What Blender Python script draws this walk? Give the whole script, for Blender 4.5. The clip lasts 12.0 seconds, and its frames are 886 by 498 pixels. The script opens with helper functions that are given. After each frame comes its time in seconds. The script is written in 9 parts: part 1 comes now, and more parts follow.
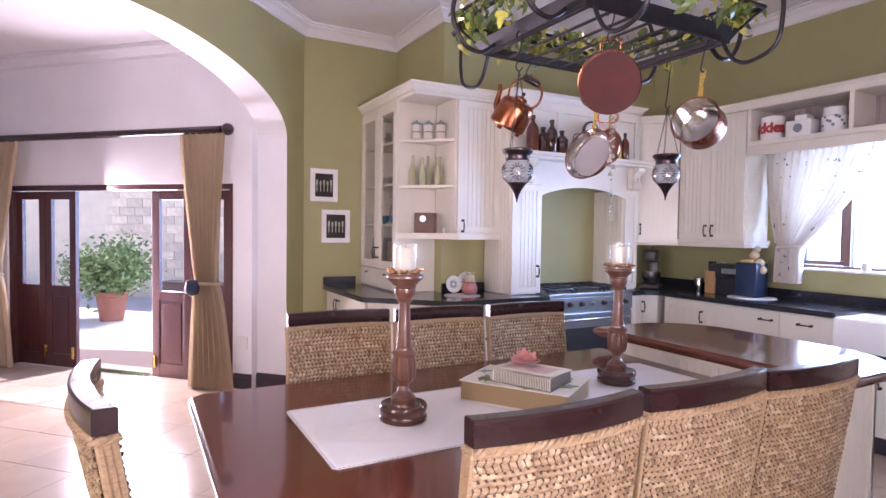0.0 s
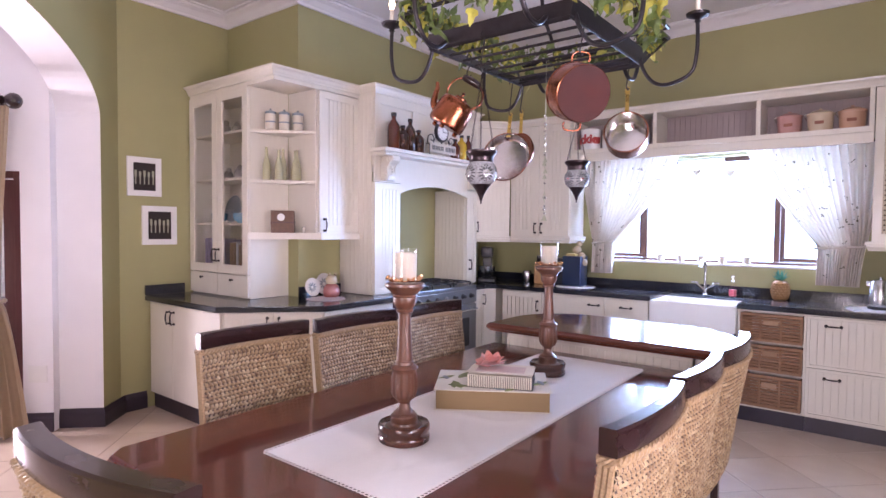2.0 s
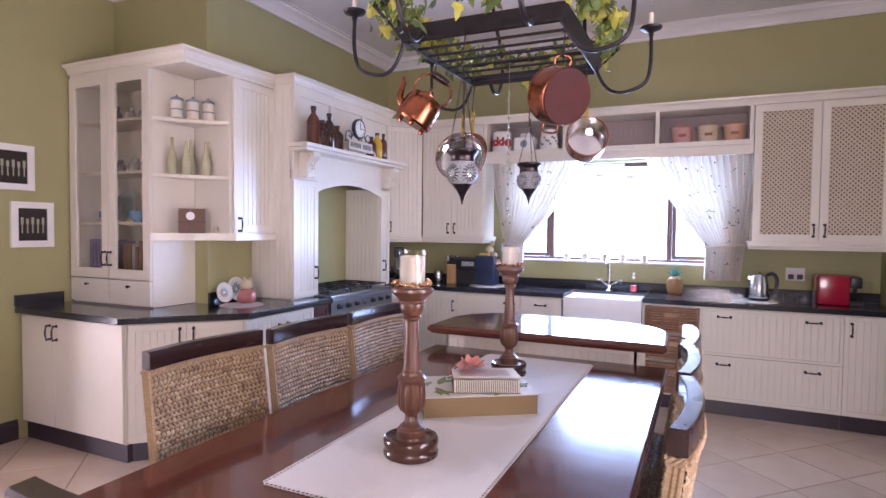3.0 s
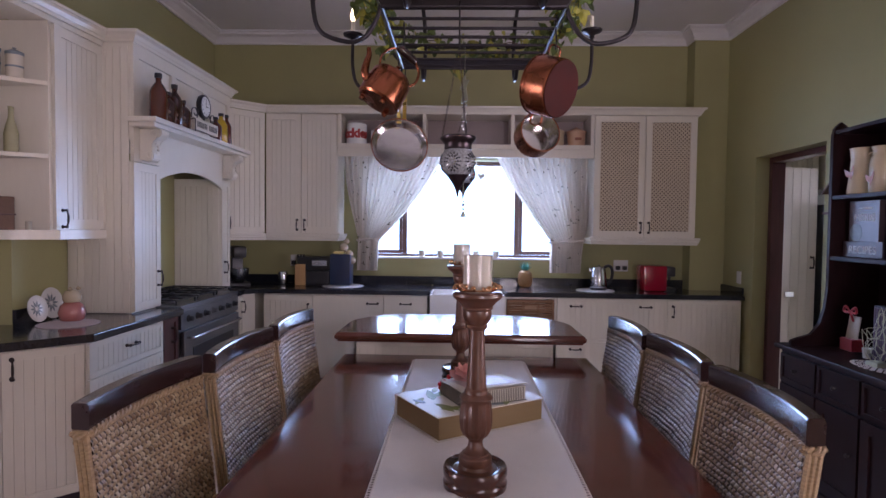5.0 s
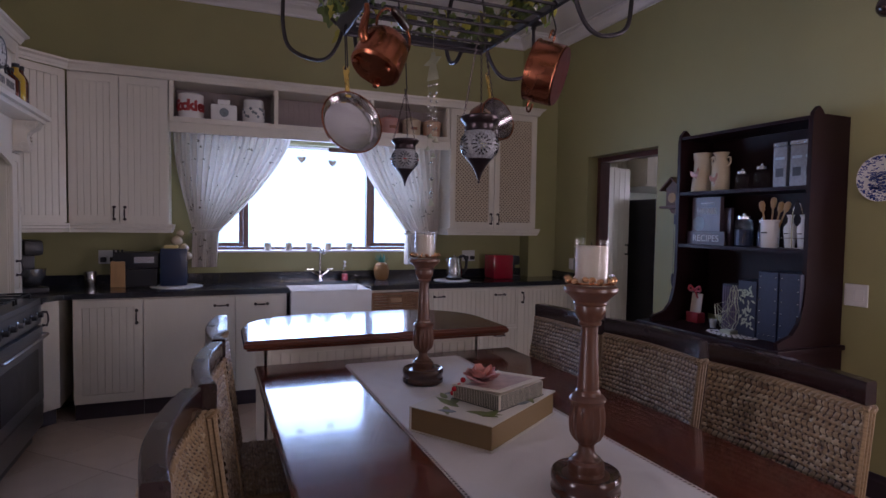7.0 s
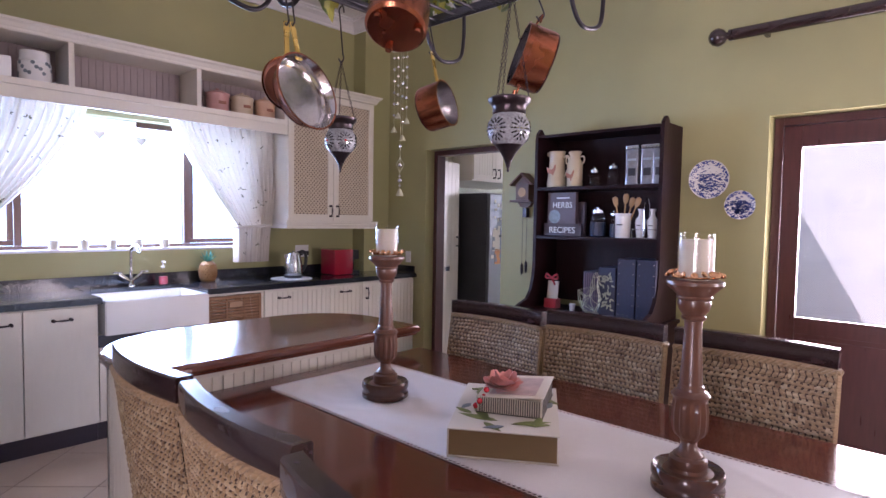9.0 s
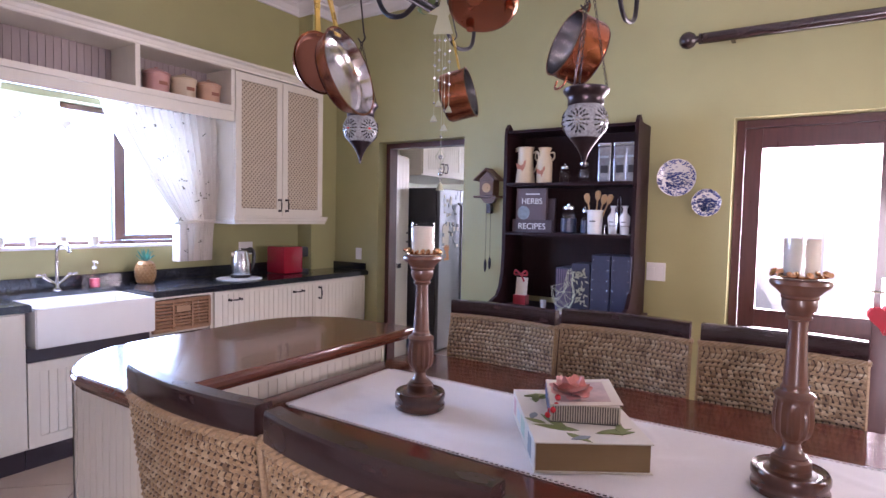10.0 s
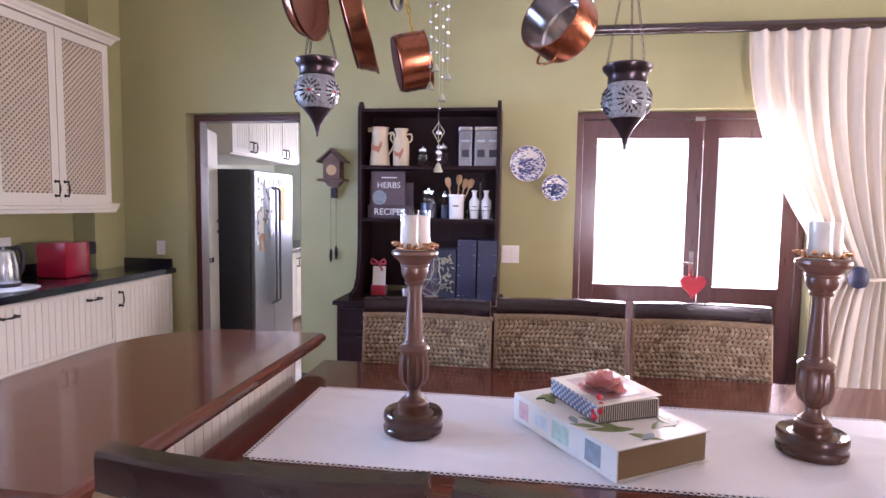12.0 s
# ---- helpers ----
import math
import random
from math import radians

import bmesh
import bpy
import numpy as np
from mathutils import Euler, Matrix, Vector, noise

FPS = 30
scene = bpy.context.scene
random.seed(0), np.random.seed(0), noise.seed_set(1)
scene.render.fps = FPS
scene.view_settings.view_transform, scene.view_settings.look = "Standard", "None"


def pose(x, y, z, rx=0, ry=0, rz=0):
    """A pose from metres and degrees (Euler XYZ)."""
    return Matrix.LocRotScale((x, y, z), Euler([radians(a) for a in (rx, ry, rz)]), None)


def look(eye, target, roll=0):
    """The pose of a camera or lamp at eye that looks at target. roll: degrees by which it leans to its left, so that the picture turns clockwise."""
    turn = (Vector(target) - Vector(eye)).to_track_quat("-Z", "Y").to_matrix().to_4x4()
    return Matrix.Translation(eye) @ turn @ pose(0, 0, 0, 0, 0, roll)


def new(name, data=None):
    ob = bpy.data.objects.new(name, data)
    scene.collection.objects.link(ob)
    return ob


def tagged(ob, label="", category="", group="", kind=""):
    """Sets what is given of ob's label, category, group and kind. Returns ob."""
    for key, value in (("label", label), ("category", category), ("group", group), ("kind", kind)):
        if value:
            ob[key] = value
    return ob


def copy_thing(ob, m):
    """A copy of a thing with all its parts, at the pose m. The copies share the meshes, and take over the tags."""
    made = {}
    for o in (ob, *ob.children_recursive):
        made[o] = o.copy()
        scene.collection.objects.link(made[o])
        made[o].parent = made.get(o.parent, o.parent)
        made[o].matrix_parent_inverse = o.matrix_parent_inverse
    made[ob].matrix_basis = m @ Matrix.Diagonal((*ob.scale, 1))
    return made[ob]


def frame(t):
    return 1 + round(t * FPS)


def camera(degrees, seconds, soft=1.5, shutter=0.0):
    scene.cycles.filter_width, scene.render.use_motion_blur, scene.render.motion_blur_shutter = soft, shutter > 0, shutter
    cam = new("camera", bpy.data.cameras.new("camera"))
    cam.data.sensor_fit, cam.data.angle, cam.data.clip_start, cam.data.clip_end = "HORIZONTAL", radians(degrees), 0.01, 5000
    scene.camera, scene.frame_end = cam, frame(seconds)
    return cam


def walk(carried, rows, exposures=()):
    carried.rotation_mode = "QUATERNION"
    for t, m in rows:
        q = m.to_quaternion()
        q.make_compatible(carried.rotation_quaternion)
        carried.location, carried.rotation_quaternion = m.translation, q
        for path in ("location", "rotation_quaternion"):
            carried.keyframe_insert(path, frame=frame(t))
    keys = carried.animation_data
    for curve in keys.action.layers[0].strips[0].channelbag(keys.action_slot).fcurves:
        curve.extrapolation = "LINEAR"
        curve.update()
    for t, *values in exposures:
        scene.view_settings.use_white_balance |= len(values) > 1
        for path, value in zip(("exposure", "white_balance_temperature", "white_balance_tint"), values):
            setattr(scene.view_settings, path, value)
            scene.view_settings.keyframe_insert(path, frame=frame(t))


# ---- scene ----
cam = camera(75.8, 12.0)
PATH = [
    (0, (-0.044, -0.009, 1.464), (0.911, 1.747, 1.397), 0.8),
    (0.5, (-0.229, 0.093, 1.49), (0.88, 1.756, 1.417), 0.4),
    (1, (-0.395, 0.249, 1.471), (0.894, 1.776, 1.402), 0.5),
    (1.5, (-0.501, 0.414, 1.466), (0.947, 1.792, 1.398), 0.4),
    (2, (-0.595, 0.605, 1.482), (0.983, 1.831, 1.409), 0.5),
    (2.5, (-0.703, 0.839, 1.489), (0.997, 1.891, 1.416), 0.6),
    (3, (-0.754, 1.036, 1.485), (1.062, 1.87, 1.414), 0.6),
    (3.2, (-0.731, 1.132, 1.468), (1.119, 1.889, 1.398), 0.5),
    (5, (-0.706, 1.916, 1.469), (1.292, 1.969, 1.398), 0.7),
    (5.5, (-0.603, 2.131, 1.459), (1.391, 2.0, 1.388), 0.7),
    (6, (-0.538, 2.325, 1.45), (1.434, 2.0, 1.373), 0.8),
    (6.5, (-0.474, 2.569, 1.459), (1.445, 2.014, 1.372), 0.8),
    (7, (-0.35, 2.737, 1.449), (1.5, 1.983, 1.36), 0.9),
    (7.5, (-0.2, 2.891, 1.453), (1.551, 1.929, 1.357), 0.8),
    (9.5, (0.551, 3.405, 1.433), (1.778, 1.829, 1.328), 1.1),
    (10, (0.796, 3.489, 1.434), (1.886, 1.816, 1.321), 1.2),
    (10.5, (1.0, 3.546, 1.424), (1.895, 1.761, 1.305), 1.1),
    (11, (1.199, 3.518, 1.407), (1.875, 1.64, 1.275), 1.0),
    (11.5, (1.399, 3.485, 1.413), (1.877, 1.549, 1.266), 0.9),
    (12, (1.611, 3.494, 1.43), (1.887, 1.519, 1.276), 0.8),
]
walk(cam, [(t, look(eye, target, roll)) for t, eye, target, roll in PATH],
     exposures=[(t, s, 6000, 38) for t, s in ((0.0, 0.88), (2.4, 0.92), (3.2, 0.72), (4.0, 0.25), (4.8, -0.2), (5.6, -0.4), (6.5, -0.9), (7.4, -0.6), (7.8, -0.12), (8.6, 0.45), (9.4, 0.76), (12.0, 1.2))])

# ---- light ----
world = bpy.data.worlds.new("world")
scene.world = world
world.use_nodes = True
wn = world.node_tree.nodes
sky = wn.new("ShaderNodeTexSky")
sky.sky_type, sky.sun_disc, sky.sun_elevation, sky.sun_rotation = "NISHITA", False, radians(58), radians(60)
world.node_tree.links.new(sky.outputs[0], wn["Background"].inputs[0])
wn["Background"].inputs[1].default_value = 0.15
sun = new("sun", bpy.data.lights.new("sun", "SUN"))
sun.data.energy, sun.data.angle, sun.data.color = 5.0, radians(0.5), (1.0, 0.95, 0.87)
SUN_WAY = Vector((math.sin(radians(60)) * math.cos(radians(58)), math.cos(radians(60)) * math.cos(radians(58)), math.sin(radians(58))))
sun.matrix_world = look(SUN_WAY * 20, (0, 0, 0))


def window_light(name, at, to, w, h, watts, color=(0.90, 0.95, 1.0)):
    ob = new(name, bpy.data.lights.new(name, "AREA"))
    ob.data.shape, ob.data.size, ob.data.size_y = "RECTANGLE", w, h
    ob.data.energy, ob.data.color = watts, color
    ob.matrix_world = look(at, to)
    return ob


window_light("window_light_kitchen", (5.02, 1.85, 1.66), (0, 1.85, 1.9), 2.0, 0.95, 80, (0.48, 0.72, 1.0))
window_light("window_light_doors", (0.45, -0.86, 1.35), (0.45, 3, 2.2), 1.5, 1.2, 90, (1.0, 0.95, 0.88))
window_light("window_light_living", (-0.06, 6.42, 1.0), (1.2, 1.6, 1.5), 0.9, 1.7, 105, (1.0, 0.96, 0.90))
# Added lamp in the unseen end wall, to brighten the fronts facing west.
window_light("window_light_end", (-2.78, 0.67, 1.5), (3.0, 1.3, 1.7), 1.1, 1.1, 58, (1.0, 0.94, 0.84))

# ---- materials ----


def mat(name, color, rough=0.5, metal=0.0, noise_scale=12.0, vary=0.12, bump=0.15, bump_scale=80.0, coat=0.0,
        per_object=0.0, stretch=(1, 1, 1), spec=0.5, transmission=0.0, sheen=0.0, stain=0.0, subsurface=0.0, dist=0.002):
    """A surface with two scales of colour variation and a fine relief."""
    m = bpy.data.materials.new(name)
    m.use_nodes = True
    nt = m.node_tree
    n, l = nt.nodes, nt.links
    b = n["Principled BSDF"]
    tc = n.new("ShaderNodeTexCoord")
    mp = n.new("ShaderNodeMapping")
    mp.inputs["Scale"].default_value = stretch
    l.new(tc.outputs["Object"], mp.inputs[0])
    big = n.new("ShaderNodeTexNoise")
    big.inputs["Scale"].default_value, big.inputs["Detail"].default_value = noise_scale, 6
    l.new(mp.outputs[0], big.inputs["Vector"])
    wide = n.new("ShaderNodeTexNoise")
    wide.inputs["Scale"].default_value, wide.inputs["Detail"].default_value = 1.7, 3
    l.new(tc.outputs["Object"], wide.inputs["Vector"])
    ramp = n.new("ShaderNodeMixRGB")
    lo = [c * (1 - vary) for c in color]
    hi = [min(1, c * (1 + vary)) for c in color]
    ramp.inputs[1].default_value, ramp.inputs[2].default_value = (*lo, 1), (*hi, 1)
    l.new(big.outputs[0], ramp.inputs[0])
    last = ramp.outputs[0]
    mul = n.new("ShaderNodeMixRGB")
    mul.blend_type, mul.inputs[0].default_value = "MULTIPLY", 0.25 + stain
    l.new(last, mul.inputs[1])
    wr = n.new("ShaderNodeMapRange")
    wr.inputs[1].default_value, wr.inputs[2].default_value, wr.inputs[3].default_value, wr.inputs[4].default_value = 0.3, 0.7, 0.82, 1.08
    l.new(wide.outputs[0], wr.inputs[0])
    l.new(wr.outputs[0], mul.inputs[2])
    last = mul.outputs[0]
    if per_object:
        info = n.new("ShaderNodeObjectInfo")
        r = n.new("ShaderNodeMapRange")
        r.inputs[3].default_value, r.inputs[4].default_value = 1 - per_object, 1 + per_object * 0.6
        l.new(info.outputs["Random"], r.inputs[0])
        hue = n.new("ShaderNodeHueSaturation")
        l.new(r.outputs[0], hue.inputs["Value"])
        l.new(last, hue.inputs["Color"])
        last = hue.outputs[0]
    l.new(last, b.inputs["Base Color"])
    fine = n.new("ShaderNodeTexNoise")
    fine.inputs["Scale"].default_value, fine.inputs["Detail"].default_value = bump_scale, 4
    l.new(mp.outputs[0], fine.inputs["Vector"])
    if bump:
        bp = n.new("ShaderNodeBump")
        bp.inputs["Strength"].default_value, bp.inputs["Distance"].default_value = bump, dist
        l.new(fine.outputs[0], bp.inputs["Height"])
        l.new(bp.outputs[0], b.inputs["Normal"])
    rr = n.new("ShaderNodeMapRange")
    rr.inputs[3].default_value, rr.inputs[4].default_value = max(0.02, rough * 0.8), min(1, rough * 1.2)
    l.new(big.outputs[0], rr.inputs[0])
    l.new(rr.outputs[0], b.inputs["Roughness"])
    b.inputs["Metallic"].default_value = metal
    b.inputs["Specular IOR Level"].default_value = spec
    b.inputs["Coat Weight"].default_value = coat
    b.inputs["Coat Roughness"].default_value = 0.12
    b.inputs["Transmission Weight"].default_value = transmission
    b.inputs["Sheen Weight"].default_value = sheen
    return m


def glass(name, color=(1, 1, 1), rough=0.02, clear=0.8):
    m = bpy.data.materials.new(name)
    m.use_nodes = True
    nt = m.node_tree
    n, l = nt.nodes, nt.links
    n.remove(n["Principled BSDF"])
    tr, gl, mx, fr = n.new("ShaderNodeBsdfTransparent"), n.new("ShaderNodeBsdfGlossy"), n.new("ShaderNodeMixShader"), n.new("ShaderNodeMapRange")
    lw, pw = n.new("ShaderNodeLayerWeight"), n.new("ShaderNodeMath")
    pw.operation, pw.inputs[1].default_value = "POWER", 4.0
    l.new(lw.outputs["Facing"], pw.inputs[0])
    l.new(pw.outputs[0], fr.inputs[0])
    fr.inputs[3].default_value, fr.inputs[4].default_value = 0.035, 0.6
    tr.inputs[0].default_value = (*[c * clear + 1 - 0.8 if c * clear + 0.2 < 1 else 1 for c in color], 1)
    gl.inputs["Roughness"].default_value = rough
    l.new(fr.outputs[0], mx.inputs[0])
    l.new(tr.outputs[0], mx.inputs[1])
    l.new(gl.outputs[0], mx.inputs[2])
    l.new(mx.outputs[0], n["Material Output"].inputs[0])
    return m


def glow(name, color, strength):
    m = bpy.data.materials.new(name)
    m.use_nodes = True
    b = m.node_tree.nodes["Principled BSDF"]
    b.inputs["Base Color"].default_value = (*color, 1)
    b.inputs["Emission Color"].default_value = (*color, 1)
    b.inputs["Emission Strength"].default_value = strength
    return m


GREEN = mat("olive_green_wall_paint", (0.37, 0.35, 0.165), 0.55, vary=0.05, noise_scale=5, bump=0.25, bump_scale=45)
WHITE_WALL = mat("white_wall_paint", (0.80, 0.78, 0.80), 0.6, vary=0.03, noise_scale=5, bump=0.2, bump_scale=45)
CEIL = mat("white_ceiling_paint", (0.76, 0.74, 0.76), 0.7, vary=0.03, noise_scale=3, bump=0.1)
CREAM = mat("cream_painted_wood", (0.76, 0.71, 0.62), 0.35, vary=0.04, noise_scale=14, stretch=(3, 3, 0.6), bump=0.12, bump_scale=60, coat=0.15)
# A darker cream than the fronts have, for shelves inside the cabinets.
CREAM_IN = mat("darker_cream_shelf", (0.62, 0.56, 0.47), 0.45, vary=0.05, noise_scale=14, bump=0.1)
DARK_TRIM = mat("dark_purple_brown_trim", (0.035, 0.024, 0.035), 0.35, vary=0.2, bump=0.1)
TILE = mat("beige_ceramic_floor_tile", (0.57, 0.445, 0.35), 0.22, vary=0.08, noise_scale=6, bump=0.08, bump_scale=30, per_object=0.06, coat=0.2, stain=0.15)
GROUT = mat("brown_grout", (0.16, 0.12, 0.10), 0.9, vary=0.2, noise_scale=30)
MAHOG = mat("polished_mahogany", (0.105, 0.021, 0.013), 0.16, vary=0.35, noise_scale=9, stretch=(0.6, 7, 7), bump=0.03, bump_scale=40, coat=0.45, spec=0.35)
MAHOG2 = mat("island_mahogany", (0.115, 0.034, 0.020), 0.16, vary=0.35, noise_scale=9, stretch=(7, 0.6, 7), bump=0.03, bump_scale=40, coat=0.5)
DARKWOOD = mat("dark_stained_wood", (0.024, 0.010, 0.010), 0.26, vary=0.25, noise_scale=6, stretch=(1, 2, 2), bump=0.02, coat=0.4)
HUTCHWOOD = mat("dark_cherry_wood", (0.018, 0.0055, 0.007), 0.45, vary=0.4, noise_scale=10, stretch=(5, 5, 0.8), bump=0.1, coat=0.0, spec=0.22)
DOORWOOD = mat("red_brown_door_wood", (0.075, 0.022, 0.022), 0.3, vary=0.35, noise_scale=10, stretch=(5, 5, 0.6), bump=0.12, coat=0.3)
TURNED = mat("turned_red_brown_wood", (0.100, 0.038, 0.020), 0.38, vary=0.4, noise_scale=16, stretch=(3, 3, 0.8), bump=0.1, coat=0.3)
for m_ in (MAHOG, MAHOG2):
    m_.node_tree.nodes["Principled BSDF"].inputs["Coat Roughness"].default_value = 0.05
GRANITE = mat("black_granite", (0.018, 0.019, 0.026), 0.16, vary=0.9, noise_scale=160, bump=0.02, coat=0.3)
LINEN = mat("white_linen", (0.70, 0.675, 0.67), 0.85, vary=0.04, noise_scale=60, bump=0.4, bump_scale=500, sheen=0.2)
IRON = mat("wrought_iron", (0.045, 0.04, 0.045), 0.38, metal=0.85, vary=0.3, noise_scale=30, bump=0.4, bump_scale=90)
HANDLE_IRON = mat("dark_pewter", (0.06, 0.05, 0.05), 0.35, metal=0.9, vary=0.3, noise_scale=40, bump=0.3)
COPPER = mat("worn_copper", (0.34, 0.115, 0.058), 0.26, metal=1.0, vary=0.45, noise_scale=14, bump=0.15, bump_scale=35)
RANGE_STEEL = mat("dull_range_steel", (0.26, 0.27, 0.29), 0.3, metal=1.0, vary=0.08, noise_scale=40, stretch=(1, 20, 20), bump=0.05)
STEEL = mat("brushed_steel", (0.55, 0.56, 0.58), 0.25, metal=1.0, vary=0.08, noise_scale=40, stretch=(1, 20, 20), bump=0.05)
CHROME = mat("chrome", (0.8, 0.8, 0.83), 0.08, metal=1.0, vary=0.03, bump=0.0)
PEWTER = mat("tin_lining", (0.62, 0.60, 0.60), 0.16, metal=1.0, vary=0.08, noise_scale=12, bump=0.08)
BRASS = mat("yellow_brass", (0.75, 0.52, 0.14), 0.28, metal=1.0, vary=0.15, bump=0.1)
CERAMIC = mat("white_ceramic", (0.82, 0.81, 0.80), 0.15, vary=0.03, bump=0.03, coat=0.4)
BLACK = mat("black_plastic", (0.02, 0.02, 0.024), 0.35, vary=0.2, bump=0.05)
PANE = glass("window_glass")

# ---- building helpers ----


def mesh_of(bm, name, smooth=0.0):
    me = bpy.data.meshes.new(name)
    bmesh.ops.recalc_face_normals(bm, faces=bm.faces)
    if smooth:
        for e in bm.edges:
            e.smooth = len(e.link_faces) == 2 and e.calc_face_angle(3.0) < smooth
        for f in bm.faces:
            f.smooth = True
    bm.to_mesh(me)
    bm.free()
    return me


def part(name, bm, material, parent=None, label="", at=None, smooth=0.0, kind=""):
    me = bm if isinstance(bm, bpy.types.Mesh) else mesh_of(bm, name, smooth)
    if not me.materials:
        me.materials.append(material)
    ob = new(name, me)
    if parent:
        ob.parent = parent
    if at is not None:
        ob.matrix_basis = at
    return tagged(ob, label=label, kind=kind)


def thing(name, at, label, category, group=""):
    ob = new(name)
    ob.empty_display_size = 0.1
    ob.matrix_basis = at
    return tagged(ob, label=label, category=category, group=group)


def solo(name, bm, material, at, label, category, group="", smooth=0.0):
    ob = part(name, bm, material, None, label, at, smooth)
    return tagged(ob, category=category, group=group)


def B(*boxes, bev=0.0):
    """A bmesh of boxes (x0, x1, y0, y1, z0, z1), bevelled by bev."""
    bm = bmesh.new()
    for x0, x1, y0, y1, z0, z1 in boxes:
        m = Matrix.LocRotScale(((x0 + x1) / 2, (y0 + y1) / 2, (z0 + z1) / 2), None, (abs(x1 - x0), abs(y1 - y0), abs(z1 - z0)))
        bmesh.ops.create_cube(bm, size=1, matrix=m)
    if bev:
        bmesh.ops.bevel(bm, geom=bm.edges[:], offset=bev, segments=2, affect="EDGES", profile=0.6)
    return bm


def add_box(bm, x0, x1, y0, y1, z0, z1, m=None):
    q = Matrix.LocRotScale(((x0 + x1) / 2, (y0 + y1) / 2, (z0 + z1) / 2), None, (abs(x1 - x0), abs(y1 - y0), abs(z1 - z0)))
    bmesh.ops.create_cube(bm, size=1, matrix=(m @ q) if m else q)


def lathe(profile, seg=24, bm=None, m=None, flutes=None):
    """Turned about z: profile rows (r, z). flutes: (count, depth, z0, z1)."""
    bm = bm or bmesh.new()
    m = m or Matrix()
    rings = []
    for r, z in profile:
        ring = []
        for i in range(seg):
            a = 2 * math.pi * i / seg
            rr = max(r, 0.0004)
            if flutes and flutes[2] <= z <= flutes[3]:
                rr *= 1 - flutes[1] * (0.5 + 0.5 * math.cos(a * flutes[0]))
            ring.append(bm.verts.new(m @ Vector((rr * math.cos(a), rr * math.sin(a), z))))
        rings.append(ring)
    for a, b in zip(rings, rings[1:]):
        for i in range(seg):
            j = (i + 1) % seg
            bm.faces.new((a[i], a[j], b[j], b[i]))
    bm.faces.new(rings[0][::-1])
    bm.faces.new(rings[-1])
    return bm


def tube(points, r, seg=8, bm=None, closed=False):
    """A round bar along points."""
    bm = bm or bmesh.new()
    pts = [Vector(p) for p in points]
    rings, side = [], None
    n = len(pts)
    for i, p in enumerate(pts):
        a = pts[(i - 1) % n] if closed or i else p
        b = pts[(i + 1) % n] if closed or i < n - 1 else p
        d = (b - a).normalized()
        if side is None:
            side = d.orthogonal().normalized()
        side = (side - d * side.dot(d)).normalized()
        up = d.cross(side)
        rr = r[i] if isinstance(r, (list, tuple)) else r
        rings.append([bm.verts.new(p + (side * math.cos(2 * math.pi * k / seg) + up * math.sin(2 * math.pi * k / seg)) * rr) for k in range(seg)])
    pairs = list(zip(rings, rings[1:])) + ([(rings[-1], rings[0])] if closed else [])
    for a, b in pairs:
        for k in range(seg):
            j = (k + 1) % seg
            bm.faces.new((a[k], a[j], b[j], b[k]))
    if not closed:
        bm.faces.new(rings[0][::-1])
        bm.faces.new(rings[-1])
    return bm


def prism(outline, z0, z1, bm=None, m=None):
    """Outline of (x, y) pulled from z0 to z1."""
    bm = bm or bmesh.new()
    m = m or Matrix()
    lo = [bm.verts.new(m @ Vector((x, y, z0))) for x, y in outline]
    hi = [bm.verts.new(m @ Vector((x, y, z1))) for x, y in outline]
    n = len(outline)
    for i in range(n):
        j = (i + 1) % n
        bm.faces.new((lo[i], lo[j], hi[j], hi[i]))
    bm.faces.new(lo[::-1])
    bm.faces.new(hi)
    return bm


def sweep(section, path, closed=False, bm=None):
    """A moulding: section of (out, z) carried along a level path of (x, y, z); out is to the path's right."""
    bm = bm or bmesh.new()
    pts = [Vector(p) for p in path]
    n = len(pts)
    rings = []
    for i, p in enumerate(pts):
        a = (p - pts[i - 1]).normalized() if (i or closed) else None
        b = (pts[(i + 1) % n] - p).normalized() if (i < n - 1 or closed) else None
        a, b = a or b, b or a
        na, nb = Vector((a.y, -a.x, 0)), Vector((b.y, -b.x, 0))
        k = (na + nb).normalized()
        k = k / max(0.3, k.dot(na))
        rings.append([bm.verts.new(p + k * o + Vector((0, 0, z))) for o, z in section])
    pairs = list(zip(rings, rings[1:])) + ([(rings[-1], rings[0])] if closed else [])
    s = len(section)
    for a, b in pairs:
        for i in range(s):
            j = (i + 1) % s
            bm.faces.new((a[i], a[j], b[j], b[i]))
    if not closed:
        bm.faces.new(rings[0][::-1])
        bm.faces.new(rings[-1])
    return bm


def wall_frame(p0, p1):
    """Local x from p0 to p1, local y to the left of it (the wall's outside), z up."""
    d = Vector((p1[0] - p0[0], p1[1] - p0[1], 0))
    return pose(p0[0], p0[1], 0, 0, 0, math.degrees(math.atan2(d.y, d.x))), d.length


def wall(name, p0, p1, top, thick, holes, material, label):
    """A wall whose seen face runs from p0 to p1, with holes (u0, u1, z0, z1) right through it."""
    m, length = wall_frame(p0, p1)
    bm = bmesh.new()
    us = sorted({0, length, *[h[0] for h in holes], *[h[1] for h in holes]})
    for a, b in zip(us, us[1:]):
        mid = (a + b) / 2
        gaps = sorted((h[2], h[3]) for h in holes if h[0] < mid < h[1])
        z = 0.0
        for g0, g1 in gaps:
            if g0 > z:
                add_box(bm, a, b, 0, thick, z, g0)
            z = g1
        add_box(bm, a, b, 0, thick, z, top)
    bmesh.ops.remove_doubles(bm, verts=bm.verts, dist=0.0001)
    return part(name, bm, material, None, label, m, kind="structure")


R2 = math.sqrt(0.5)


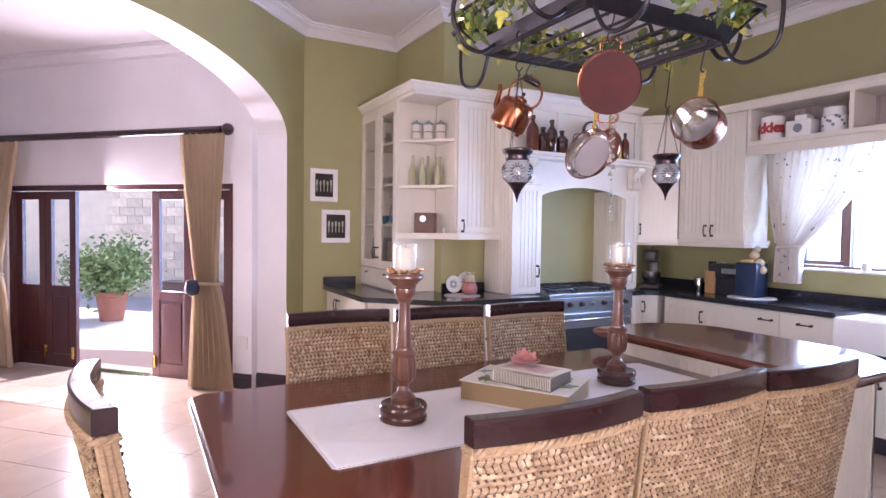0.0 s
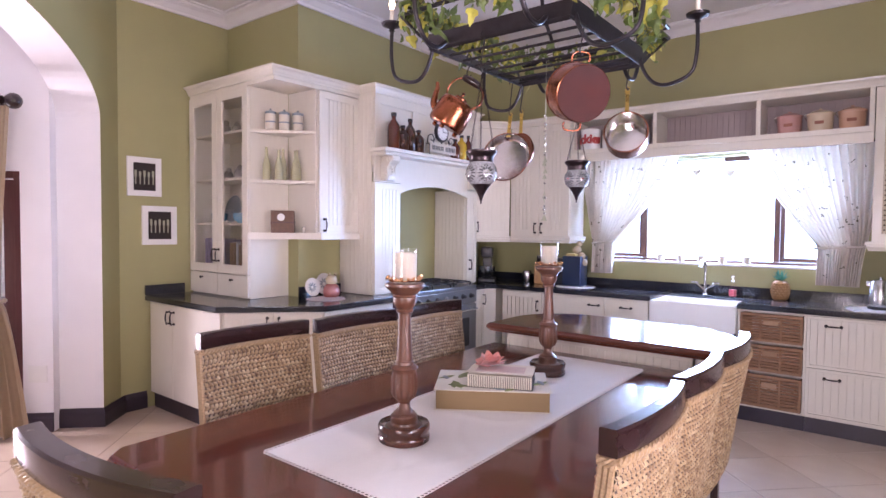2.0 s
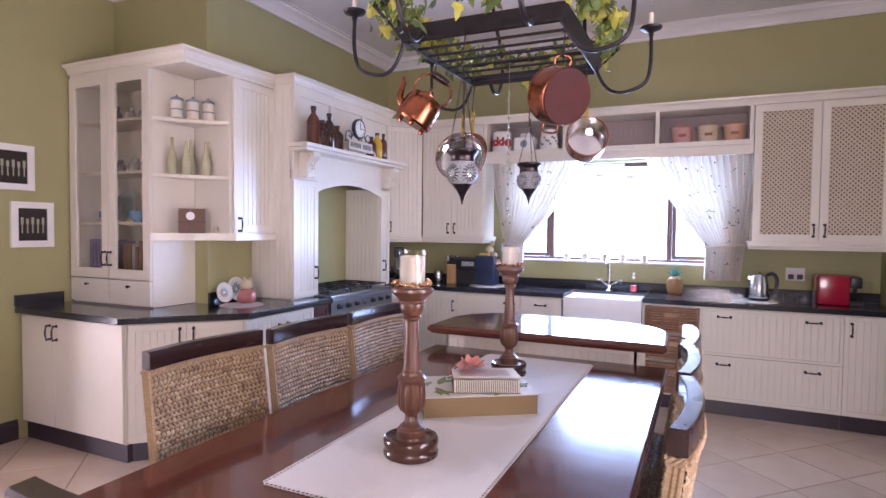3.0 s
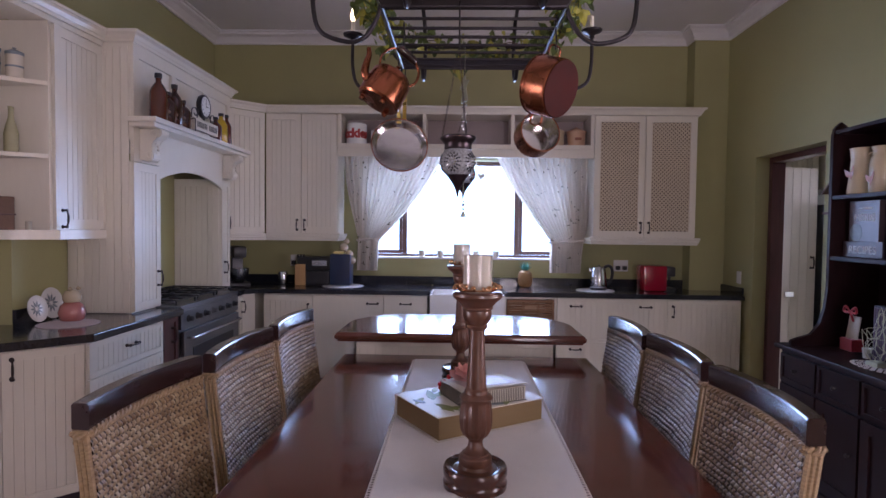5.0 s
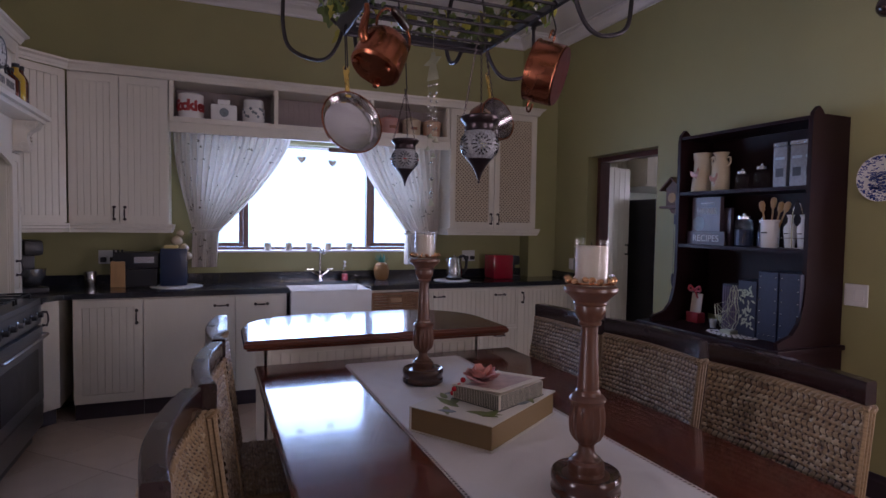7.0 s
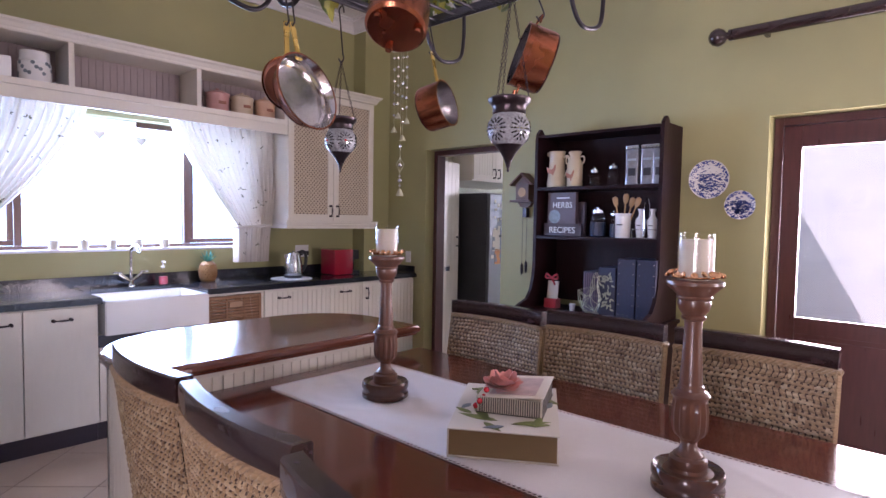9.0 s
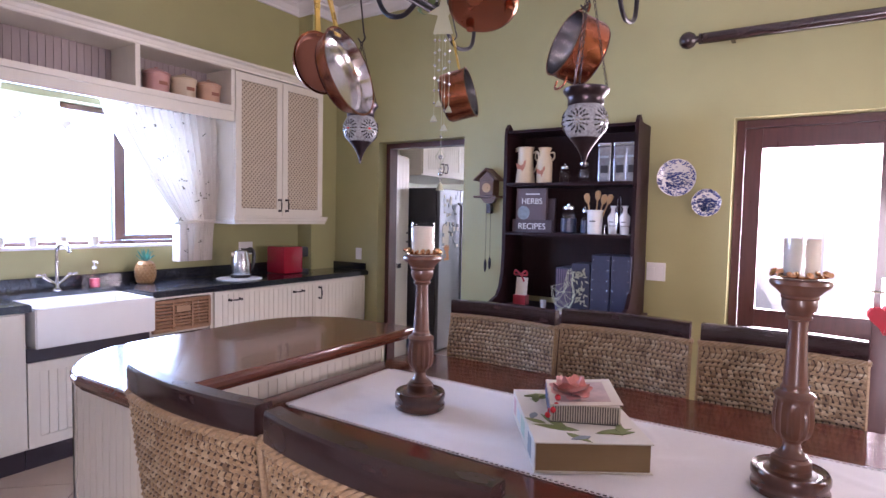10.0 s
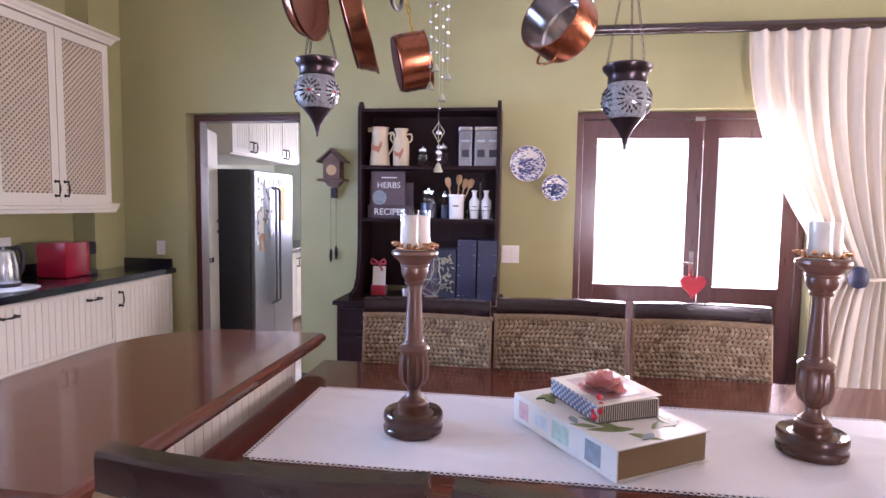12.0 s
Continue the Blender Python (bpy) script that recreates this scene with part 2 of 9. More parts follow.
def diag(d, e, z=0.0):
    """A place in the diagonal living room: d towards its door wall, e away from the kitchen."""
    return Vector((d * R2 - e * R2, d * R2 + e * R2, z))


# ---- the shell ----
TOP = 3.355
X_WIN, Y_BACK, Y_PIC, Y_RIGHT = 4.88, 4.33, 5.32, -0.58
ground = part("ground", B((-60, 60, -60, 60, -0.3, -0.04)), mat("pale_patio_paving", (0.58, 0.55, 0.50), 0.8, noise_scale=3), None, "pale sunlit paving and ground outside", kind="structure")
part("floor", prism([(-2.6, -0.8), (5.1, -0.8), (5.1, 6.0), (2.0, 6.2), (-3.5, 9.8), (-8.0, 5.5), (-2.6, 0.2)], -0.039, 0.0), GROUT, None, "screed and brown grout under the beige tiles", kind="structure")
part("floor_pantry", B((2.6, 5.4, -4.6, -0.801, -0.039, 0.0)), TILE, None, "beige tiled floor of the side room", kind="structure")

wall("wall_window", (X_WIN, Y_BACK + 0.2), (X_WIN, Y_RIGHT - 0.25), TOP, 0.24, [(Y_BACK + 0.2 - 2.86, Y_BACK + 0.2 - 0.82, 1.17, 2.14)], GREEN, "olive green plastered wall with a wide window")
wall("wall_back", (2.32, Y_BACK), (X_WIN, Y_BACK), TOP, 0.22, [], GREEN, "olive green plastered wall behind the range")
wall("wall_nib", (2.30, Y_PIC + 0.2), (2.30, Y_BACK - 0.003), TOP, 0.2, [], GREEN, "short olive green wall behind the glass cabinet")
wall("wall_picture", (1.35, Y_PIC), (2.298, Y_PIC), TOP, 0.2, [], GREEN, "olive green wall with two small framed pictures")
wall("wall_right", (X_WIN, Y_RIGHT), (-2.6, Y_RIGHT), TOP, 0.25, [(4.88 - 4.171, 4.88 - 3.257, 0, 2.10), (4.88 - 1.255, 4.88 + 0.30, 0, 2.10)], GREEN, "olive green plastered wall with two doorways")
# The opening here is made for the added lamp and is out of view.
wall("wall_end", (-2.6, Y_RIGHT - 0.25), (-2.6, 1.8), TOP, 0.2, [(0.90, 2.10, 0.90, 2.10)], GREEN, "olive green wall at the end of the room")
part("wall_pier", B((4.70, 4.878, -0.578, -0.262, 0.0, TOP)), GREEN, None, "olive green corner pier beside the window wall", kind="structure")


def arch_wall():
    """The diagonal wall with its wide elliptical arch, seen from the kitchen side."""
    e0, e1, d_r, d_l = 2.80, 3.10, 4.43, 1.36
    spring, rise, mid, half = 2.255, 0.55, (4.43 + 1.36) / 2, (4.43 - 1.36) / 2
    bm = bmesh.new()
    n = 48
    us = [mid - half * math.cos(math.pi * i / n) for i in range(n + 1)]
    low = [(-1.3, 0.0), (d_l, 0.0)] + [(u, spring + rise * math.sqrt(max(0, 1 - ((u - mid) / half) ** 2))) for u in us] + [(d_r, 0.0), (4.72, 0.0)]
    cols = [[bm.verts.new(diag(u, e, z)) for e, z in ((e0, z0), (e0, TOP), (e1, TOP), (e1, z0))] for u, z0 in low]
    for a, b in zip(cols, cols[1:]):
        for k in range(4):
            if (a[0].co - b[0].co).xy.length < 1e-5 and k != 3:
                continue
            q = bm.faces.new((a[k], b[k], b[(k + 1) % 4], a[(k + 1) % 4]))
            q.material_index = 1 if k >= 2 else 0
    bm.faces.new(cols[0])
    bm.faces.new(cols[-1])
    ob = part("wall_arch", bm, GREEN, None, "olive green wall with a wide arch and white reveal", kind="structure")
    ob.data.materials.append(WHITE_WALL)


arch_wall()
wall("wall_living_doors", diag(4.35, 8.5), diag(4.35, 3.10), 3.15, 0.2, [(2.45, 5.20, 0, 1.86)], WHITE_WALL, "white living room wall with folding garden doors")
wall("wall_living_far", diag(-3.5, 8.0), diag(4.35, 8.0), 3.15, 0.2, [], WHITE_WALL, "white far wall of the living room")
wall("wall_living_side", diag(-1.3, 2.9), diag(-1.3, 8.0), 3.15, 0.2, [], WHITE_WALL, "white side wall of the living room")
part("ceiling", prism([(-2.8, -0.8), (5.1, -0.8), (5.1, 4.64), (2.5, 5.6), (1.4, 5.6), (-2.8, 1.55)], TOP, TOP + 0.1), CEIL, None, "white plastered kitchen ceiling", kind="structure")
part("ceiling_living", prism([tuple(diag(4.6, 3.10))[:2], tuple(diag(4.6, 8.4))[:2], tuple(diag(-1.6, 8.4))[:2], tuple(diag(-1.6, 3.10))[:2]], 3.15, 3.25), CEIL, None, "white living room ceiling", kind="structure")
CORNICE = [(0, -0.11), (0.02, -0.11), (0.02, -0.09), (0.05, -0.05), (0.085, -0.03), (0.085, -0.012), (0.11, -0.012), (0.11, 0), (0, 0)]
a0, a1 = diag(-1.3, 2.80), diag(4.72, 2.80)
part("cornice", sweep(CORNICE, [(x, y, TOP - 0.001) for x, y in ((-2.6, Y_RIGHT), (-2.6, 1.3), (a1.x - 0.0, a1.y), (1.40, Y_PIC), (2.30, Y_PIC), (2.30, Y_BACK), (X_WIN, Y_BACK), (X_WIN, -0.262), (4.70, -0.262), (4.70, Y_RIGHT))], closed=True), CEIL, None, "white moulded plaster cornice", kind="structure")
part("cornice_living", sweep(CORNICE, [tuple(diag(4.35, 3.10, 3.149)), tuple(diag(4.35, 8.0, 3.149))][::-1]), CEIL, None, "white moulded cornice of the living room", kind="structure")

# ---- kitchen fittings ----


def bow_handle_mesh():
    bm = bmesh.new()
    for z in (-0.045, 0.045):
        lathe([(0.006, 0), (0.011, 0.004), (0.007, 0.010), (0.006, 0.024), (0.010, 0.028), (0.006, 0.034)], 10, bm, pose(0, 0, z, 90))
    tube([(0, -0.026, -0.047), (0, -0.034, -0.03), (0.0, -0.037, -0.012), (0, -0.037, 0.012), (0, -0.034, 0.03), (0, -0.026, 0.047)], [0.003, 0.0045, 0.006, 0.006, 0.0045, 0.003], 8, bm)
    return mesh_of(bm, "handle", 0.7)


HANDLE = bow_handle_mesh()
KNOB = mesh_of(lathe([(0.006, 0), (0.005, 0.012), (0.011, 0.018), (0.009, 0.026), (0.002, 0.029)], 12, None, pose(0, 0, 0, 90)), "knob", 0.7)


def boards(parent, x0, x1, z0, z1, y, m=None, material=None, depth=0.008, pitch=0.045):
    """Upright boards with grooves between them, their faces at y; returns the box behind them."""
    n = max(1, round((x1 - x0) / pitch))
    w = (x1 - x0) / n
    me = mesh_of(B((0.0016, w - 0.0016, 0, depth, z0, z1), bev=0.0012), "board")
    for i in range(n):
        part("board", me, material or CREAM, parent, at=(m or Matrix()) @ pose(x0 + i * w, y, 0))
    return (x0, x1, y + depth - 0.003, y + depth + 0.004, z0, z1)


def lattice_bm(x0, x1, z0, z1, y, pitch=0.0355, w=0.0135):
    bm = bmesh.new()
    for s, yy in ((1, y), (-1, y + 0.004)):
        c = -(z1 - z0)
        while c < (x1 - x0):
            # the line x = c + t, z = t (from the foot), mirrored for the other way
            t0, t1 = max(0, -c), min(z1 - z0, (x1 - x0) - c)
            if t1 - t0 > 0.01:
                xa, xb = c + t0, c + t1
                if s < 0:
                    xa, xb = (x1 - x0) - xa, (x1 - x0) - xb
                a, b = Vector((x0 + xa, yy, z0 + t0)), Vector((x0 + xb, yy, z0 + t1))
                d = b - a
                m = Matrix.Translation((a + b) / 2) @ Matrix.Rotation(-math.atan2(d.z, d.x), 4, "Y")
                add_box(bm, -d.length / 2, d.length / 2, -0.002, 0.002, -w / 2, w / 2, m)
            c += pitch
    return bm


def ring_bm(x0, x1, z0, z1, r, y, t, bev=0.002):
    """A joined frame of stiles and rails, r wide, from y to y + t."""
    bm = bmesh.new()
    loops = []
    for k in (0, r):
        for yy in (y, y + t):
            loops.append([bm.verts.new((x, yy, z)) for x, z in ((x0 + k, z0 + k), (x1 - k, z0 + k), (x1 - k, z1 - k), (x0 + k, z1 - k))])
    of, ob_, inf, inb = loops
    for i in range(4):
        j = (i + 1) % 4
        for a, b in ((of, inf), (inf, inb), (inb, ob_), (ob_, of)):
            bm.faces.new((a[i], a[j], b[j], b[i]))
    if bev:
        bmesh.ops.bevel(bm, geom=[e for e in bm.edges if e.calc_face_angle(0) > 0.5], offset=bev, segments=2, affect="EDGES", profile=0.6)
    return bm


def cab_door(parent, x0, x1, z0, z1, y, style="bead", handle=None, knob=None, name="door", rail=0.055, material=None):
    """A framed door or drawer front whose face lies at y; handle (x, z, turn) with turn 90 for a level one."""
    material = material or CREAM
    g = 0.0025
    x0, x1, z0, z1 = x0 + g, x1 - g, z0 + g, z1 - g
    t = 0.02
    bm = bmesh.new()
    if style == "plain":
        bm = B((x0, x1, y, y + t, z0, z1), bev=0.003)
    else:
        r = min(rail, (x1 - x0) * 0.3, (z1 - z0) * 0.3)
        bm = ring_bm(x0, x1, z0, z1, r, y, t)
        if style == "bead":
            add_box(bm, x0 + r, x1 - r, y + 0.011, y + 0.018, z0 + r, z1 - r)
        if style == "raised":
            add_box(bm, x0 + r, x1 - r, y + 0.010, y + 0.016, z0 + r, z1 - r)
    door = part(name, bm, material, parent)
    if style == "bead":
        boards(door, x0 + r + 0.001, x1 - r - 0.001, z0 + r + 0.001, z1 - r - 0.001, y + 0.0045, material=material)
    if style == "lattice":
        part("lattice", lattice_bm(x0 + r, x1 - r, z0 + r, z1 - r, y + 0.008), LATTICE, door, "tan crossed lattice slats")
        # A dark sheet added for the shade of the cabinet inside.
        part("dark_backing", B((x0 + r, x1 - r, y + 0.0165, y + 0.0185, z0 + r, z1 - r)), LATTICE_SHADE, door, "dark sheet for the shaded inside behind the lattice")
    if style == "glass":
        part("pane", B((x0 + r, x1 - r, y + 0.008, y + 0.012, z0 + r, z1 - r)), PANE, door, "clear glass pane")
    if handle:
        part("handle", HANDLE, HANDLE_IRON, door, "dark pewter bow handle", pose(handle[0], y, handle[1], 0, handle[2] if len(handle) > 2 else 0, 0))
    if knob:
        for kx, kz in knob:
            part("knob", KNOB, HANDLE_IRON, door, "small dark pewter knob", pose(kx, y, kz))
    return door


LATTICE = mat("tan_lattice", (0.60, 0.50, 0.38), 0.5, vary=0.1)
# Shade of the shelves behind the lattice as one flat dark brown.
LATTICE_SHADE = mat("lattice_inside_shade", (0.10, 0.075, 0.06), 0.9, vary=0.2)


def carcass(parent, w, d, z0, z1, material=None, y=0.022, t=0.018, shelves=(), name="body", back=None):
    """An open-fronted box with real sides, top, foot and back."""
    material = material or CREAM
    bx = [(0.001, t, y, d, z0, z1), (w - t, w - 0.001, y, d, z0, z1), (t, w - t, y, d, z0, z0 + t), (t, w - t, y, d, z1 - t, z1), (t, w - t, d - 0.01, d, z0 + t, z1 - t)]
    body = part(name, B(*bx), material, parent)
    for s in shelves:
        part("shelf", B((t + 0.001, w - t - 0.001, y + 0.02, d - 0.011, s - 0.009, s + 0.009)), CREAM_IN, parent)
    return body


def facing_west(x, y, z=0.0):
    return pose(x, y, z, 0, 0, -90)


# the long worktop run under the window: local x runs south from the corner
RUN = [  # start y, end y, kind
    (3.64, 3.20, "door1"), (3.20, 2.18, "wide"), (1.50, 1.04, "baskets"), (1.04, 0.08, "drawers"), (0.08, -0.555, "door2")]
WICKER = mat("brown_wicker", (0.30, 0.16, 0.085), 0.6, vary=0.45, noise_scale=70, bump=0.8, bump_scale=160, dist=0.004)


def run_unit(y0, y1, kind):
    w = y0 - y1
    label = {"door1": "cream painted beadboard base cabinet in the corner", "wide": "cream plain base cabinet beside the white sink", "baskets": "cream open base unit holding three wicker baskets",
             "drawers": "cream beadboard base unit with two deep drawers", "door2": "cream beadboard base cabinet beside the green wall"}[kind]
    t = thing("base_cabinet", facing_west(4.295, y0), label, "kitchen cabinet", "base cabinets under the window")
    carcass(t, w, 0.58, 0.12, 0.877, shelves=((0.40, 0.63) if kind == "baskets" else ()))
    part("plinth", B((0.0015, w - 0.0015, 0.045, 0.10, 0.002, 0.118)), DARK_TRIM, t, "dark purple brown plinth")
    if kind == "door1":
        cab_door(t, 0, w, 0.13, 0.87, 0, "bead", (w - 0.04, 0.74))
    elif kind == "wide":
        cab_door(t, 0, w * 0.62, 0.13, 0.87, 0, "plain", (w * 0.62 - 0.10, 0.80, 90))
        cab_door(t, w * 0.62, w, 0.13, 0.87, 0, "plain", (w * 0.81, 0.80, 90))
    elif kind == "drawers":
        for a, b in ((0.13, 0.49), (0.49, 0.87)):
            door = cab_door(t, 0, w, a, b, 0, "bead", (w * 0.17, b - 0.065, 90), name="drawer_front", rail=0.02)
            part("handle", HANDLE, HANDLE_IRON, door, "dark pewter bow handle", pose(w * 0.80, 0, b - 0.065, 0, 90, 0))
    elif kind == "door2":
        cab_door(t, 0, w, 0.13, 0.87, 0, "bead", (0.045, 0.77), rail=0.03)
    else:
        for a, b in ((0.14, 0.385), (0.415, 0.615), (0.645, 0.855)):
            k = thing("basket", facing_west(4.295, y0) @ pose(w / 2, 0.02, a), "brown woven basket drawer with wooden grip on a cream shelf", "basket", "baskets in the base unit")
            hw, h = w / 2 - 0.03, b - a - 0.01
            bm = bmesh.new()
            rows = max(4, int(h / 0.022))
            for r in range(rows):
                z = h * (r + 0.5) / rows
                for side in ((-hw, 0.0, hw, 0.0), (-hw, 0.0, -hw, 0.4), (hw, 0.0, hw, 0.4)):
                    xa, ya, xb, yb = side
                    n = 16
                    tube([(xa + (xb - xa) * i / n + (0.002 if (i + r) % 2 else -0.002) * (ya != yb), ya + (yb - ya) * i / n + (0.004 if (i + r) % 2 else -0.004) * (xa != xb), z) for i in range(n + 1)], h / rows * 0.46, 5, bm)
            part("weave", bm, WICKER, k, "brown wicker strands", smooth=1.2)
            part("frame", B((-hw - 0.006, hw + 0.006, -0.012, 0.006, h - 0.012, h + 0.008), (-hw - 0.006, hw + 0.006, -0.012, 0.006, -0.004, 0.012), (-hw - 0.008, -hw + 0.012, -0.012, 0.006, 0.012, h - 0.012), (hw - 0.012, hw + 0.008, -0.012, 0.006, 0.012, h - 0.012),
                            (-0.075, -0.06, -0.012, -0.004, 0.012, h - 0.012), (0.06, 0.075, -0.012, -0.004, 0.012, h - 0.012)), WICKER, k)
            part("grip", B((-0.05, 0.05, -0.016, -0.005, h * 0.62, h * 0.8)), mat("pale_basket_grip", (0.42, 0.26, 0.15)), k, "pale wooden grip")
            part("base", B((-hw, hw, 0.008, 0.4, -0.004, 0.004)), WICKER, k)


for row in RUN:
    run_unit(*row)


def worktop(name, outline, label, z0=0.88, z1=0.92):
    bm = prism(outline, z0, z1)
    edges = [e for e in bm.edges if abs(e.verts[0].co.z - z1) < 1e-4 and abs(e.verts[1].co.z - z1) < 1e-4]
    bmesh.ops.bevel(bm, geom=edges, offset=0.006, segments=2, affect="EDGES")
    return solo(name, bm, GRANITE, Matrix(), label, "worktop")


worktop("worktop", [(4.268, 4.32), (4.01, 4.32), (4.01, 3.765), (4.17, 3.765), (4.268, 3.68), (4.268, 2.162), (4.87, 2.162), (4.87, 4.32)], "polished black granite worktop beside the white sink")
worktop("worktop", [(4.268, 1.498), (4.268, -0.57), (4.87, -0.57), (4.87, 1.498)], "polished black granite worktop with kettle and coffee machine")
worktop("worktop", [(4.70, 2.158), (4.70, 1.502), (4.87, 1.502), (4.87, 2.158)], "black granite strip behind the sink")
worktop("worktop", [(1.545, 4.265), (2.085, 3.735), (3.015, 3.735), (3.015, 4.32), (2.29, 4.32), (2.29, 5.31), (1.545, 5.31)], "polished black granite worktop under the glass cabinet")
up = [(4.853, 4.873, -0.57, 4.32, 0.921, 1.0), (4.30, 4.85, -0.574, -0.556, 0.921, 0.985)]
part("upstand", B(up[0]), GRANITE, None, "low black granite upstand under the window", kind="structure")
part("upstand", B(up[1]), GRANITE, None, "low black granite upstand on the green wall", kind="structure")
part("upstand", B((1.545, 1.87, 5.296, 5.316, 0.921, 1.0)), GRANITE, None, "low black granite upstand by the glass cabinet", kind="structure")
part("upstand", B((2.30, 2.75, 4.306, 4.326, 0.921, 1.0)), GRANITE, None, "low black granite upstand in the nook", kind="structure")

# the sink
s = thing("butler_sink", facing_west(4.235, 2.158), "white glazed butler sink set in the black worktop", "sink")
bm = B((0, 0.656, 0, 0.455, 0.68, 0.895))
top = max(bm.faces, key=lambda f: f.calc_center_median().z)
bmesh.ops.inset_individual(bm, faces=[top], thickness=0.024)
well = bmesh.ops.extrude_discrete_faces(bm, faces=[top])["faces"][0]
for v in well.verts:
    v.co.z = 0.70
    v.co.x += 0.012 if v.co.x < 0.328 else -0.012
    v.co.y += 0.012 if v.co.y < 0.228 else -0.012
bmesh.ops.bevel(bm, geom=[e for e in bm.edges if not e.is_boundary], offset=0.006, segments=2, affect="EDGES")
part("basin", bm, CERAMIC, s, smooth=0.6)
part("drain", lathe([(0.04, 0), (0.04, 0.004), (0.02, 0.005)], 20), CHROME, s, at=pose(0.33, 0.22, 0.701))
t = thing("base_cabinet", facing_west(4.295, 2.178), "cream base cabinet under the white sink", "kitchen cabinet", "base cabinets under the window")
w = 0.676
carcass(t, w, 0.58, 0.12, 0.675)
part("plinth", B((0.0015, w - 0.0015, 0.045, 0.10, 0.002, 0.118)), DARK_TRIM, t, "dark purple brown plinth")
part("rail", B((0.002, w - 0.002, 0.006, 0.02, 0.60, 0.675)), DARK_TRIM, t)
cab_door(t, 0, w / 2, 0.13, 0.60, 0, "bead", (w / 2 - 0.04, 0.50))
cab_door(t, w / 2, w, 0.13, 0.60, 0, "bead", (w / 2 + 0.04, 0.50))

# base cabinets below the glass cabinet and the nook
t = thing("base_cabinet", facing_west(1.58, 5.30), "cream base cabinet under the glass fronted cabinet", "kitchen cabinet", "base cabinets by the range")
carcass(t, 1.035, 0.70, 0.12, 0.877)
part("plinth", B((0.002, 1.03, 0.03, 0.08, 0.002, 0.118)), DARK_TRIM, t, "dark purple brown plinth")
cab_door(t, 0, 0.36, 0.13, 0.87, 0, "plain", (0.325, 0.77))
cab_door(t, 0.36, 1.033, 0.13, 0.87, 0, "plain", (0.395, 0.77))
t = thing("base_cabinet", pose(1.598, 4.262, 0, 0, 0, -45), "cream beadboard corner base cabinet with two small doors", "kitchen cabinet", "base cabinets by the range")
part("body", prism([(0.005, 0.022), (0.685, 0.022), (0.40, 0.33), (0.30, 0.33)], 0.12, 0.877), CREAM, t)
part("plinth", prism([(0.03, 0.035), (0.665, 0.035), (0.60, 0.10), (0.09, 0.10)], 0.002, 0.118), DARK_TRIM, t, "dark purple brown plinth")
cab_door(t, 0.01, 0.345, 0.13, 0.87, 0, "bead", (0.305, 0.79), rail=0.04)
cab_door(t, 0.345, 0.68, 0.13, 0.87, 0, "bead", (0.385, 0.79), rail=0.04)
t = thing("base_cabinet", pose(2.095, 3.768, 0), "cream beadboard drawer cabinet beside the steel range", "kitchen cabinet", "base cabinets by the range")
carcass(t, 0.72, 0.66, 0.12, 0.877)
part("plinth", B((0.003, 0.717, 0.04, 0.09, 0.002, 0.118)), DARK_TRIM, t, "dark purple brown plinth")
for a, b in ((0.13, 0.31), (0.31, 0.49), (0.49, 0.68), (0.68, 0.87)):
    cab_door(t, 0.0, 0.72, a, b, 0, "bead", (0.36, (a + b) / 2 + 0.02, 90), name="drawer_front", rail=0.03)
t = thing("pull_out_cabinet", pose(2.825, 3.768, 0), "narrow dark red-brown pull-out cabinet beside the range", "kitchen cabinet")
part("body", B((0.0, 0.18, 0.022, 0.66, 0.0, 0.877)), DOORWOOD, t)
cab_door(t, 0.0, 0.18, 0.02, 0.87, 0, "raised", (0.09, 0.76), rail=0.03, material=DOORWOOD)


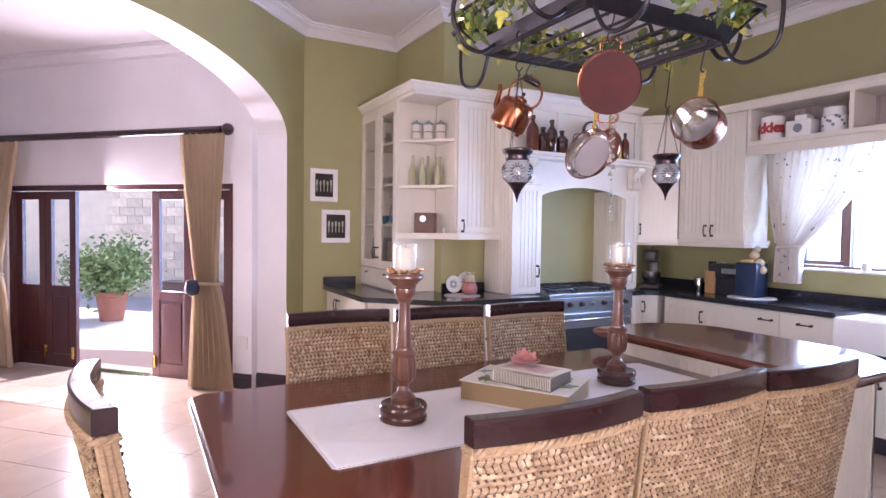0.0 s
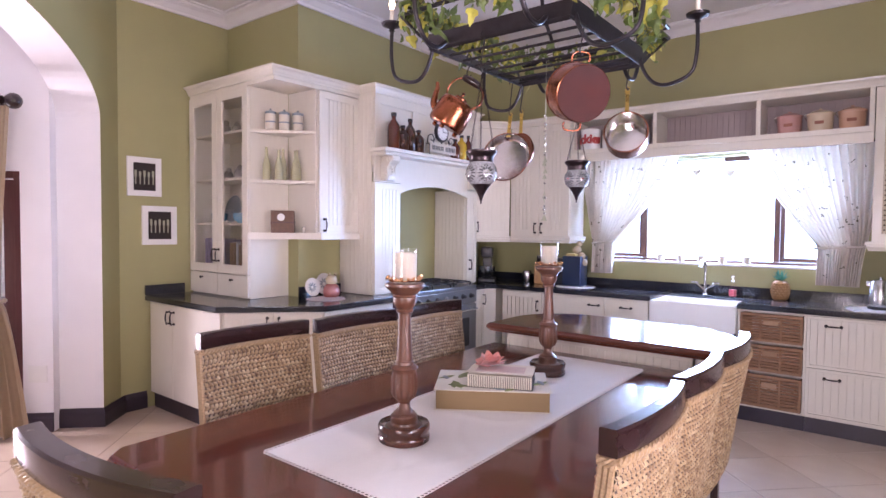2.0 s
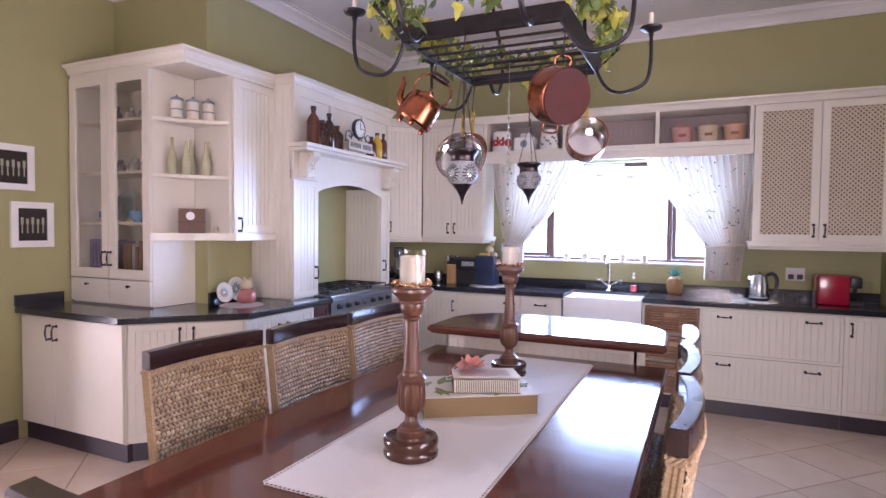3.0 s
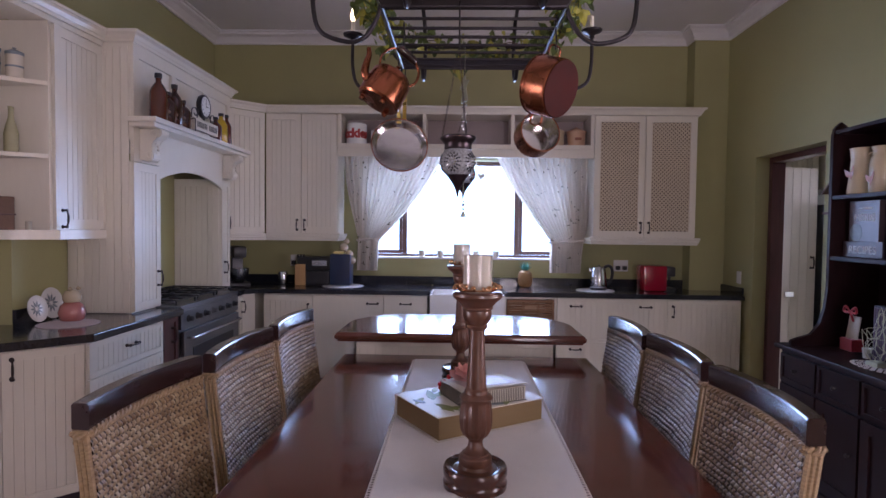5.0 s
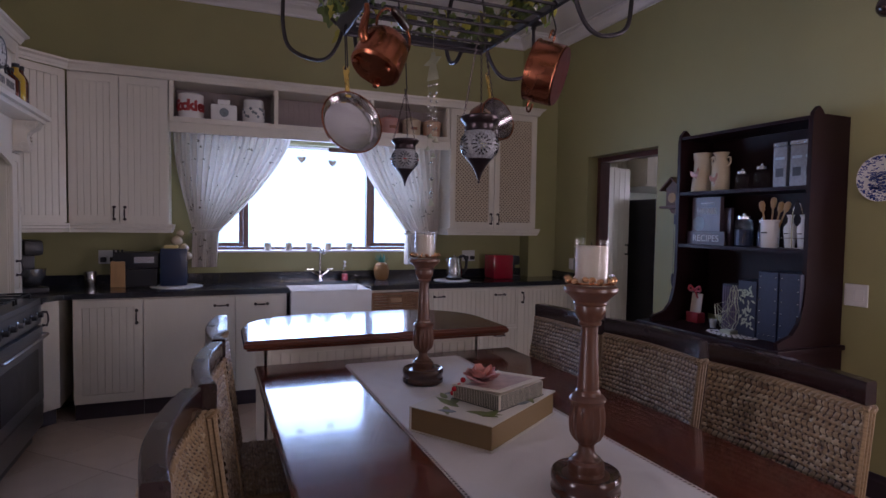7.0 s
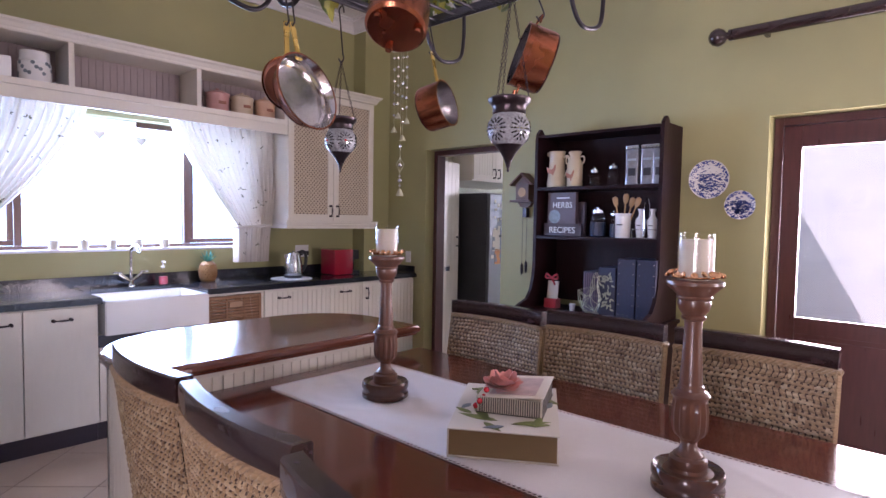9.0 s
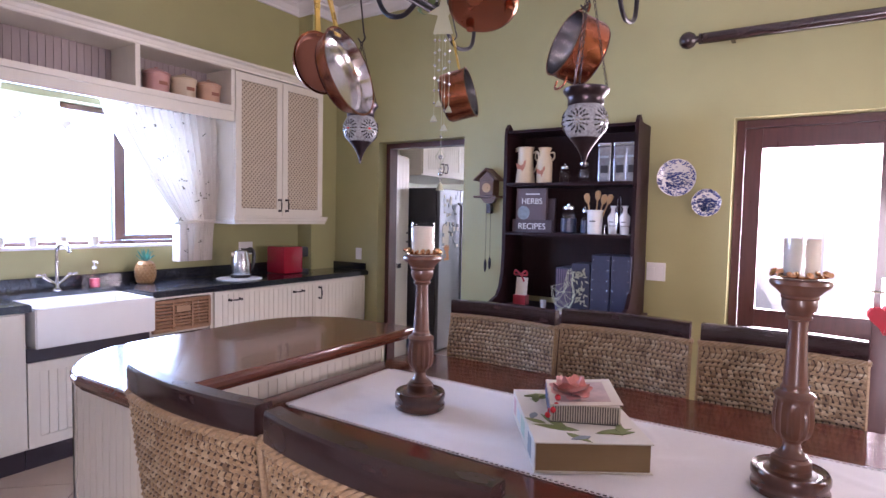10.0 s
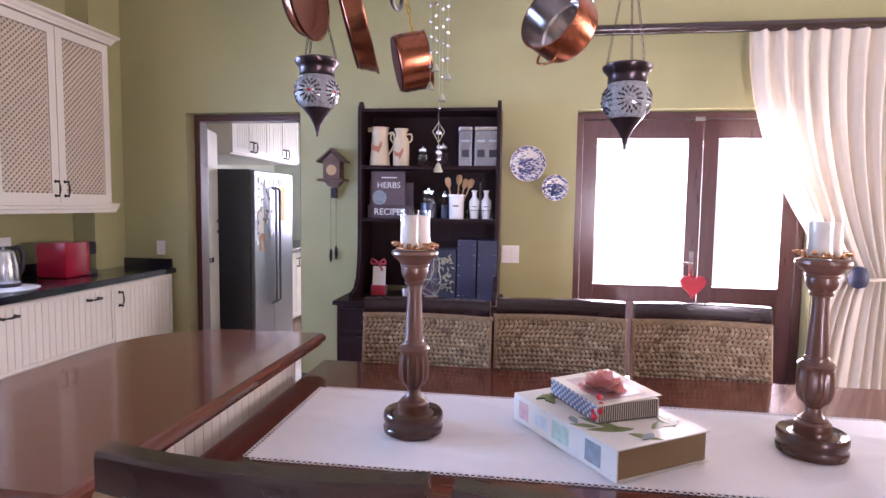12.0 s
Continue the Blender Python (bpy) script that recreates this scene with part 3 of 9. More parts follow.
def range_cooker():
    t = thing("range_cooker", pose(3.022, 3.755, 0), "stainless steel range cooker with black gas hob", "cooker")
    w, d = 0.98, 0.57
    part("body", B((0, w, 0.02, d, 0.10, 0.895), bev=0.003), RANGE_STEEL, t)
    for x in (0.05, w - 0.05):
        for y in (0.07, d - 0.06):
            part("leg", lathe([(0.022, 0), (0.022, 0.008), (0.013, 0.012), (0.013, 0.102)], 12), RANGE_STEEL, t, at=pose(x, y, 0))
    part("kickboard", B((0.03, w - 0.03, 0.05, 0.06, 0.01, 0.10)), BLACK, t)
    part("hob", B((0, w, 0.0, d, 0.895, 0.93), bev=0.004), RANGE_STEEL, t)
    part("control_panel", B((0, w, 0.0, 0.018, 0.77, 0.893), bev=0.002), RANGE_STEEL, t)
    for i in range(7):
        part("knob", lathe([(0.024, 0), (0.024, 0.006), (0.018, 0.010), (0.016, 0.034), (0.003, 0.036)], 14, None, pose(0, 0, 0, 90)), BLACK if i != 3 else RANGE_STEEL, t, at=pose(0.10 + i * (w - 0.2) / 6, 0, 0.835), smooth=0.7)
    door = part("oven_door", B((0.02, w - 0.02, -0.012, 0.016, 0.28, 0.755), bev=0.004), RANGE_STEEL, t)
    part("window", B((0.14, w - 0.14, -0.016, -0.011, 0.36, 0.63)), BLACK, door, "dark oven glass")
    part("handle", tube([(0.06, -0.012, 0.71), (0.06, -0.05, 0.71), (0.08, -0.055, 0.71), (w - 0.08, -0.055, 0.71), (w - 0.06, -0.05, 0.71), (w - 0.06, -0.012, 0.71)], 0.009, 10), STEEL, door, smooth=0.8)
    part("storage_drawer", B((0.02, w - 0.02, -0.008, 0.016, 0.115, 0.27), bev=0.003), RANGE_STEEL, t)
    for i, (x, y) in enumerate(((0.17, 0.18), (0.17, 0.47), (0.49, 0.33), (0.81, 0.18), (0.81, 0.47))):
        part("burner", lathe([(0.055, 0), (0.05, 0.012), (0.034, 0.014), (0.034, 0.022), (0.003, 0.025)], 18), BLACK, t, at=pose(x, y, 0.93))
    for i in range(3):
        x0 = 0.035 + i * 0.318
        bm = tube([(x0, 0.05, 0.964), (x0 + 0.27, 0.05, 0.964), (x0 + 0.27, 0.53, 0.964), (x0, 0.53, 0.964)], 0.006, 4, closed=True)
        grate = part("pan_support", bm, BLACK, t, "black cast iron grate")
        for q in ((x0, 0.29, x0 + 0.27, 0.29), (x0 + 0.135, 0.05, x0 + 0.135, 0.53), (x0, 0.17, x0 + 0.27, 0.17), (x0, 0.41, x0 + 0.27, 0.41)):
            part("bar", B((q[0] - 0.004, q[2] + 0.004, q[1] - 0.004, q[3] + 0.004, 0.958, 0.9695)), BLACK, grate)
        for x in (x0, x0 + 0.27):
            for y in (0.05, 0.53):
                part("foot", B((x - 0.005, x + 0.005, y - 0.005, y + 0.005, 0.93, 0.959)), BLACK, grate)


range_cooker()
t = thing("base_cabinet", pose(4.006, 3.79, 0), "narrow cream base cabinet beside the range", "kitchen cabinet", "base cabinets by the range")
part("body", prism([(0.003, 0.022), (0.19, 0.022), (0.288, -0.07), (0.84, -0.07), (0.84, 0.52), (0.003, 0.52)], 0.12, 0.877), CREAM, t)
part("plinth", prism([(0.003, 0.06), (0.22, 0.06), (0.32, -0.04), (0.36, 0.1), (0.003, 0.1)], 0.002, 0.118), DARK_TRIM, t, "dark purple brown plinth")
cab_door(t, 0.005, 0.19, 0.13, 0.87, 0, "bead", (0.16, 0.77), rail=0.04)

# ---- wall cabinets ----
CROWN = [(0, -0.066), (0.012, -0.066), (0.016, -0.05), (0.02, -0.046), (0.03, -0.026), (0.045, -0.015), (0.05, -0.014), (0.052, 0.0), (0, 0.0)]
LIGHT_RAIL = [(0, 0), (0.012, 0.0), (0.016, 0.02), (0.024, 0.03), (0.024, 0.045), (0.03, 0.05), (0.03, 0.066), (0, 0.066)]


def wall_unit(x, y, w, z0, z1, d, turn, label, doors, group="wall cabinets"):
    t = thing("wall_cabinet", pose(x, y, 0, 0, 0, turn), label, "kitchen cabinet", group)
    carcass(t, w, d, z0, z1, material=CREAM, shelves=(z0 + (z1 - z0) / 3, z0 + (z1 - z0) * 2 / 3))
    for q in doors:
        cab_door(t, *q[0], 0, *q[1:])
    return t


W1 = 0.66
wall_unit(4.54, 3.705, 0.665, 1.41, 2.52, 0.335, -90, "cream beadboard wall cabinet beside the window", [((0, W1 / 2, 1.412, 2.515), "bead", (W1 / 2 - 0.035, 1.49)), ((W1 / 2, W1, 1.412, 2.515), "bead", (W1 / 2 + 0.035, 1.49))])
wall_unit(4.54, 0.685, 0.925, 1.41, 2.52, 0.335, -90, "cream wall cabinet with tan lattice doors", [((0, 0.4625, 1.412, 2.515), "lattice", (0.425, 1.50)), ((0.4625, 0.925, 1.412, 2.515), "lattice", (0.50, 1.50))])
t = thing("corner_wall_cabinet", pose(4.262, 3.988, 0, 0, 0, -45), "narrow cream beadboard corner wall cabinet", "kitchen cabinet")
part("body", B((0.002, 0.388, 0.022, 0.42, 1.41, 2.52)), CREAM, t)
cab_door(t, 0, 0.39, 1.412, 2.515, 0, "bead", (0.05, 1.50), rail=0.05)
t = thing("niche_shelf_unit", facing_west(4.54, 3.035), "cream open shelf unit with three niches above the window", "shelf")
wn3 = 2.345
part("body", B((0, wn3, 0.0, 0.33, 2.205, 2.245), (0, wn3, 0.0, 0.33, 2.515, 2.535), (0, 0.03, 0.0, 0.33, 2.245, 2.515), (wn3 - 0.03, wn3, 0.0, 0.33, 2.245, 2.515)), CREAM, t)
for x in (0.795, 1.605):
    part("divider", B((x - 0.016, x + 0.016, 0.001, 0.32, 2.245, 2.515)), CREAM, t)
# Mauve grey holds the shade inside the niches, put into the back's colour.
NICHE_SHADE = mat("niche_back_shade", (0.40, 0.33, 0.33), 0.5, vary=0.06)
bp = part("back_panel", B((0.03, wn3 - 0.03, 0.314, 0.325, 2.246, 2.514)), NICHE_SHADE, t, "beadboard back in mauve grey for the shade of the niches")
boards(bp, 0.031, wn3 - 0.031, 2.247, 2.513, 0.305, material=NICHE_SHADE)
part("pelmet", B((0, wn3, 0.002, 0.022, 2.125, 2.203), bev=0.003), CREAM, t)
part("cabinet_crown", sweep(CROWN, [(4.87, -0.25, 2.583), (4.535, -0.25, 2.583), (4.535, 3.70, 2.583), (4.258, 3.982, 2.583)][::-1]), CREAM, None, "cream moulded crown along the wall cabinets", kind="structure")
part("cabinet_frieze", B((4.541, 4.86, -0.238, 3.70, 2.5365, 2.581)), CREAM, None, "cream frieze above the wall cabinets", kind="structure")
part("light_rail", sweep(LIGHT_RAIL, [(4.87, -0.245, 1.344), (4.535, -0.245, 1.344), (4.535, 0.69, 1.344), (4.87, 0.69, 1.344)][::-1]), CREAM, None, "cream moulded light rail under the lattice cabinet", kind="structure")
part("light_rail", sweep(LIGHT_RAIL, [(4.87, 3.04, 1.344), (4.535, 3.04, 1.344), (4.535, 3.70, 1.344), (4.258, 3.982, 1.344)][::-1]), CREAM, None, "cream moulded light rail under the wall cabinets", kind="structure")

# the glass cabinet
g = thing("glass_cabinet", facing_west(1.921, 5.30), "tall cream glass-fronted cabinet standing on the worktop", "display cabinet")
gw = 0.85
carcass(g, gw, 0.376, 0.922, 2.55, shelves=(1.50, 1.86, 2.23), t=0.022)
part("drawer_front", B((0.003, gw / 2 - 0.002, 0, 0.02, 0.935, 1.10), bev=0.002), CREAM, g)
part("drawer_front", B((gw / 2 + 0.002, gw - 0.003, 0, 0.02, 0.935, 1.10), bev=0.002), CREAM, g)
for x in (0.2, 0.64):
    part("knob", KNOB, HANDLE_IRON, g, "small dark pewter knob", pose(x, 0, 1.06))
cab_door(g, 0, gw / 2, 1.105, 2.55, 0, "glass", (gw / 2 - 0.03, 1.25), rail=0.07)
cab_door(g, gw / 2, gw, 1.105, 2.55, 0, "glass", (gw / 2 + 0.03, 1.25), rail=0.07)
part("cabinet_crown", sweep(CROWN, [(1.925, 5.30, 2.645), (1.925, 4.125, 2.645), (2.735, 4.085, 2.645)]), CREAM, None, "cream moulded crown on the glass cabinet", kind="structure")
part("cabinet_top", prism([(1.93, 5.30), (1.93, 4.13), (2.735, 4.09), (2.735, 4.32), (2.29, 4.32), (2.29, 5.30)], 2.552, 2.643), CREAM, None, "cream flat top over the corner shelves", kind="structure")

c = thing("corner_shelf_unit", pose(0, 0, 0), "cream open corner shelves beside the glass cabinet", "shelf")


def bowed(a, b, bow, n=8):
    a, b = Vector(a), Vector(b)
    out = Vector((b.y - a.y, a.x - b.x)).normalized()
    return [tuple(a.lerp(b, i / n) + out * bow * math.sin(math.pi * i / n)) for i in range(n + 1)]


for z in (1.83, 2.215):
    part("shelf", prism(bowed((1.935, 4.446), (2.285, 4.105), -0.03) + [(2.297, 4.4), (2.297, 4.446)], z - 0.011, z + 0.011), CREAM, c)
part("foot_shelf", prism(bowed((1.921, 4.446), (2.32, 4.07), -0.05) + [(2.735, 4.07), (2.735, 4.32), (2.297, 4.32), (2.297, 4.446)], 1.385, 1.436), CREAM, c)
part("side_panel", B((2.297, 2.315, 4.11, 4.4455, 1.437, 2.55)), CREAM, c)
d = thing("wall_cabinet", pose(2.317, 4.09, 0), "cream beadboard wall cabinet beside the corner shelves", "kitchen cabinet", "wall cabinets")
carcass(d, 0.416, 0.235, 1.437, 2.55)
cab_door(d, 0, 0.416, 1.439, 2.545, 0, "bead", (0.045, 1.50))

# the hood surround over the range
h = thing("hood_surround", pose(2.74, 3.905, 0), "cream mantel surround with arched hood over the range", "cooker hood")
hw, hd = 1.47, 0.42
for x0, x1 in ((0, 0.31), (1.30, hw)):
    part("pier", B((x0, x1, 0.022, hd, 0.922, 1.86)), CREAM, h)
    cab_door(h, x0, x1, 0.93, 1.858, 0, "bead", (x1 - 0.045 if x0 == 0 else x0 + 0.04, 1.12), rail=0.05)
sp = part("side_panel", B((-0.002, 0.0, 0.03, hd - 0.01, 0.925, 2.55)), CREAM, h, "cream beadboard side panel")
boards(sp, 0.01, hd - 0.04, 0.93, 2.55, 0, m=pose(-0.0115, hd - 0.012, 0, 0, 0, -90))
sp = part("side_panel", B((1.296, 1.299, 0.03, hd - 0.01, 0.925, 1.80)), CREAM, h, "cream beadboard alcove lining")
boards(sp, 0.01, hd - 0.04, 0.93, 1.80, 0, m=pose(1.287, hd - 0.012, 0, 0, 0, -90))
part("back_panel", B((0.312, 1.285, hd - 0.02, hd - 0.005, 0.95, 1.95)), GREEN, h, "olive green painted alcove back")
part("hood_box", B((0, hw, 0.022, hd, 1.99, 2.56)), CREAM, h)
xs = [i / 24 for i in range(25)]
bm = bmesh.new()
lo = [(0, 1.862), (0.31, 1.862)] + [(0.31 + 0.99 * u, 1.775 + 0.085 * math.sin(math.pi * u) ** 0.8) for u in xs] + [(1.30, 1.862), (hw, 1.862)]
cols = [[bm.verts.new((x, y, z)) for y, z in ((0, zz), (0, 2.07), (0.022, 2.07), (0.022, zz))] for x, zz in lo]
for a, b in zip(cols, cols[1:]):
    if abs(a[0].co.x - b[0].co.x) < 1e-5:
        continue
    for k in range(4):
        bm.faces.new((a[k], b[k], b[(k + 1) % 4], a[(k + 1) % 4]))
bm.faces.new(cols[0])
bm.faces.new(cols[-1])
part("arched_valance", bm, CREAM, h)
part("frieze_panel", B((0, 0.06, 0, 0.02, 2.13, 2.56), (hw - 0.06, hw, 0, 0.02, 2.13, 2.56), (0.06, hw - 0.06, 0.0006, 0.02, 2.50, 2.56), (0.06, hw - 0.06, 0.0006, 0.02, 2.13, 2.17), (0.47, 0.53, 0.0006, 0.02, 2.17, 2.50), (0.96, 1.02, 0.0006, 0.02, 2.17, 2.50), bev=0.002), CREAM, h)
part("mantel_shelf", B((-0.05, hw + 0.06, -0.165, 0.02, 2.095, 2.125), (-0.02, hw + 0.03, -0.14, 0.02, 2.07, 2.094), bev=0.005), CREAM, h)
part("crown", sweep(CROWN, [(0, hd, 2.645), (0, 0, 2.645), (hw, 0, 2.645), (hw, 0.14, 2.645)]), CREAM, h)
part("top", B((0.001, hw, 0.001, hd, 2.56, 2.643)), CREAM, h)
corbel = [(0.0, 0.0), (-0.135, 0.0), (-0.14, -0.03), (-0.12, -0.055), (-0.085, -0.07), (-0.07, -0.10), (-0.075, -0.13), (-0.09, -0.16), (-0.085, -0.19), (-0.055, -0.205), (-0.03, -0.19), (0.0, -0.20)]
for x in (0.06, hw - 0.16):
    bm = prism([(y, z) for y, z in corbel], x, x + 0.10, None, Matrix(((0, 0, 1, 0), (1, 0, 0, 0), (0, 1, 0, 2.068), (0, 0, 0, 1))))
    bmesh.ops.bevel(bm, geom=bm.edges[:], offset=0.006, segments=2, affect="EDGES")
    cb = part("corbel", bm, CREAM, h, "cream carved scroll corbel", smooth=0.6)
    sc = bmesh.new()
    for k, (yy, zz, r0) in enumerate(((-0.10, -0.035, 0.03), (-0.062, -0.165, 0.026))):
        for side in (x - 0.003, x + 0.103):
            tube([(side, yy + r0 * (1 - a / 15) * math.cos(a), zz + r0 * (1 - a / 15) * math.sin(a)) for a in [i * 0.7 for i in range(16)]], 0.0045, 6, sc)
    for k in range(5):
        lathe([(0.004, -0.012), (0.012, 0), (0.004, 0.012)], 8, sc, pose(x + 0.05, -0.075 - 0.02 * math.sin(k), -0.08 - k * 0.022))
    bmesh.ops.translate(sc, vec=(0, 0, 2.068), verts=sc.verts)
    part("scroll", sc, CREAM, cb, smooth=1.0)

# the island
isl_o = [(2.43, 1.20), (2.43, 2.60)] + [(2.76 + 0.42 * math.sin(a), 2.18 + 0.42 * math.cos(a)) for a in [i * math.pi / 20 for i in range(1, 11)]] + [(2.76 + 0.42 * math.cos(a), 1.62 - 0.42 * math.sin(a)) for a in [i * math.pi / 20 for i in range(0, 10)]]
i_t = thing("kitchen_island", pose(0, 0, 0), "cream beadboard kitchen island with rounded mahogany top", "kitchen island")
cx, cy = 2.82, 1.90


def grown(outline, out):
    bmx = [Vector(p) for p in outline]
    n = len(bmx)
    res = []
    for i, p in enumerate(bmx):
        a, b = (p - bmx[i - 1]).normalized(), (bmx[(i + 1) % n] - p).normalized()
        na, nb = Vector((-a.y, a.x)), Vector((-b.y, b.x))
        k = (na + nb).normalized()
        k /= max(0.5, k.dot(na))
        res.append(tuple(p + k * out))
    return res


def edge_top(outline, zs, name, material, parent, label):
    """A top with a moulded edge: zs rows of (outward, z) from the foot up."""
    bm = bmesh.new()
    rings = [[bm.verts.new((x, y, z)) for x, y in grown(outline, o)] for o, z in zs]
    n = len(outline)
    for a, b in zip(rings, rings[1:]):
        for i in range(n):
            j = (i + 1) % n
            bm.faces.new((a[i], a[j], b[j], b[i]))
    bm.faces.new(rings[0])
    bm.faces.new(rings[-1])
    return part(name, bm, material, parent, label)


edge_top(isl_o, [(-0.05, 0.83), (-0.018, 0.832), (-0.014, 0.842), (-0.004, 0.848), (0.0, 0.855), (0.0, 0.868), (-0.006, 0.873), (-0.008, 0.880), (-0.016, 0.884)], "top", MAHOG2, i_t, "polished mahogany top with stepped edge")
bx0, bx1, by0, by1 = 2.50, 3.06, 1.36, 2.50
part("body", B((bx0 + 0.014, bx1 - 0.014, by0 + 0.014, by1 - 0.014, 0.0, 0.829)), CREAM, i_t)
for (m, wd) in ((pose(bx0, by1, 0, 0, 0, -90), by1 - by0), (pose(bx1, by0, 0, 0, 0, 90), by1 - by0), (pose(bx0, by0, 0), bx1 - bx0), (pose(bx1, by1, 0, 0, 0, 180), bx1 - bx0)):
    bm = B((0, 0.03, 0, 0.013, 0.1, 0.828), (wd - 0.03, wd, 0.0, 0.013, 0.1, 0.828), (0.03, wd - 0.03, 0, 0.013, 0.80, 0.828), (0.03, wd - 0.03, 0.009, 0.0135, 0.10, 0.80))
    bp = part("beadboard_panel", bm, CREAM, i_t, at=m)
    boards(bp, 0.031, wd - 0.031, 0.10, 0.799, 0.002)
part("plinth", B((bx0 - 0.006, bx1 + 0.006, by0 - 0.006, by1 + 0.006, 0.001, 0.098)), DARK_TRIM, i_t, "dark purple brown plinth")

# ---- dining table, chairs and what stands on it ----
TAB_X0, TAB_X1, TAB_Y0, TAB_Y1, TAB_Z = 0.148, 2.445, 1.19, 2.55, 0.765


def dining_table():
    t = thing("dining_table", pose(0, 0, 0), "long polished red-brown mahogany dining table", "table")
    c = 0.05
    o = [(TAB_X0 + c, TAB_Y0), (TAB_X0, TAB_Y0 + c), (TAB_X0, TAB_Y1 - c), (TAB_X0 + c, TAB_Y1), (TAB_X1, TAB_Y1), (TAB_X1, TAB_Y0)]
    edge_top(o, [(-0.05, 0.70), (-0.03, 0.702), (-0.026, 0.712), (-0.016, 0.716), (-0.012, 0.728), (-0.002, 0.732), (0.0, 0.738), (0.0, 0.752), (-0.004, 0.754), (-0.007, 0.762), (-0.014, TAB_Z)], "tabletop", MAHOG, t, "polished mahogany top with moulded edge")
    x0, x1, y0, y1 = TAB_X0 + 0.12, TAB_X1 - 0.12, TAB_Y0 + 0.12, TAB_Y1 - 0.12
    part("apron", B((x0 + 0.03, x1 - 0.03, y0 + 0.01, y0 + 0.03, 0.62, 0.70), (x0 + 0.03, x1 - 0.03, y1 - 0.03, y1 - 0.01, 0.62, 0.70), (x0 + 0.01, x0 + 0.03, y0 + 0.03, y1 - 0.03, 0.62, 0.70), (x1 - 0.03, x1 - 0.01, y0 + 0.03, y1 - 0.03, 0.62, 0.70)), MAHOG, t)
    leg = mesh_of(lathe([(0.03, 0), (0.035, 0.02), (0.025, 0.05), (0.03, 0.1), (0.045, 0.16), (0.05, 0.25), (0.035, 0.38), (0.03, 0.42), (0.045, 0.45), (0.04, 0.47), (0.045, 0.49), (0.045, 0.70)], 16), "leg", 0.7)
    for x in (x0 + 0.03, x1 - 0.03):
        for y in (y0 + 0.03, y1 - 0.03):
            part("leg", leg, MAHOG, t, at=pose(x, y, 0))


dining_table()
ABACA = mat("woven_abaca", (0.33, 0.225, 0.125), 0.42, vary=0.6, noise_scale=60, stretch=(1.0, 1.0, 3.0), bump=0.6, bump_scale=260, dist=0.0015, spec=0.4)
ABACA_PALE = mat("pale_abaca_strand", (0.44, 0.33, 0.20), 0.38, vary=0.4, noise_scale=40, bump=0.4, bump_scale=260, dist=0.0015)
ABACA_BROWN = mat("brown_abaca_strand", (0.20, 0.12, 0.06), 0.4, vary=0.4, noise_scale=40, bump=0.4, bump_scale=260, dist=0.0015)
# Shade in the creases between strands, given as a darker colour.
ABACA_SHADE = mat("weave_gap_shade", (0.04, 0.02, 0.012), 0.6, vary=0.3)


def weave_grid(width, z0, z1, place, cols, rows, amp=0.0095):
    """Level twisted strands, row on row, that lean to and fro: place(u, z, out) gives the point u across, z up, raised by out."""
    bm = bmesh.new()
    per, tall = 8, 4
    nu, nv = cols * per, rows * tall
    grid, low = [], []
    for j in range(nv + 1):
        row, q = divmod(j, tall)
        lean = 0.5 if row % 2 else -0.5
        across = math.sin(math.pi * q / tall)
        line, marks = [], []
        for i in range(nu + 1):
            a = i / per + lean * (q / tall) + 0.37 * math.sin(row * 2.3)
            lump = abs(math.cos(math.pi * a))
            rough_ = noise.noise(Vector((i * 0.31, j * 0.37, width)))
            h = amp * (across ** 0.6 * (0.5 + 0.5 * lump) + 0.22 * rough_)
            z = z0 + (z1 - z0) * j / nv + 0.0016 * math.sin(i * 0.11 + row) + 0.0012 * rough_
            line.append(bm.verts.new(place(i / nu * width - width / 2, z, h)))
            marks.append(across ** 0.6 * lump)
        grid.append(line)
        low.append(marks)
    for j in range(nv):
        row = j // tall
        for i in range(nu):
            f = bm.faces.new((grid[j][i], grid[j][i + 1], grid[j + 1][i + 1], grid[j + 1][i]))
            f.smooth = True
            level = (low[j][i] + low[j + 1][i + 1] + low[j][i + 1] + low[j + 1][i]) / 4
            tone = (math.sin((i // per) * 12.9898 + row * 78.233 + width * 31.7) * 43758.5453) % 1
            # Low faces get the painted crease shade; other tones vary by strand.
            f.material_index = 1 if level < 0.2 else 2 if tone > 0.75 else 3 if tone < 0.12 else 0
    return bm


def braid(points, r, bm=None, pitch=0.030):
    """Two fat strands laid round each other along points."""
    pts = [Vector(p) for p in points]
    dense = []
    for a, b in zip(pts, pts[1:]):
        n = max(2, int((b - a).length / 0.007))
        dense += [a.lerp(b, i / n) for i in range(n)]
    dense.append(pts[-1])
    bm = bm or bmesh.new()
    for ph in (0, 2.1, 4.2):
        line, s = [], 0.0
        for i, p in enumerate(dense):
            d = (dense[min(i + 1, len(dense) - 1)] - dense[max(i - 1, 0)]).normalized()
            side = d.cross(Vector((0, 0, 1)))
            side = side.normalized() if side.length > 0.2 else Vector((1, 0, 0))
            up = side.cross(d)
            if i:
                s += (p - dense[i - 1]).length
            a = s / pitch * math.pi + ph
            line.append(p + side * r * 0.8 * math.cos(a) + up * r * 0.8 * math.sin(a))
        tube(line, r * 0.75, 5, bm)
    return bm


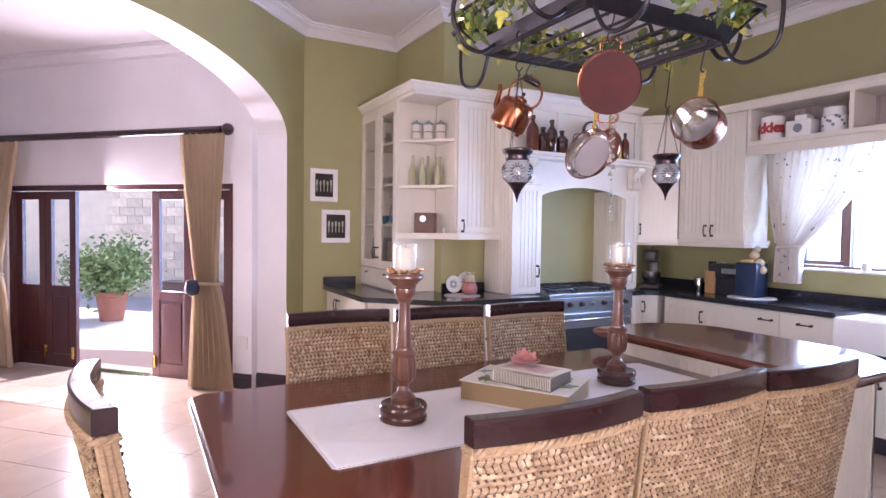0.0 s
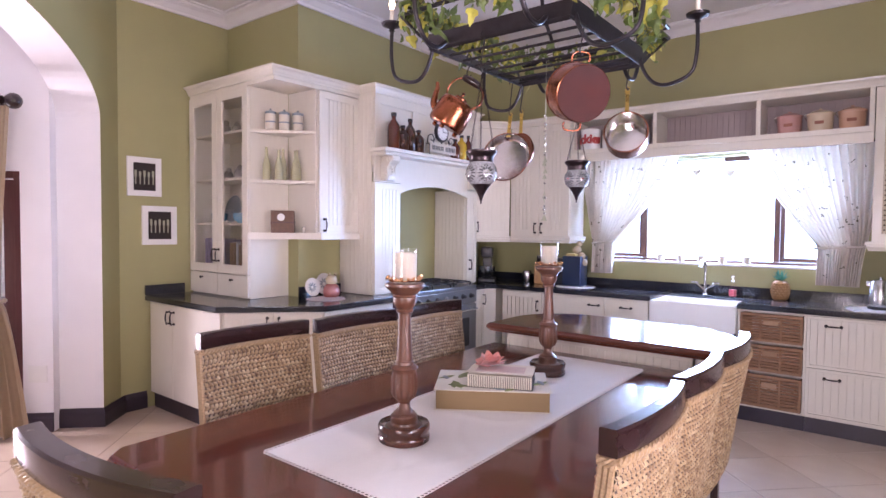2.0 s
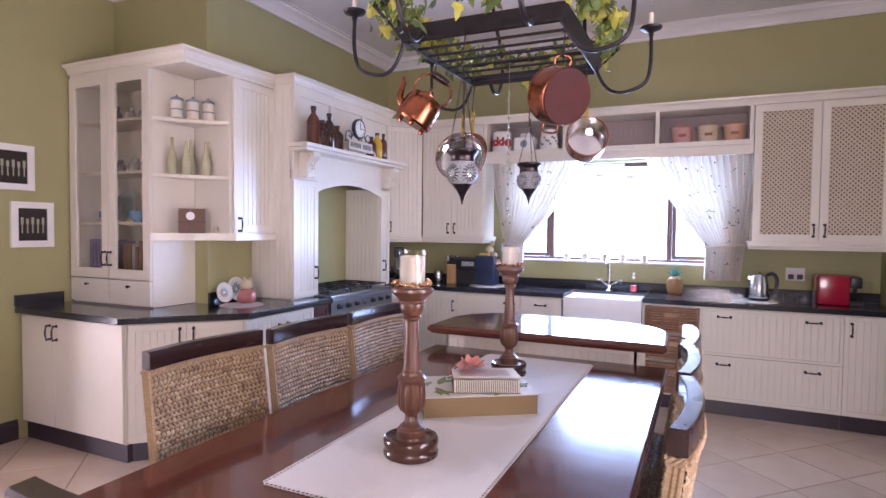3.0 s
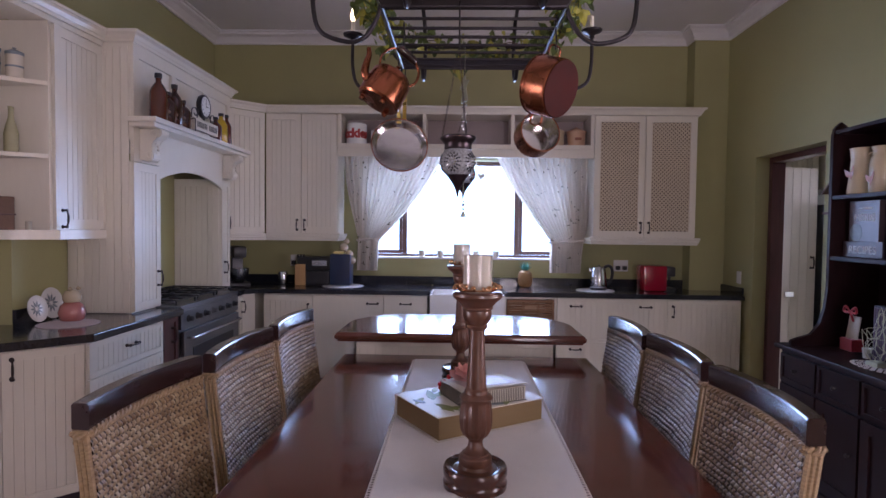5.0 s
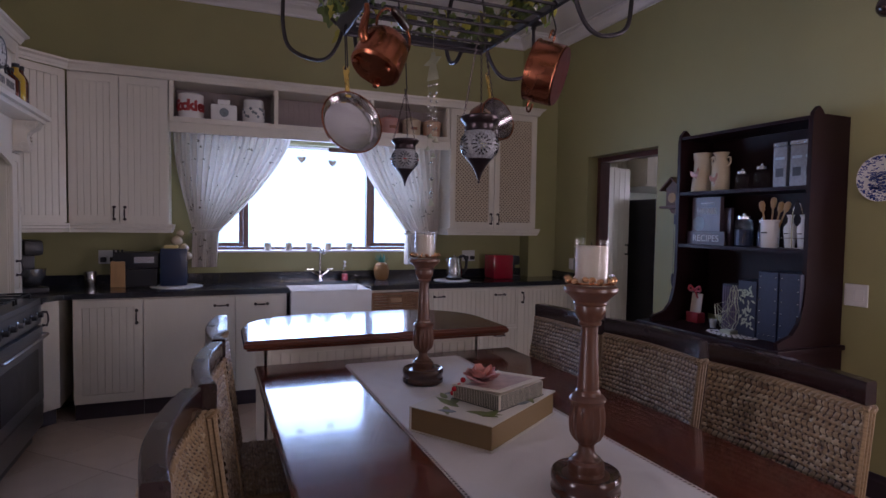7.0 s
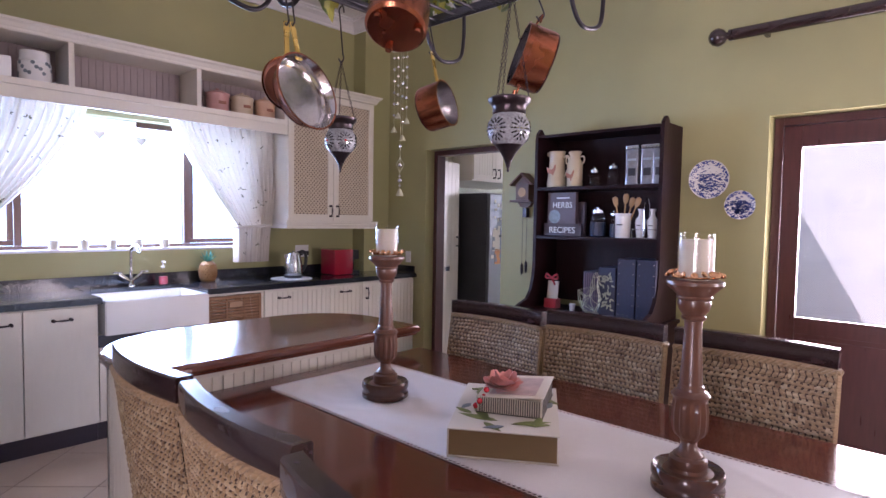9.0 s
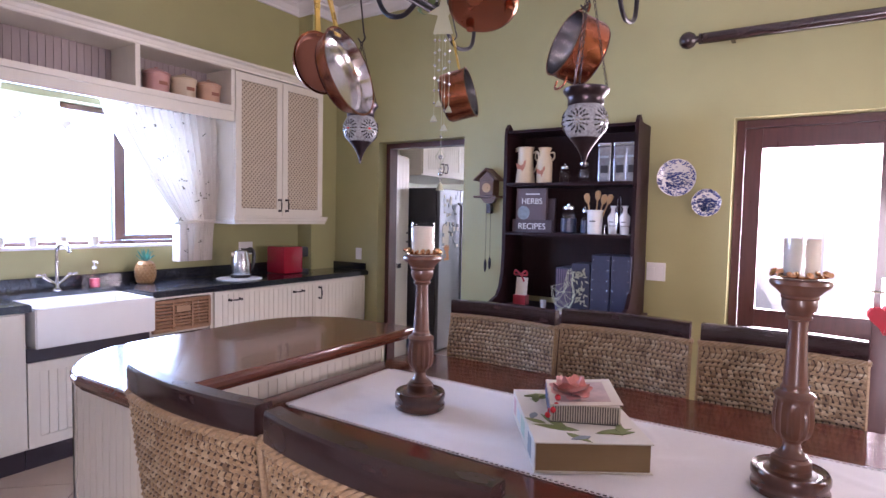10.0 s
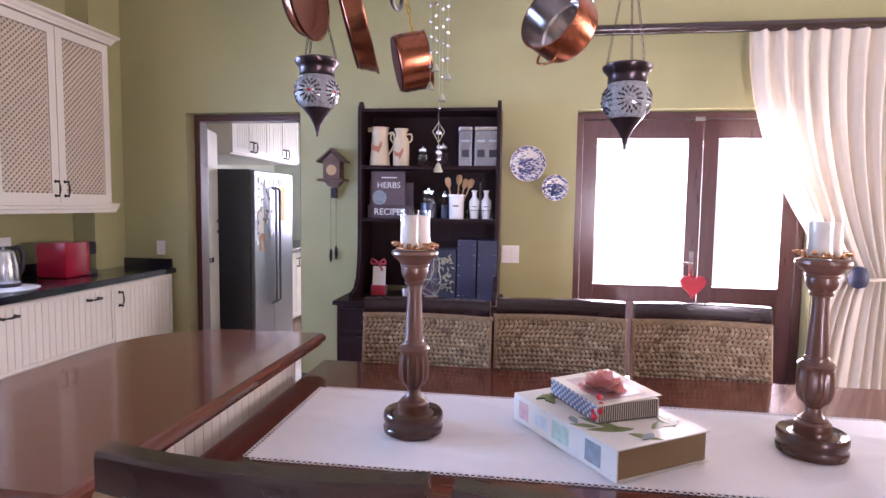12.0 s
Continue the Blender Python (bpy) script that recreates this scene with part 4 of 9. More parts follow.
def dining_chair(name, w, label):
    """Back rail along x at y = 0, seat towards +y."""
    t = thing(name, pose(0, 0, 0), label, "chair", "chairs round the dining table")
    zt, zb = 0.94, 0.40
    bow, th = 0.038 * w / 0.56, 0.022

    def mid(x, z):
        lean = (zt - z) * 0.16
        return -bow * (1 - (2 * x / w) ** 2) * (0.35 + 0.65 * (z - zb) / (zt - zb)) + lean

    def back(x, z, out):
        return Vector((x, mid(x, z) - th - out, z))

    def front(x, z, out):
        return Vector((x, mid(x, z) + th + out, z))
    cols = round(w / 0.021)
    bk = part("backrest", weave_grid(w, zb, zt, back, cols, 30), ABACA, t, "woven golden brown abaca back", smooth=1.2)
    part("weave_front", weave_grid(w, zb, zt, front, cols, 30), ABACA, bk, smooth=1.2)
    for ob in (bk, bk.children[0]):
        for extra in (ABACA_SHADE, ABACA_PALE, ABACA_BROWN):
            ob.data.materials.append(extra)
    n = 10
    for s in (-1, 1):
        bm = bmesh.new()
        for k in range(3):
            tube([(s * (w / 2 + 0.001), mid(s * w / 2, z) + (k - 1) * 0.016, z) for z in [zb + (zt - zb) * i / n for i in range(n + 1)]], 0.0095, 6, bm)
        part("side_binding", bm, ABACA, bk, smooth=1.0)
    xs2 = [-w / 2 + w * i / 14 for i in range(15)]
    bm = braid([back(x, zt - 0.004, 0.003) for x in xs2], 0.009)
    braid([front(x, zt - 0.004, 0.003) for x in xs2], 0.009, bm)
    for s in (-1, 1):
        braid([back(s * w / 2, zt - 0.004, 0.003), (s * (w / 2 + 0.006), mid(s * w / 2, zt), zt - 0.004), front(s * w / 2, zt - 0.004, 0.003)], 0.008, bm)
    part("braid", bm, ABACA, bk, "thick twisted abaca braid", smooth=1.0)
    # the top rail
    bm = bmesh.new()
    rings = []
    ww = w + 0.004
    for i in range(17):
        x = -ww / 2 + ww * i / 16
        y = -bow * (1 - (2 * x / ww) ** 2)
        rise = 0.001 * (1 - (2 * x / ww) ** 2)
        ring = []
        for dy, z in ((-0.027, 0.948), (0.025, 0.948), (0.027, 0.952), (0.027, 1.006), (0.023, 1.011), (-0.023, 1.011), (-0.029, 1.005), (-0.029, 0.952)):
            ring.append(bm.verts.new((x, y + dy, z + rise)))
        rings.append(ring)
    for a, b in zip(rings, rings[1:]):
        for k in range(8):
            bm.faces.new((a[k], a[(k + 1) % 8], b[(k + 1) % 8], b[k]))
    bm.faces.new(rings[0])
    bm.faces.new(rings[-1])
    part("top_rail", bm, DARKWOOD, t, "dark curved wooden top rail", smooth=0.5)
    seat_ = part("seat", weave_grid(w, 0.08, 0.46, lambda x, y, o: Vector((x, y, 0.455 + o)), cols, 26), ABACA, t, "woven abaca seat")
    for extra in (ABACA_SHADE, ABACA_PALE, ABACA_BROWN):
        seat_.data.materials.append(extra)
    part("seat_box", B((-w / 2 + 0.004, w / 2 - 0.004, 0.085, 0.455, 0.36, 0.452), bev=0.01), ABACA, t)
    for sx in (-1, 1):
        for y, lean in ((0.11, 0), (0.43, 0)):
            part("leg", B((sx * (w / 2 - 0.03) - 0.018, sx * (w / 2 - 0.03) + 0.018, y - 0.018, y + 0.018, 0.0, 0.362), bev=0.003), DARKWOOD, t)
        part("back_post", tube([(sx * (w / 2 - 0.03), 0.10, 0.36), (sx * (w / 2 - 0.03), mid(0.9 * w / 2, 0.6), 0.6), (sx * (w / 2 - 0.03), mid(0.9 * w / 2, 0.95), 0.955)], 0.012, 6), DARKWOOD, t)
    return t


ch = dining_chair("dining_chair", 0.555, "woven abaca dining chair with a dark curved top rail")
PLACES = [(2.01, 1.10, 0, 1), (1.450, 1.088, 0.6, 0), (0.885, 1.078, -0.5, 0), (2.00, 2.705, 178, 0), (1.435, 2.735, 177.5, 0), (0.885, 2.80, 176, 0)]
ch.matrix_basis = pose(PLACES[0][0], PLACES[0][1], 0, 0, 0, PLACES[0][2]) @ Matrix.Diagonal((0.97, 0.9, 1.014, 1))
for x, y, a, first in PLACES[1:]:
    copy_thing(ch, pose(x, y, 0, 0, 0, a) @ Matrix.Diagonal((0.97, 0.9, 1.014, 1)))
ec = dining_chair("dining_chair", 0.57, "woven abaca chair with dark curved rail at the table end")
ec.matrix_basis = pose(-0.135, 1.825, 0, 0, 0, -84) @ Matrix.Scale(1.022, 4)


def runner():
    t = thing("table_runner", pose(0, 0, 0), "white linen table runner with scalloped lace edge on the table", "table runner")
    x0, x1, y0, y1 = 0.470, 2.312, 1.565, 2.14
    bm = bmesh.new()
    nx, ny = 110, 34

    def h(x, y):
        v = noise.noise(Vector((x * 3.2, y * 4.5, 0.3))) * 0.5 + noise.noise(Vector((x * 9, y * 3, 4))) * 0.3
        fold = max(0, 1 - abs(noise.noise(Vector((x * 2.1 + y * 2.6, y * 2.2 - x * 0.7, 7.1)))) * 9)
        dent = max(0, 1 - abs(noise.noise(Vector((x * 3.3 - y * 1.5, y * 3.1, 2.4)))) * 10)
        inner = max(0, min(1, min(x - x0, x1 - x, y - y0, y1 - y) / 0.05))
        return TAB_Z + 0.0030 + inner * (max(0, v) * 0.014 + 0.0065 * fold * fold + 0.004 * dent * dent)
    g = [[bm.verts.new((x0 + (x1 - x0) * i / nx, y0 + (y1 - y0) * j / ny, h(x0 + (x1 - x0) * i / nx, y0 + (y1 - y0) * j / ny))) for i in range(nx + 1)] for j in range(ny + 1)]
    for j in range(ny):
        for i in range(nx):
            bm.faces.new((g[j][i], g[j][i + 1], g[j + 1][i + 1], g[j + 1][i]))
    part("cloth", bm, LINEN, t, smooth=3.0)
    bm = bmesh.new()
    step = 0.0155
    edge = []
    for i in range(int((x1 - x0) / step)):
        edge += [(x0 + (i + 0.5) * step, y0 - 0.003), (x0 + (i + 0.5) * step, y1 + 0.003)]
    for j in range(int((y1 - y0) / step)):
        edge += [(x0 - 0.003, y0 + (j + 0.5) * step), (x1 + 0.003, y0 + (j + 0.5) * step)]
    for x, y in edge:
        tube([(x + 0.0080 * math.cos(a), y + 0.0080 * math.sin(a), TAB_Z + 0.0030) for a in [k * math.pi / 3 for k in range(6)]], 0.0019, 4, bm, closed=True)
    tagged(part("lace_edge", bm, LINEN, t, "white crocheted scallop edging"), kind="stuff")


runner()
RUN_Z = TAB_Z + 0.005
CANDLE = mat("cream_candle_wax", (0.50, 0.46, 0.385), 0.5, vary=0.08, noise_scale=16, bump=0.15)
CANDLE.node_tree.nodes["Principled BSDF"].inputs["Subsurface Weight"].default_value = 0.08
GOLD = mat("rose_gold_foil", (0.70, 0.40, 0.22), 0.25, metal=1.0, vary=0.3, noise_scale=60, bump=0.3)
CLEAR = glass("clear_glass", rough=0.01)
TURNED_DARK = mat("dark_turned_wood", (0.065, 0.022, 0.014), 0.22, vary=0.4, noise_scale=16, stretch=(3, 3, 0.8), bump=0.08, coat=0.4)
STICK = [(0.078, 0), (0.086, 0.004), (0.087, 0.014), (0.083, 0.019), (0.079, 0.021), (0.083, 0.025), (0.087, 0.031), (0.087, 0.041), (0.083, 0.046), (0.078, 0.043), (0.060, 0.040), (0.046, 0.042), (0.044, 0.052), (0.046, 0.060), (0.044, 0.082), (0.036, 0.090), (0.036, 0.096), (0.030, 0.100), (0.021, 0.112), (0.019, 0.128), (0.024, 0.136),
         (0.036, 0.146), (0.043, 0.160), (0.045, 0.180), (0.045, 0.205), (0.042, 0.228), (0.040, 0.234), (0.042, 0.240), (0.046, 0.246), (0.040, 0.254), (0.032, 0.258), (0.031, 0.266), (0.027, 0.272), (0.026, 0.30), (0.0225, 0.36), (0.0205, 0.415), (0.0215, 0.430), (0.028, 0.434), (0.029, 0.440), (0.026, 0.444), (0.035, 0.456), (0.039, 0.470), (0.038, 0.482), (0.042, 0.487), (0.040, 0.492), (0.052, 0.505), (0.063, 0.514), (0.067, 0.520), (0.066, 0.528), (0.060, 0.531)]


STICK = [(0.083 if z == 0.021 else rad, z * 1.35 if z <= 0.046 else (0.066 + (z - 0.052) * 0.7 if z < 0.1 else z)) for rad, z in STICK]


def candlestick(x, y, first):
    t = thing("candlestick", pose(x, y, RUN_Z, 0, 0, 20), "turned red-brown wooden candlestick with fluted bulb", "candlestick", "candlesticks on the runner")
    cuts = [(0, 10, "base"), (10, 20, "collar"), (20, 31, "fluted_bulb"), (31, 43, "shaft"), (43, len(STICK) - 1, "cup")]
    for a, b, kind in cuts:
        part(kind, lathe(STICK[a:b + 1], 48, flutes=(14, 0.10, 0.145, 0.23)), TURNED_DARK if kind == "base" else TURNED, t, "darker polished round base" if kind == "base" else "", smooth=0.55)
    c = thing("candle", pose(x, y, RUN_Z + 0.5315), "cream pillar candle in a clear glass sleeve", "candle", "candles on the candlesticks")
    part("wax", lathe([(0.037, 0), (0.0385, 0.002), (0.0385, 0.094), (0.036, 0.098), (0.028, 0.094), (0.004, 0.091)], 28), CANDLE, c, smooth=0.7)
    part("wick", tube([(0, 0, 0.09), (0.001, 0, 0.10), (0.003, 0, 0.106)], 0.0012, 5), BLACK, c)
    bm = lathe([(0.0405, 0), (0.0420, 0), (0.0420, 0.114), (0.0405, 0.114)], 32)
    bmesh.ops.delete(bm, geom=[f for f in bm.faces if len(f.verts) > 4], context="FACES")
    part("glass_sleeve", bm, CLEAR, c, "clear glass sleeve")
    r = thing("candle_ring", pose(x, y, RUN_Z + 0.532), "rose-gold ring of metal flowers round the candle foot", "candle ring", "candle rings")
    part("wire", tube([(0.052 * math.cos(a), 0.052 * math.sin(a), 0.006) for a in [k * math.pi / 10 for k in range(20)]], 0.003, 6, closed=True), GOLD, r)
    rnd = random.Random(int(x * 100))
    bm = bmesh.new()
    for p in range(5):
        a = p * 2 * math.pi / 5
        lathe([(0.001, 0), (0.0055, 0.003), (0.0065, 0.006), (0.003, 0.007)], 7, bm, pose(0.005 * math.cos(a), 0.005 * math.sin(a), 0, 25 * math.sin(a), -25 * math.cos(a), 0))
    flower = mesh_of(bm, "flower", 1.0)
    for i in range(17):
        a = 2 * math.pi * i / 17
        rr = 0.054 + rnd.uniform(-0.004, 0.008)
        part("flower", flower, GOLD, r, at=pose(rr * math.cos(a), rr * math.sin(a), 0.007 + rnd.uniform(0, 0.007), rnd.uniform(-50, 50), rnd.uniform(10, 60), math.degrees(a)))


candlestick(0.818, 1.862, True)
candlestick(1.915, 1.898, False)

# books
PAPER = mat("tan_page_block", (0.27, 0.18, 0.085), 0.7, vary=0.10, noise_scale=10, stretch=(1, 1, 60), bump=0.3)
BOOKCOVER = mat("cream_printed_cover", (0.66, 0.62, 0.55), 0.4, vary=0.08, noise_scale=9)
LEAFPRINT = mat("printed_green_leaf", (0.16, 0.19, 0.05), 0.45, vary=0.4, noise_scale=40)
BLUEPRINT = mat("pale_blue_print", (0.54, 0.60, 0.62), 0.45, vary=0.3, noise_scale=30)
GREYPRINT = mat("grey_printed_picture", (0.20, 0.24, 0.27), 0.45, vary=0.5, noise_scale=50)
GREENPRINT = mat("mint_printed_picture", (0.42, 0.56, 0.47), 0.45, vary=0.4, noise_scale=50)
REDPRINT = mat("red_printed_seal", (0.60, 0.36, 0.36), 0.45, vary=0.4, noise_scale=60)
BZ = TAB_Z + 0.009
bk = thing("box_book", pose(1.370, 1.868, BZ, 0, 0, 33), "large cream box shaped as a book with leaf print", "book")
# local x runs across the cover, the spine is at +x, local y towards the window side
L, W2, H = 0.455, 0.31, 0.082
part("page_block", B((-W2 / 2 + 0.006, W2 / 2 - 0.004, -L / 2 + 0.008, L / 2 - 0.008, 0.004, H - 0.004)), PAPER, bk, "tan page edges")
part("lower_cover", B((-W2 / 2, W2 / 2, -L / 2, L / 2, 0, 0.0035), bev=0.001), BOOKCOVER, bk)
part("upper_cover", B((-W2 / 2, W2 / 2, -L / 2, L / 2, H - 0.0035, H), bev=0.001), BOOKCOVER, bk)
part("spine", B((W2 / 2 - 0.0035, W2 / 2, -L / 2, L / 2, 0.0036, H - 0.0036)), BOOKCOVER, bk, "white spine with stamps")


def leaf_outline(l, w, n=7):
    up_ = [(l * i / n, w / 2 * math.sin(math.pi * (i / n) ** 0.8)) for i in range(n + 1)]
    return up_ + [(x, -y) for x, y in up_[1:-1][::-1]]


for x, y, l, w, a in ((0.02, 0.14, 0.13, 0.035, -20), (0.05, 0.13, 0.13, 0.032, -65), (-0.02, 0.16, 0.12, 0.03, 200), (-0.08, 0.1, 0.10, 0.03, -100), (0.0, -0.13, 0.12, 0.035, 150), (0.03, -0.17, 0.10, 0.03, 30), (-0.09, -0.08, 0.09, 0.026, 70)):
    part("printed_leaf", prism(leaf_outline(l, w), H, H + 0.0006, None, pose(x, y, 0, 0, 0, a)), LEAFPRINT, bk)
for k_ in range(12):
    a_ = k_ * 0.524
    part("printed_leaf", prism(leaf_outline(0.06 + 0.012 * (k_ % 3), 0.024, 6), H + 0.0007, H + 0.0011 + 0.0004 * k_, None, pose(0.118 * math.cos(a_), 0.185 * math.sin(a_), 0, 0, 0, math.degrees(a_) + 70 * (-1) ** k_)), LEAFPRINT if k_ % 3 else GREYPRINT, bk)
for y, w, m_, zz in ((0.175, 0.05, REDPRINT, 0.052), (-0.005, 0.075, GREENPRINT, 0.05), (-0.14, 0.06, GREYPRINT, 0.056), (0.085, 0.06, BLUEPRINT, 0.034)):
    part("stamp", B((W2 / 2, W2 / 2 + 0.0006, -y - w / 2, -y + w / 2, H / 2 - zz / 2, H / 2 + zz / 2)), m_, bk)
small = thing("small_book", pose(1.370, 1.822, BZ + H + 0.0008, 0, 0, 25.5), "small striped book with a checked spine on the box book", "book")
l2, w2, h2 = 0.255, 0.20, 0.052
STRIPE = mat("dark_stripe", (0.10, 0.09, 0.08), 0.6)
IVORY = mat("ivory_paper", (0.66, 0.60, 0.50), 0.6, vary=0.06)
part("page_block", B((-w2 / 2 + 0.002, w2 / 2 - 0.002, -l2 / 2 + 0.002, l2 / 2 - 0.002, 0.002, h2 - 0.002)), IVORY, small)
bm = bmesh.new()
for i in range(27):
    x = -w2 / 2 + 0.008 + i * (w2 - 0.014) / 27
    for s in (-1, 1):
        add_box(bm, x, x + 0.0032, s * (l2 / 2 - 0.002), s * (l2 / 2 - 0.0008), 0.003, h2 - 0.003)
for i in range(34):
    y = -l2 / 2 + 0.008 + i * (l2 - 0.014) / 34
    add_box(bm, -w2 / 2 + 0.0008, -w2 / 2 + 0.002, y, y + 0.0032, 0.003, h2 - 0.003)
tagged(part("stripes", bm, STRIPE, small, "thin dark stripes"), kind="stuff")
part("upper_cover", B((-w2 / 2 - 0.004, w2 / 2, -l2 / 2 - 0.003, l2 / 2 + 0.003, 0, 0.002), bev=0.0006), IVORY, small, at=pose(0, 0, h2, 0, 4))
part("lower_cover", B((-w2 / 2 - 0.002, w2 / 2, -l2 / 2 - 0.002, l2 / 2 + 0.002, -0.0005, 0.0014)), STRIPE, small)
bm = bmesh.new()
for i in range(22):
    for k in range(5):
        if (i + k) % 2:
            add_box(bm, w2 / 2 - 0.002, w2 / 2 - 0.0004, -l2 / 2 + 0.004 + i * 0.0112, -l2 / 2 + 0.0152 + i * 0.0112, 0.003 + k * 0.0092, 0.0122 + k * 0.0092)
tagged(part("checks", bm, mat("blue_check", (0.10, 0.16, 0.32), 0.5), small, "blue checked spine"), kind="stuff")
part("cover_picture", B((-0.075, 0.07, -0.095, 0.10, 0.0022, 0.0027)), mat("faded_rose_print", (0.50, 0.36, 0.33), 0.45, vary=0.5, noise_scale=22), small, "faded rose print on the cover", pose(0, 0, h2, 0, 4))
PINK = mat("dusty_pink_fabric", (0.62, 0.24, 0.20), 0.6, vary=0.3, noise_scale=60, sheen=0.3)
REDBERRY = mat("glossy_red_berry", (0.62, 0.03, 0.04), 0.2, vary=0.2, coat=0.5)
fl = thing("fabric_flower", small.matrix_basis @ pose(0.035, 0.05, h2 + 0.004), "dusty pink fabric flower with red berries on the small book", "flower")
rnd = random.Random(4)


def petal_bm(r, lift, n=6):
    bm = bmesh.new()
    rows = []
    for i in range(5):
        u = i / 4
        wd = r * 0.62 * math.sin(math.pi * (0.15 + 0.8 * u))
        rows.append([bm.verts.new((r * u, wd * (k / 2 - 1), lift * u ** 1.6 * r + 0.10 * wd * abs(k / 2 - 1) + 0.002 * math.sin(u * 9 + k))) for k in range(5)])
    for a, b in zip(rows, rows[1:]):
        for k in range(4):
            bm.faces.new((a[k], a[k + 1], b[k + 1], b[k]))
    return bm


for ring, (count, r, lift) in enumerate(((8, 0.066, 0.2), (7, 0.052, 0.65), (5, 0.036, 1.2))):
    me = mesh_of(petal_bm(r, lift), "petal", 1.5)
    for i in range(count):
        part("petal", me, PINK, fl, at=pose(0, 0, 0.004 + ring * 0.004, rnd.uniform(-14, 14), rnd.uniform(-12, 8), i * 360 / count + ring * 20))
berry = mesh_of(lathe([(0.002, -0.009), (0.007, -0.006), (0.0095, 0), (0.007, 0.006), (0.002, 0.009)], 12), "berry", 1.5)
for x, y, z in ((0.045, 0.066, -0.012), (0.060, 0.058, -0.030), (0.068, 0.070, -0.040), (0.04, 0.05, 0.006), (0.055, 0.078, -0.022)):
    part("berry", berry, REDBERRY, fl, at=pose(x, y, z))

# ---- hanging pot rack ----
RX0, RX1, RY0, RY1, RZ = 1.435, 2.22, 1.527, 2.185, 2.265
rack = thing("pot_rack", pose(0, 0, 0), "black wrought iron pot rack with candle arms and ivy", "pot rack")
part("lower_frame", tube([(RX0, RY0, RZ), (RX1, RY0, RZ), (RX1, RY1, RZ), (RX0, RY1, RZ)], 0.008, 8, closed=True), IRON, rack)
for i in range(8):
    x = RX0 + 0.03 + (RX1 - RX0 - 0.06) * i / 7
    part("bar", tube([(x, RY0, RZ + 0.004), (x, RY1, RZ + 0.004)], 0.0065, 8), IRON, rack)
UX0, UX1, UY0, UY1, UZ = RX0 - 0.10, RX1 + 0.10, RY0 - 0.09, RY1 + 0.09, 2.40


def slanted_band(a, b, c, d, bow=0.0):
    """A dark plate from the lower rail a-b out to the upper rail d-c."""
    bm = bmesh.new()
    n = 12
    rows = []
    for i in range(n + 1):
        u = i / n
        lo_, hi_ = Vector(a).lerp(Vector(b), u), Vector(d).lerp(Vector(c), u)
        out = (hi_ - lo_)
        out.z = 0
        out.normalize()
        k = bow * math.sin(math.pi * u)
        rows.append([bm.verts.new(lo_ + out * k * 0.3), bm.verts.new(hi_ + out * k), bm.verts.new(hi_ + out * (k + 0.004)), bm.verts.new(lo_ + out * (k * 0.3 + 0.004))])
    for p, q in zip(rows, rows[1:]):
        for k in range(4):
            bm.faces.new((p[k], p[(k + 1) % 4], q[(k + 1) % 4], q[k]))
    bm.faces.new(rows[0])
    bm.faces.new(rows[-1])
    return bm


lowc = [(RX0, RY0, RZ), (RX1, RY0, RZ), (RX1, RY1, RZ), (RX0, RY1, RZ)]
mz = RZ + 0.05
midc = [(RX0 - 0.03, RY0 - 0.03, mz), (RX1 + 0.03, RY0 - 0.03, mz), (RX1 + 0.03, RY1 + 0.03, mz), (RX0 - 0.03, RY1 + 0.03, mz)]
upc = [(UX0, UY0, UZ), (UX1, UY0, UZ), (UX1, UY1, UZ), (UX0, UY1, UZ)]
for i in range(4):
    j = (i + 1) % 4
    part("side_band", slanted_band(lowc[i], lowc[j], midc[j], midc[i]), IRON, rack)
    part("stay", tube([midc[i], upc[i]], 0.007, 6), IRON, rack)
part("upper_frame", tube(upc, 0.010, 8, closed=True), IRON, rack)
for i in range(4):
    j = (i + 1) % 4
    a, b = Vector(upc[i]), Vector(upc[j])
    part("upper_band", tube([a + Vector((0, 0, 0.05)), b + Vector((0, 0, 0.05))], 0.008, 6), IRON, rack)


def smooth_path(pts, n=6):
    pts = [Vector(p) for p in pts]
    out = []
    for i in range(len(pts) - 1):
        p0, p1, p2, p3 = pts[max(0, i - 1)], pts[i], pts[i + 1], pts[min(len(pts) - 1, i + 2)]
        for k in range(n):
            t = k / n
            out.append(0.5 * ((2 * p1) + (p2 - p0) * t + (2 * p0 - 5 * p1 + 4 * p2 - p3) * t * t + (3 * p1 - p0 - 3 * p2 + p3) * t ** 3))
    out.append(pts[-1])
    return out


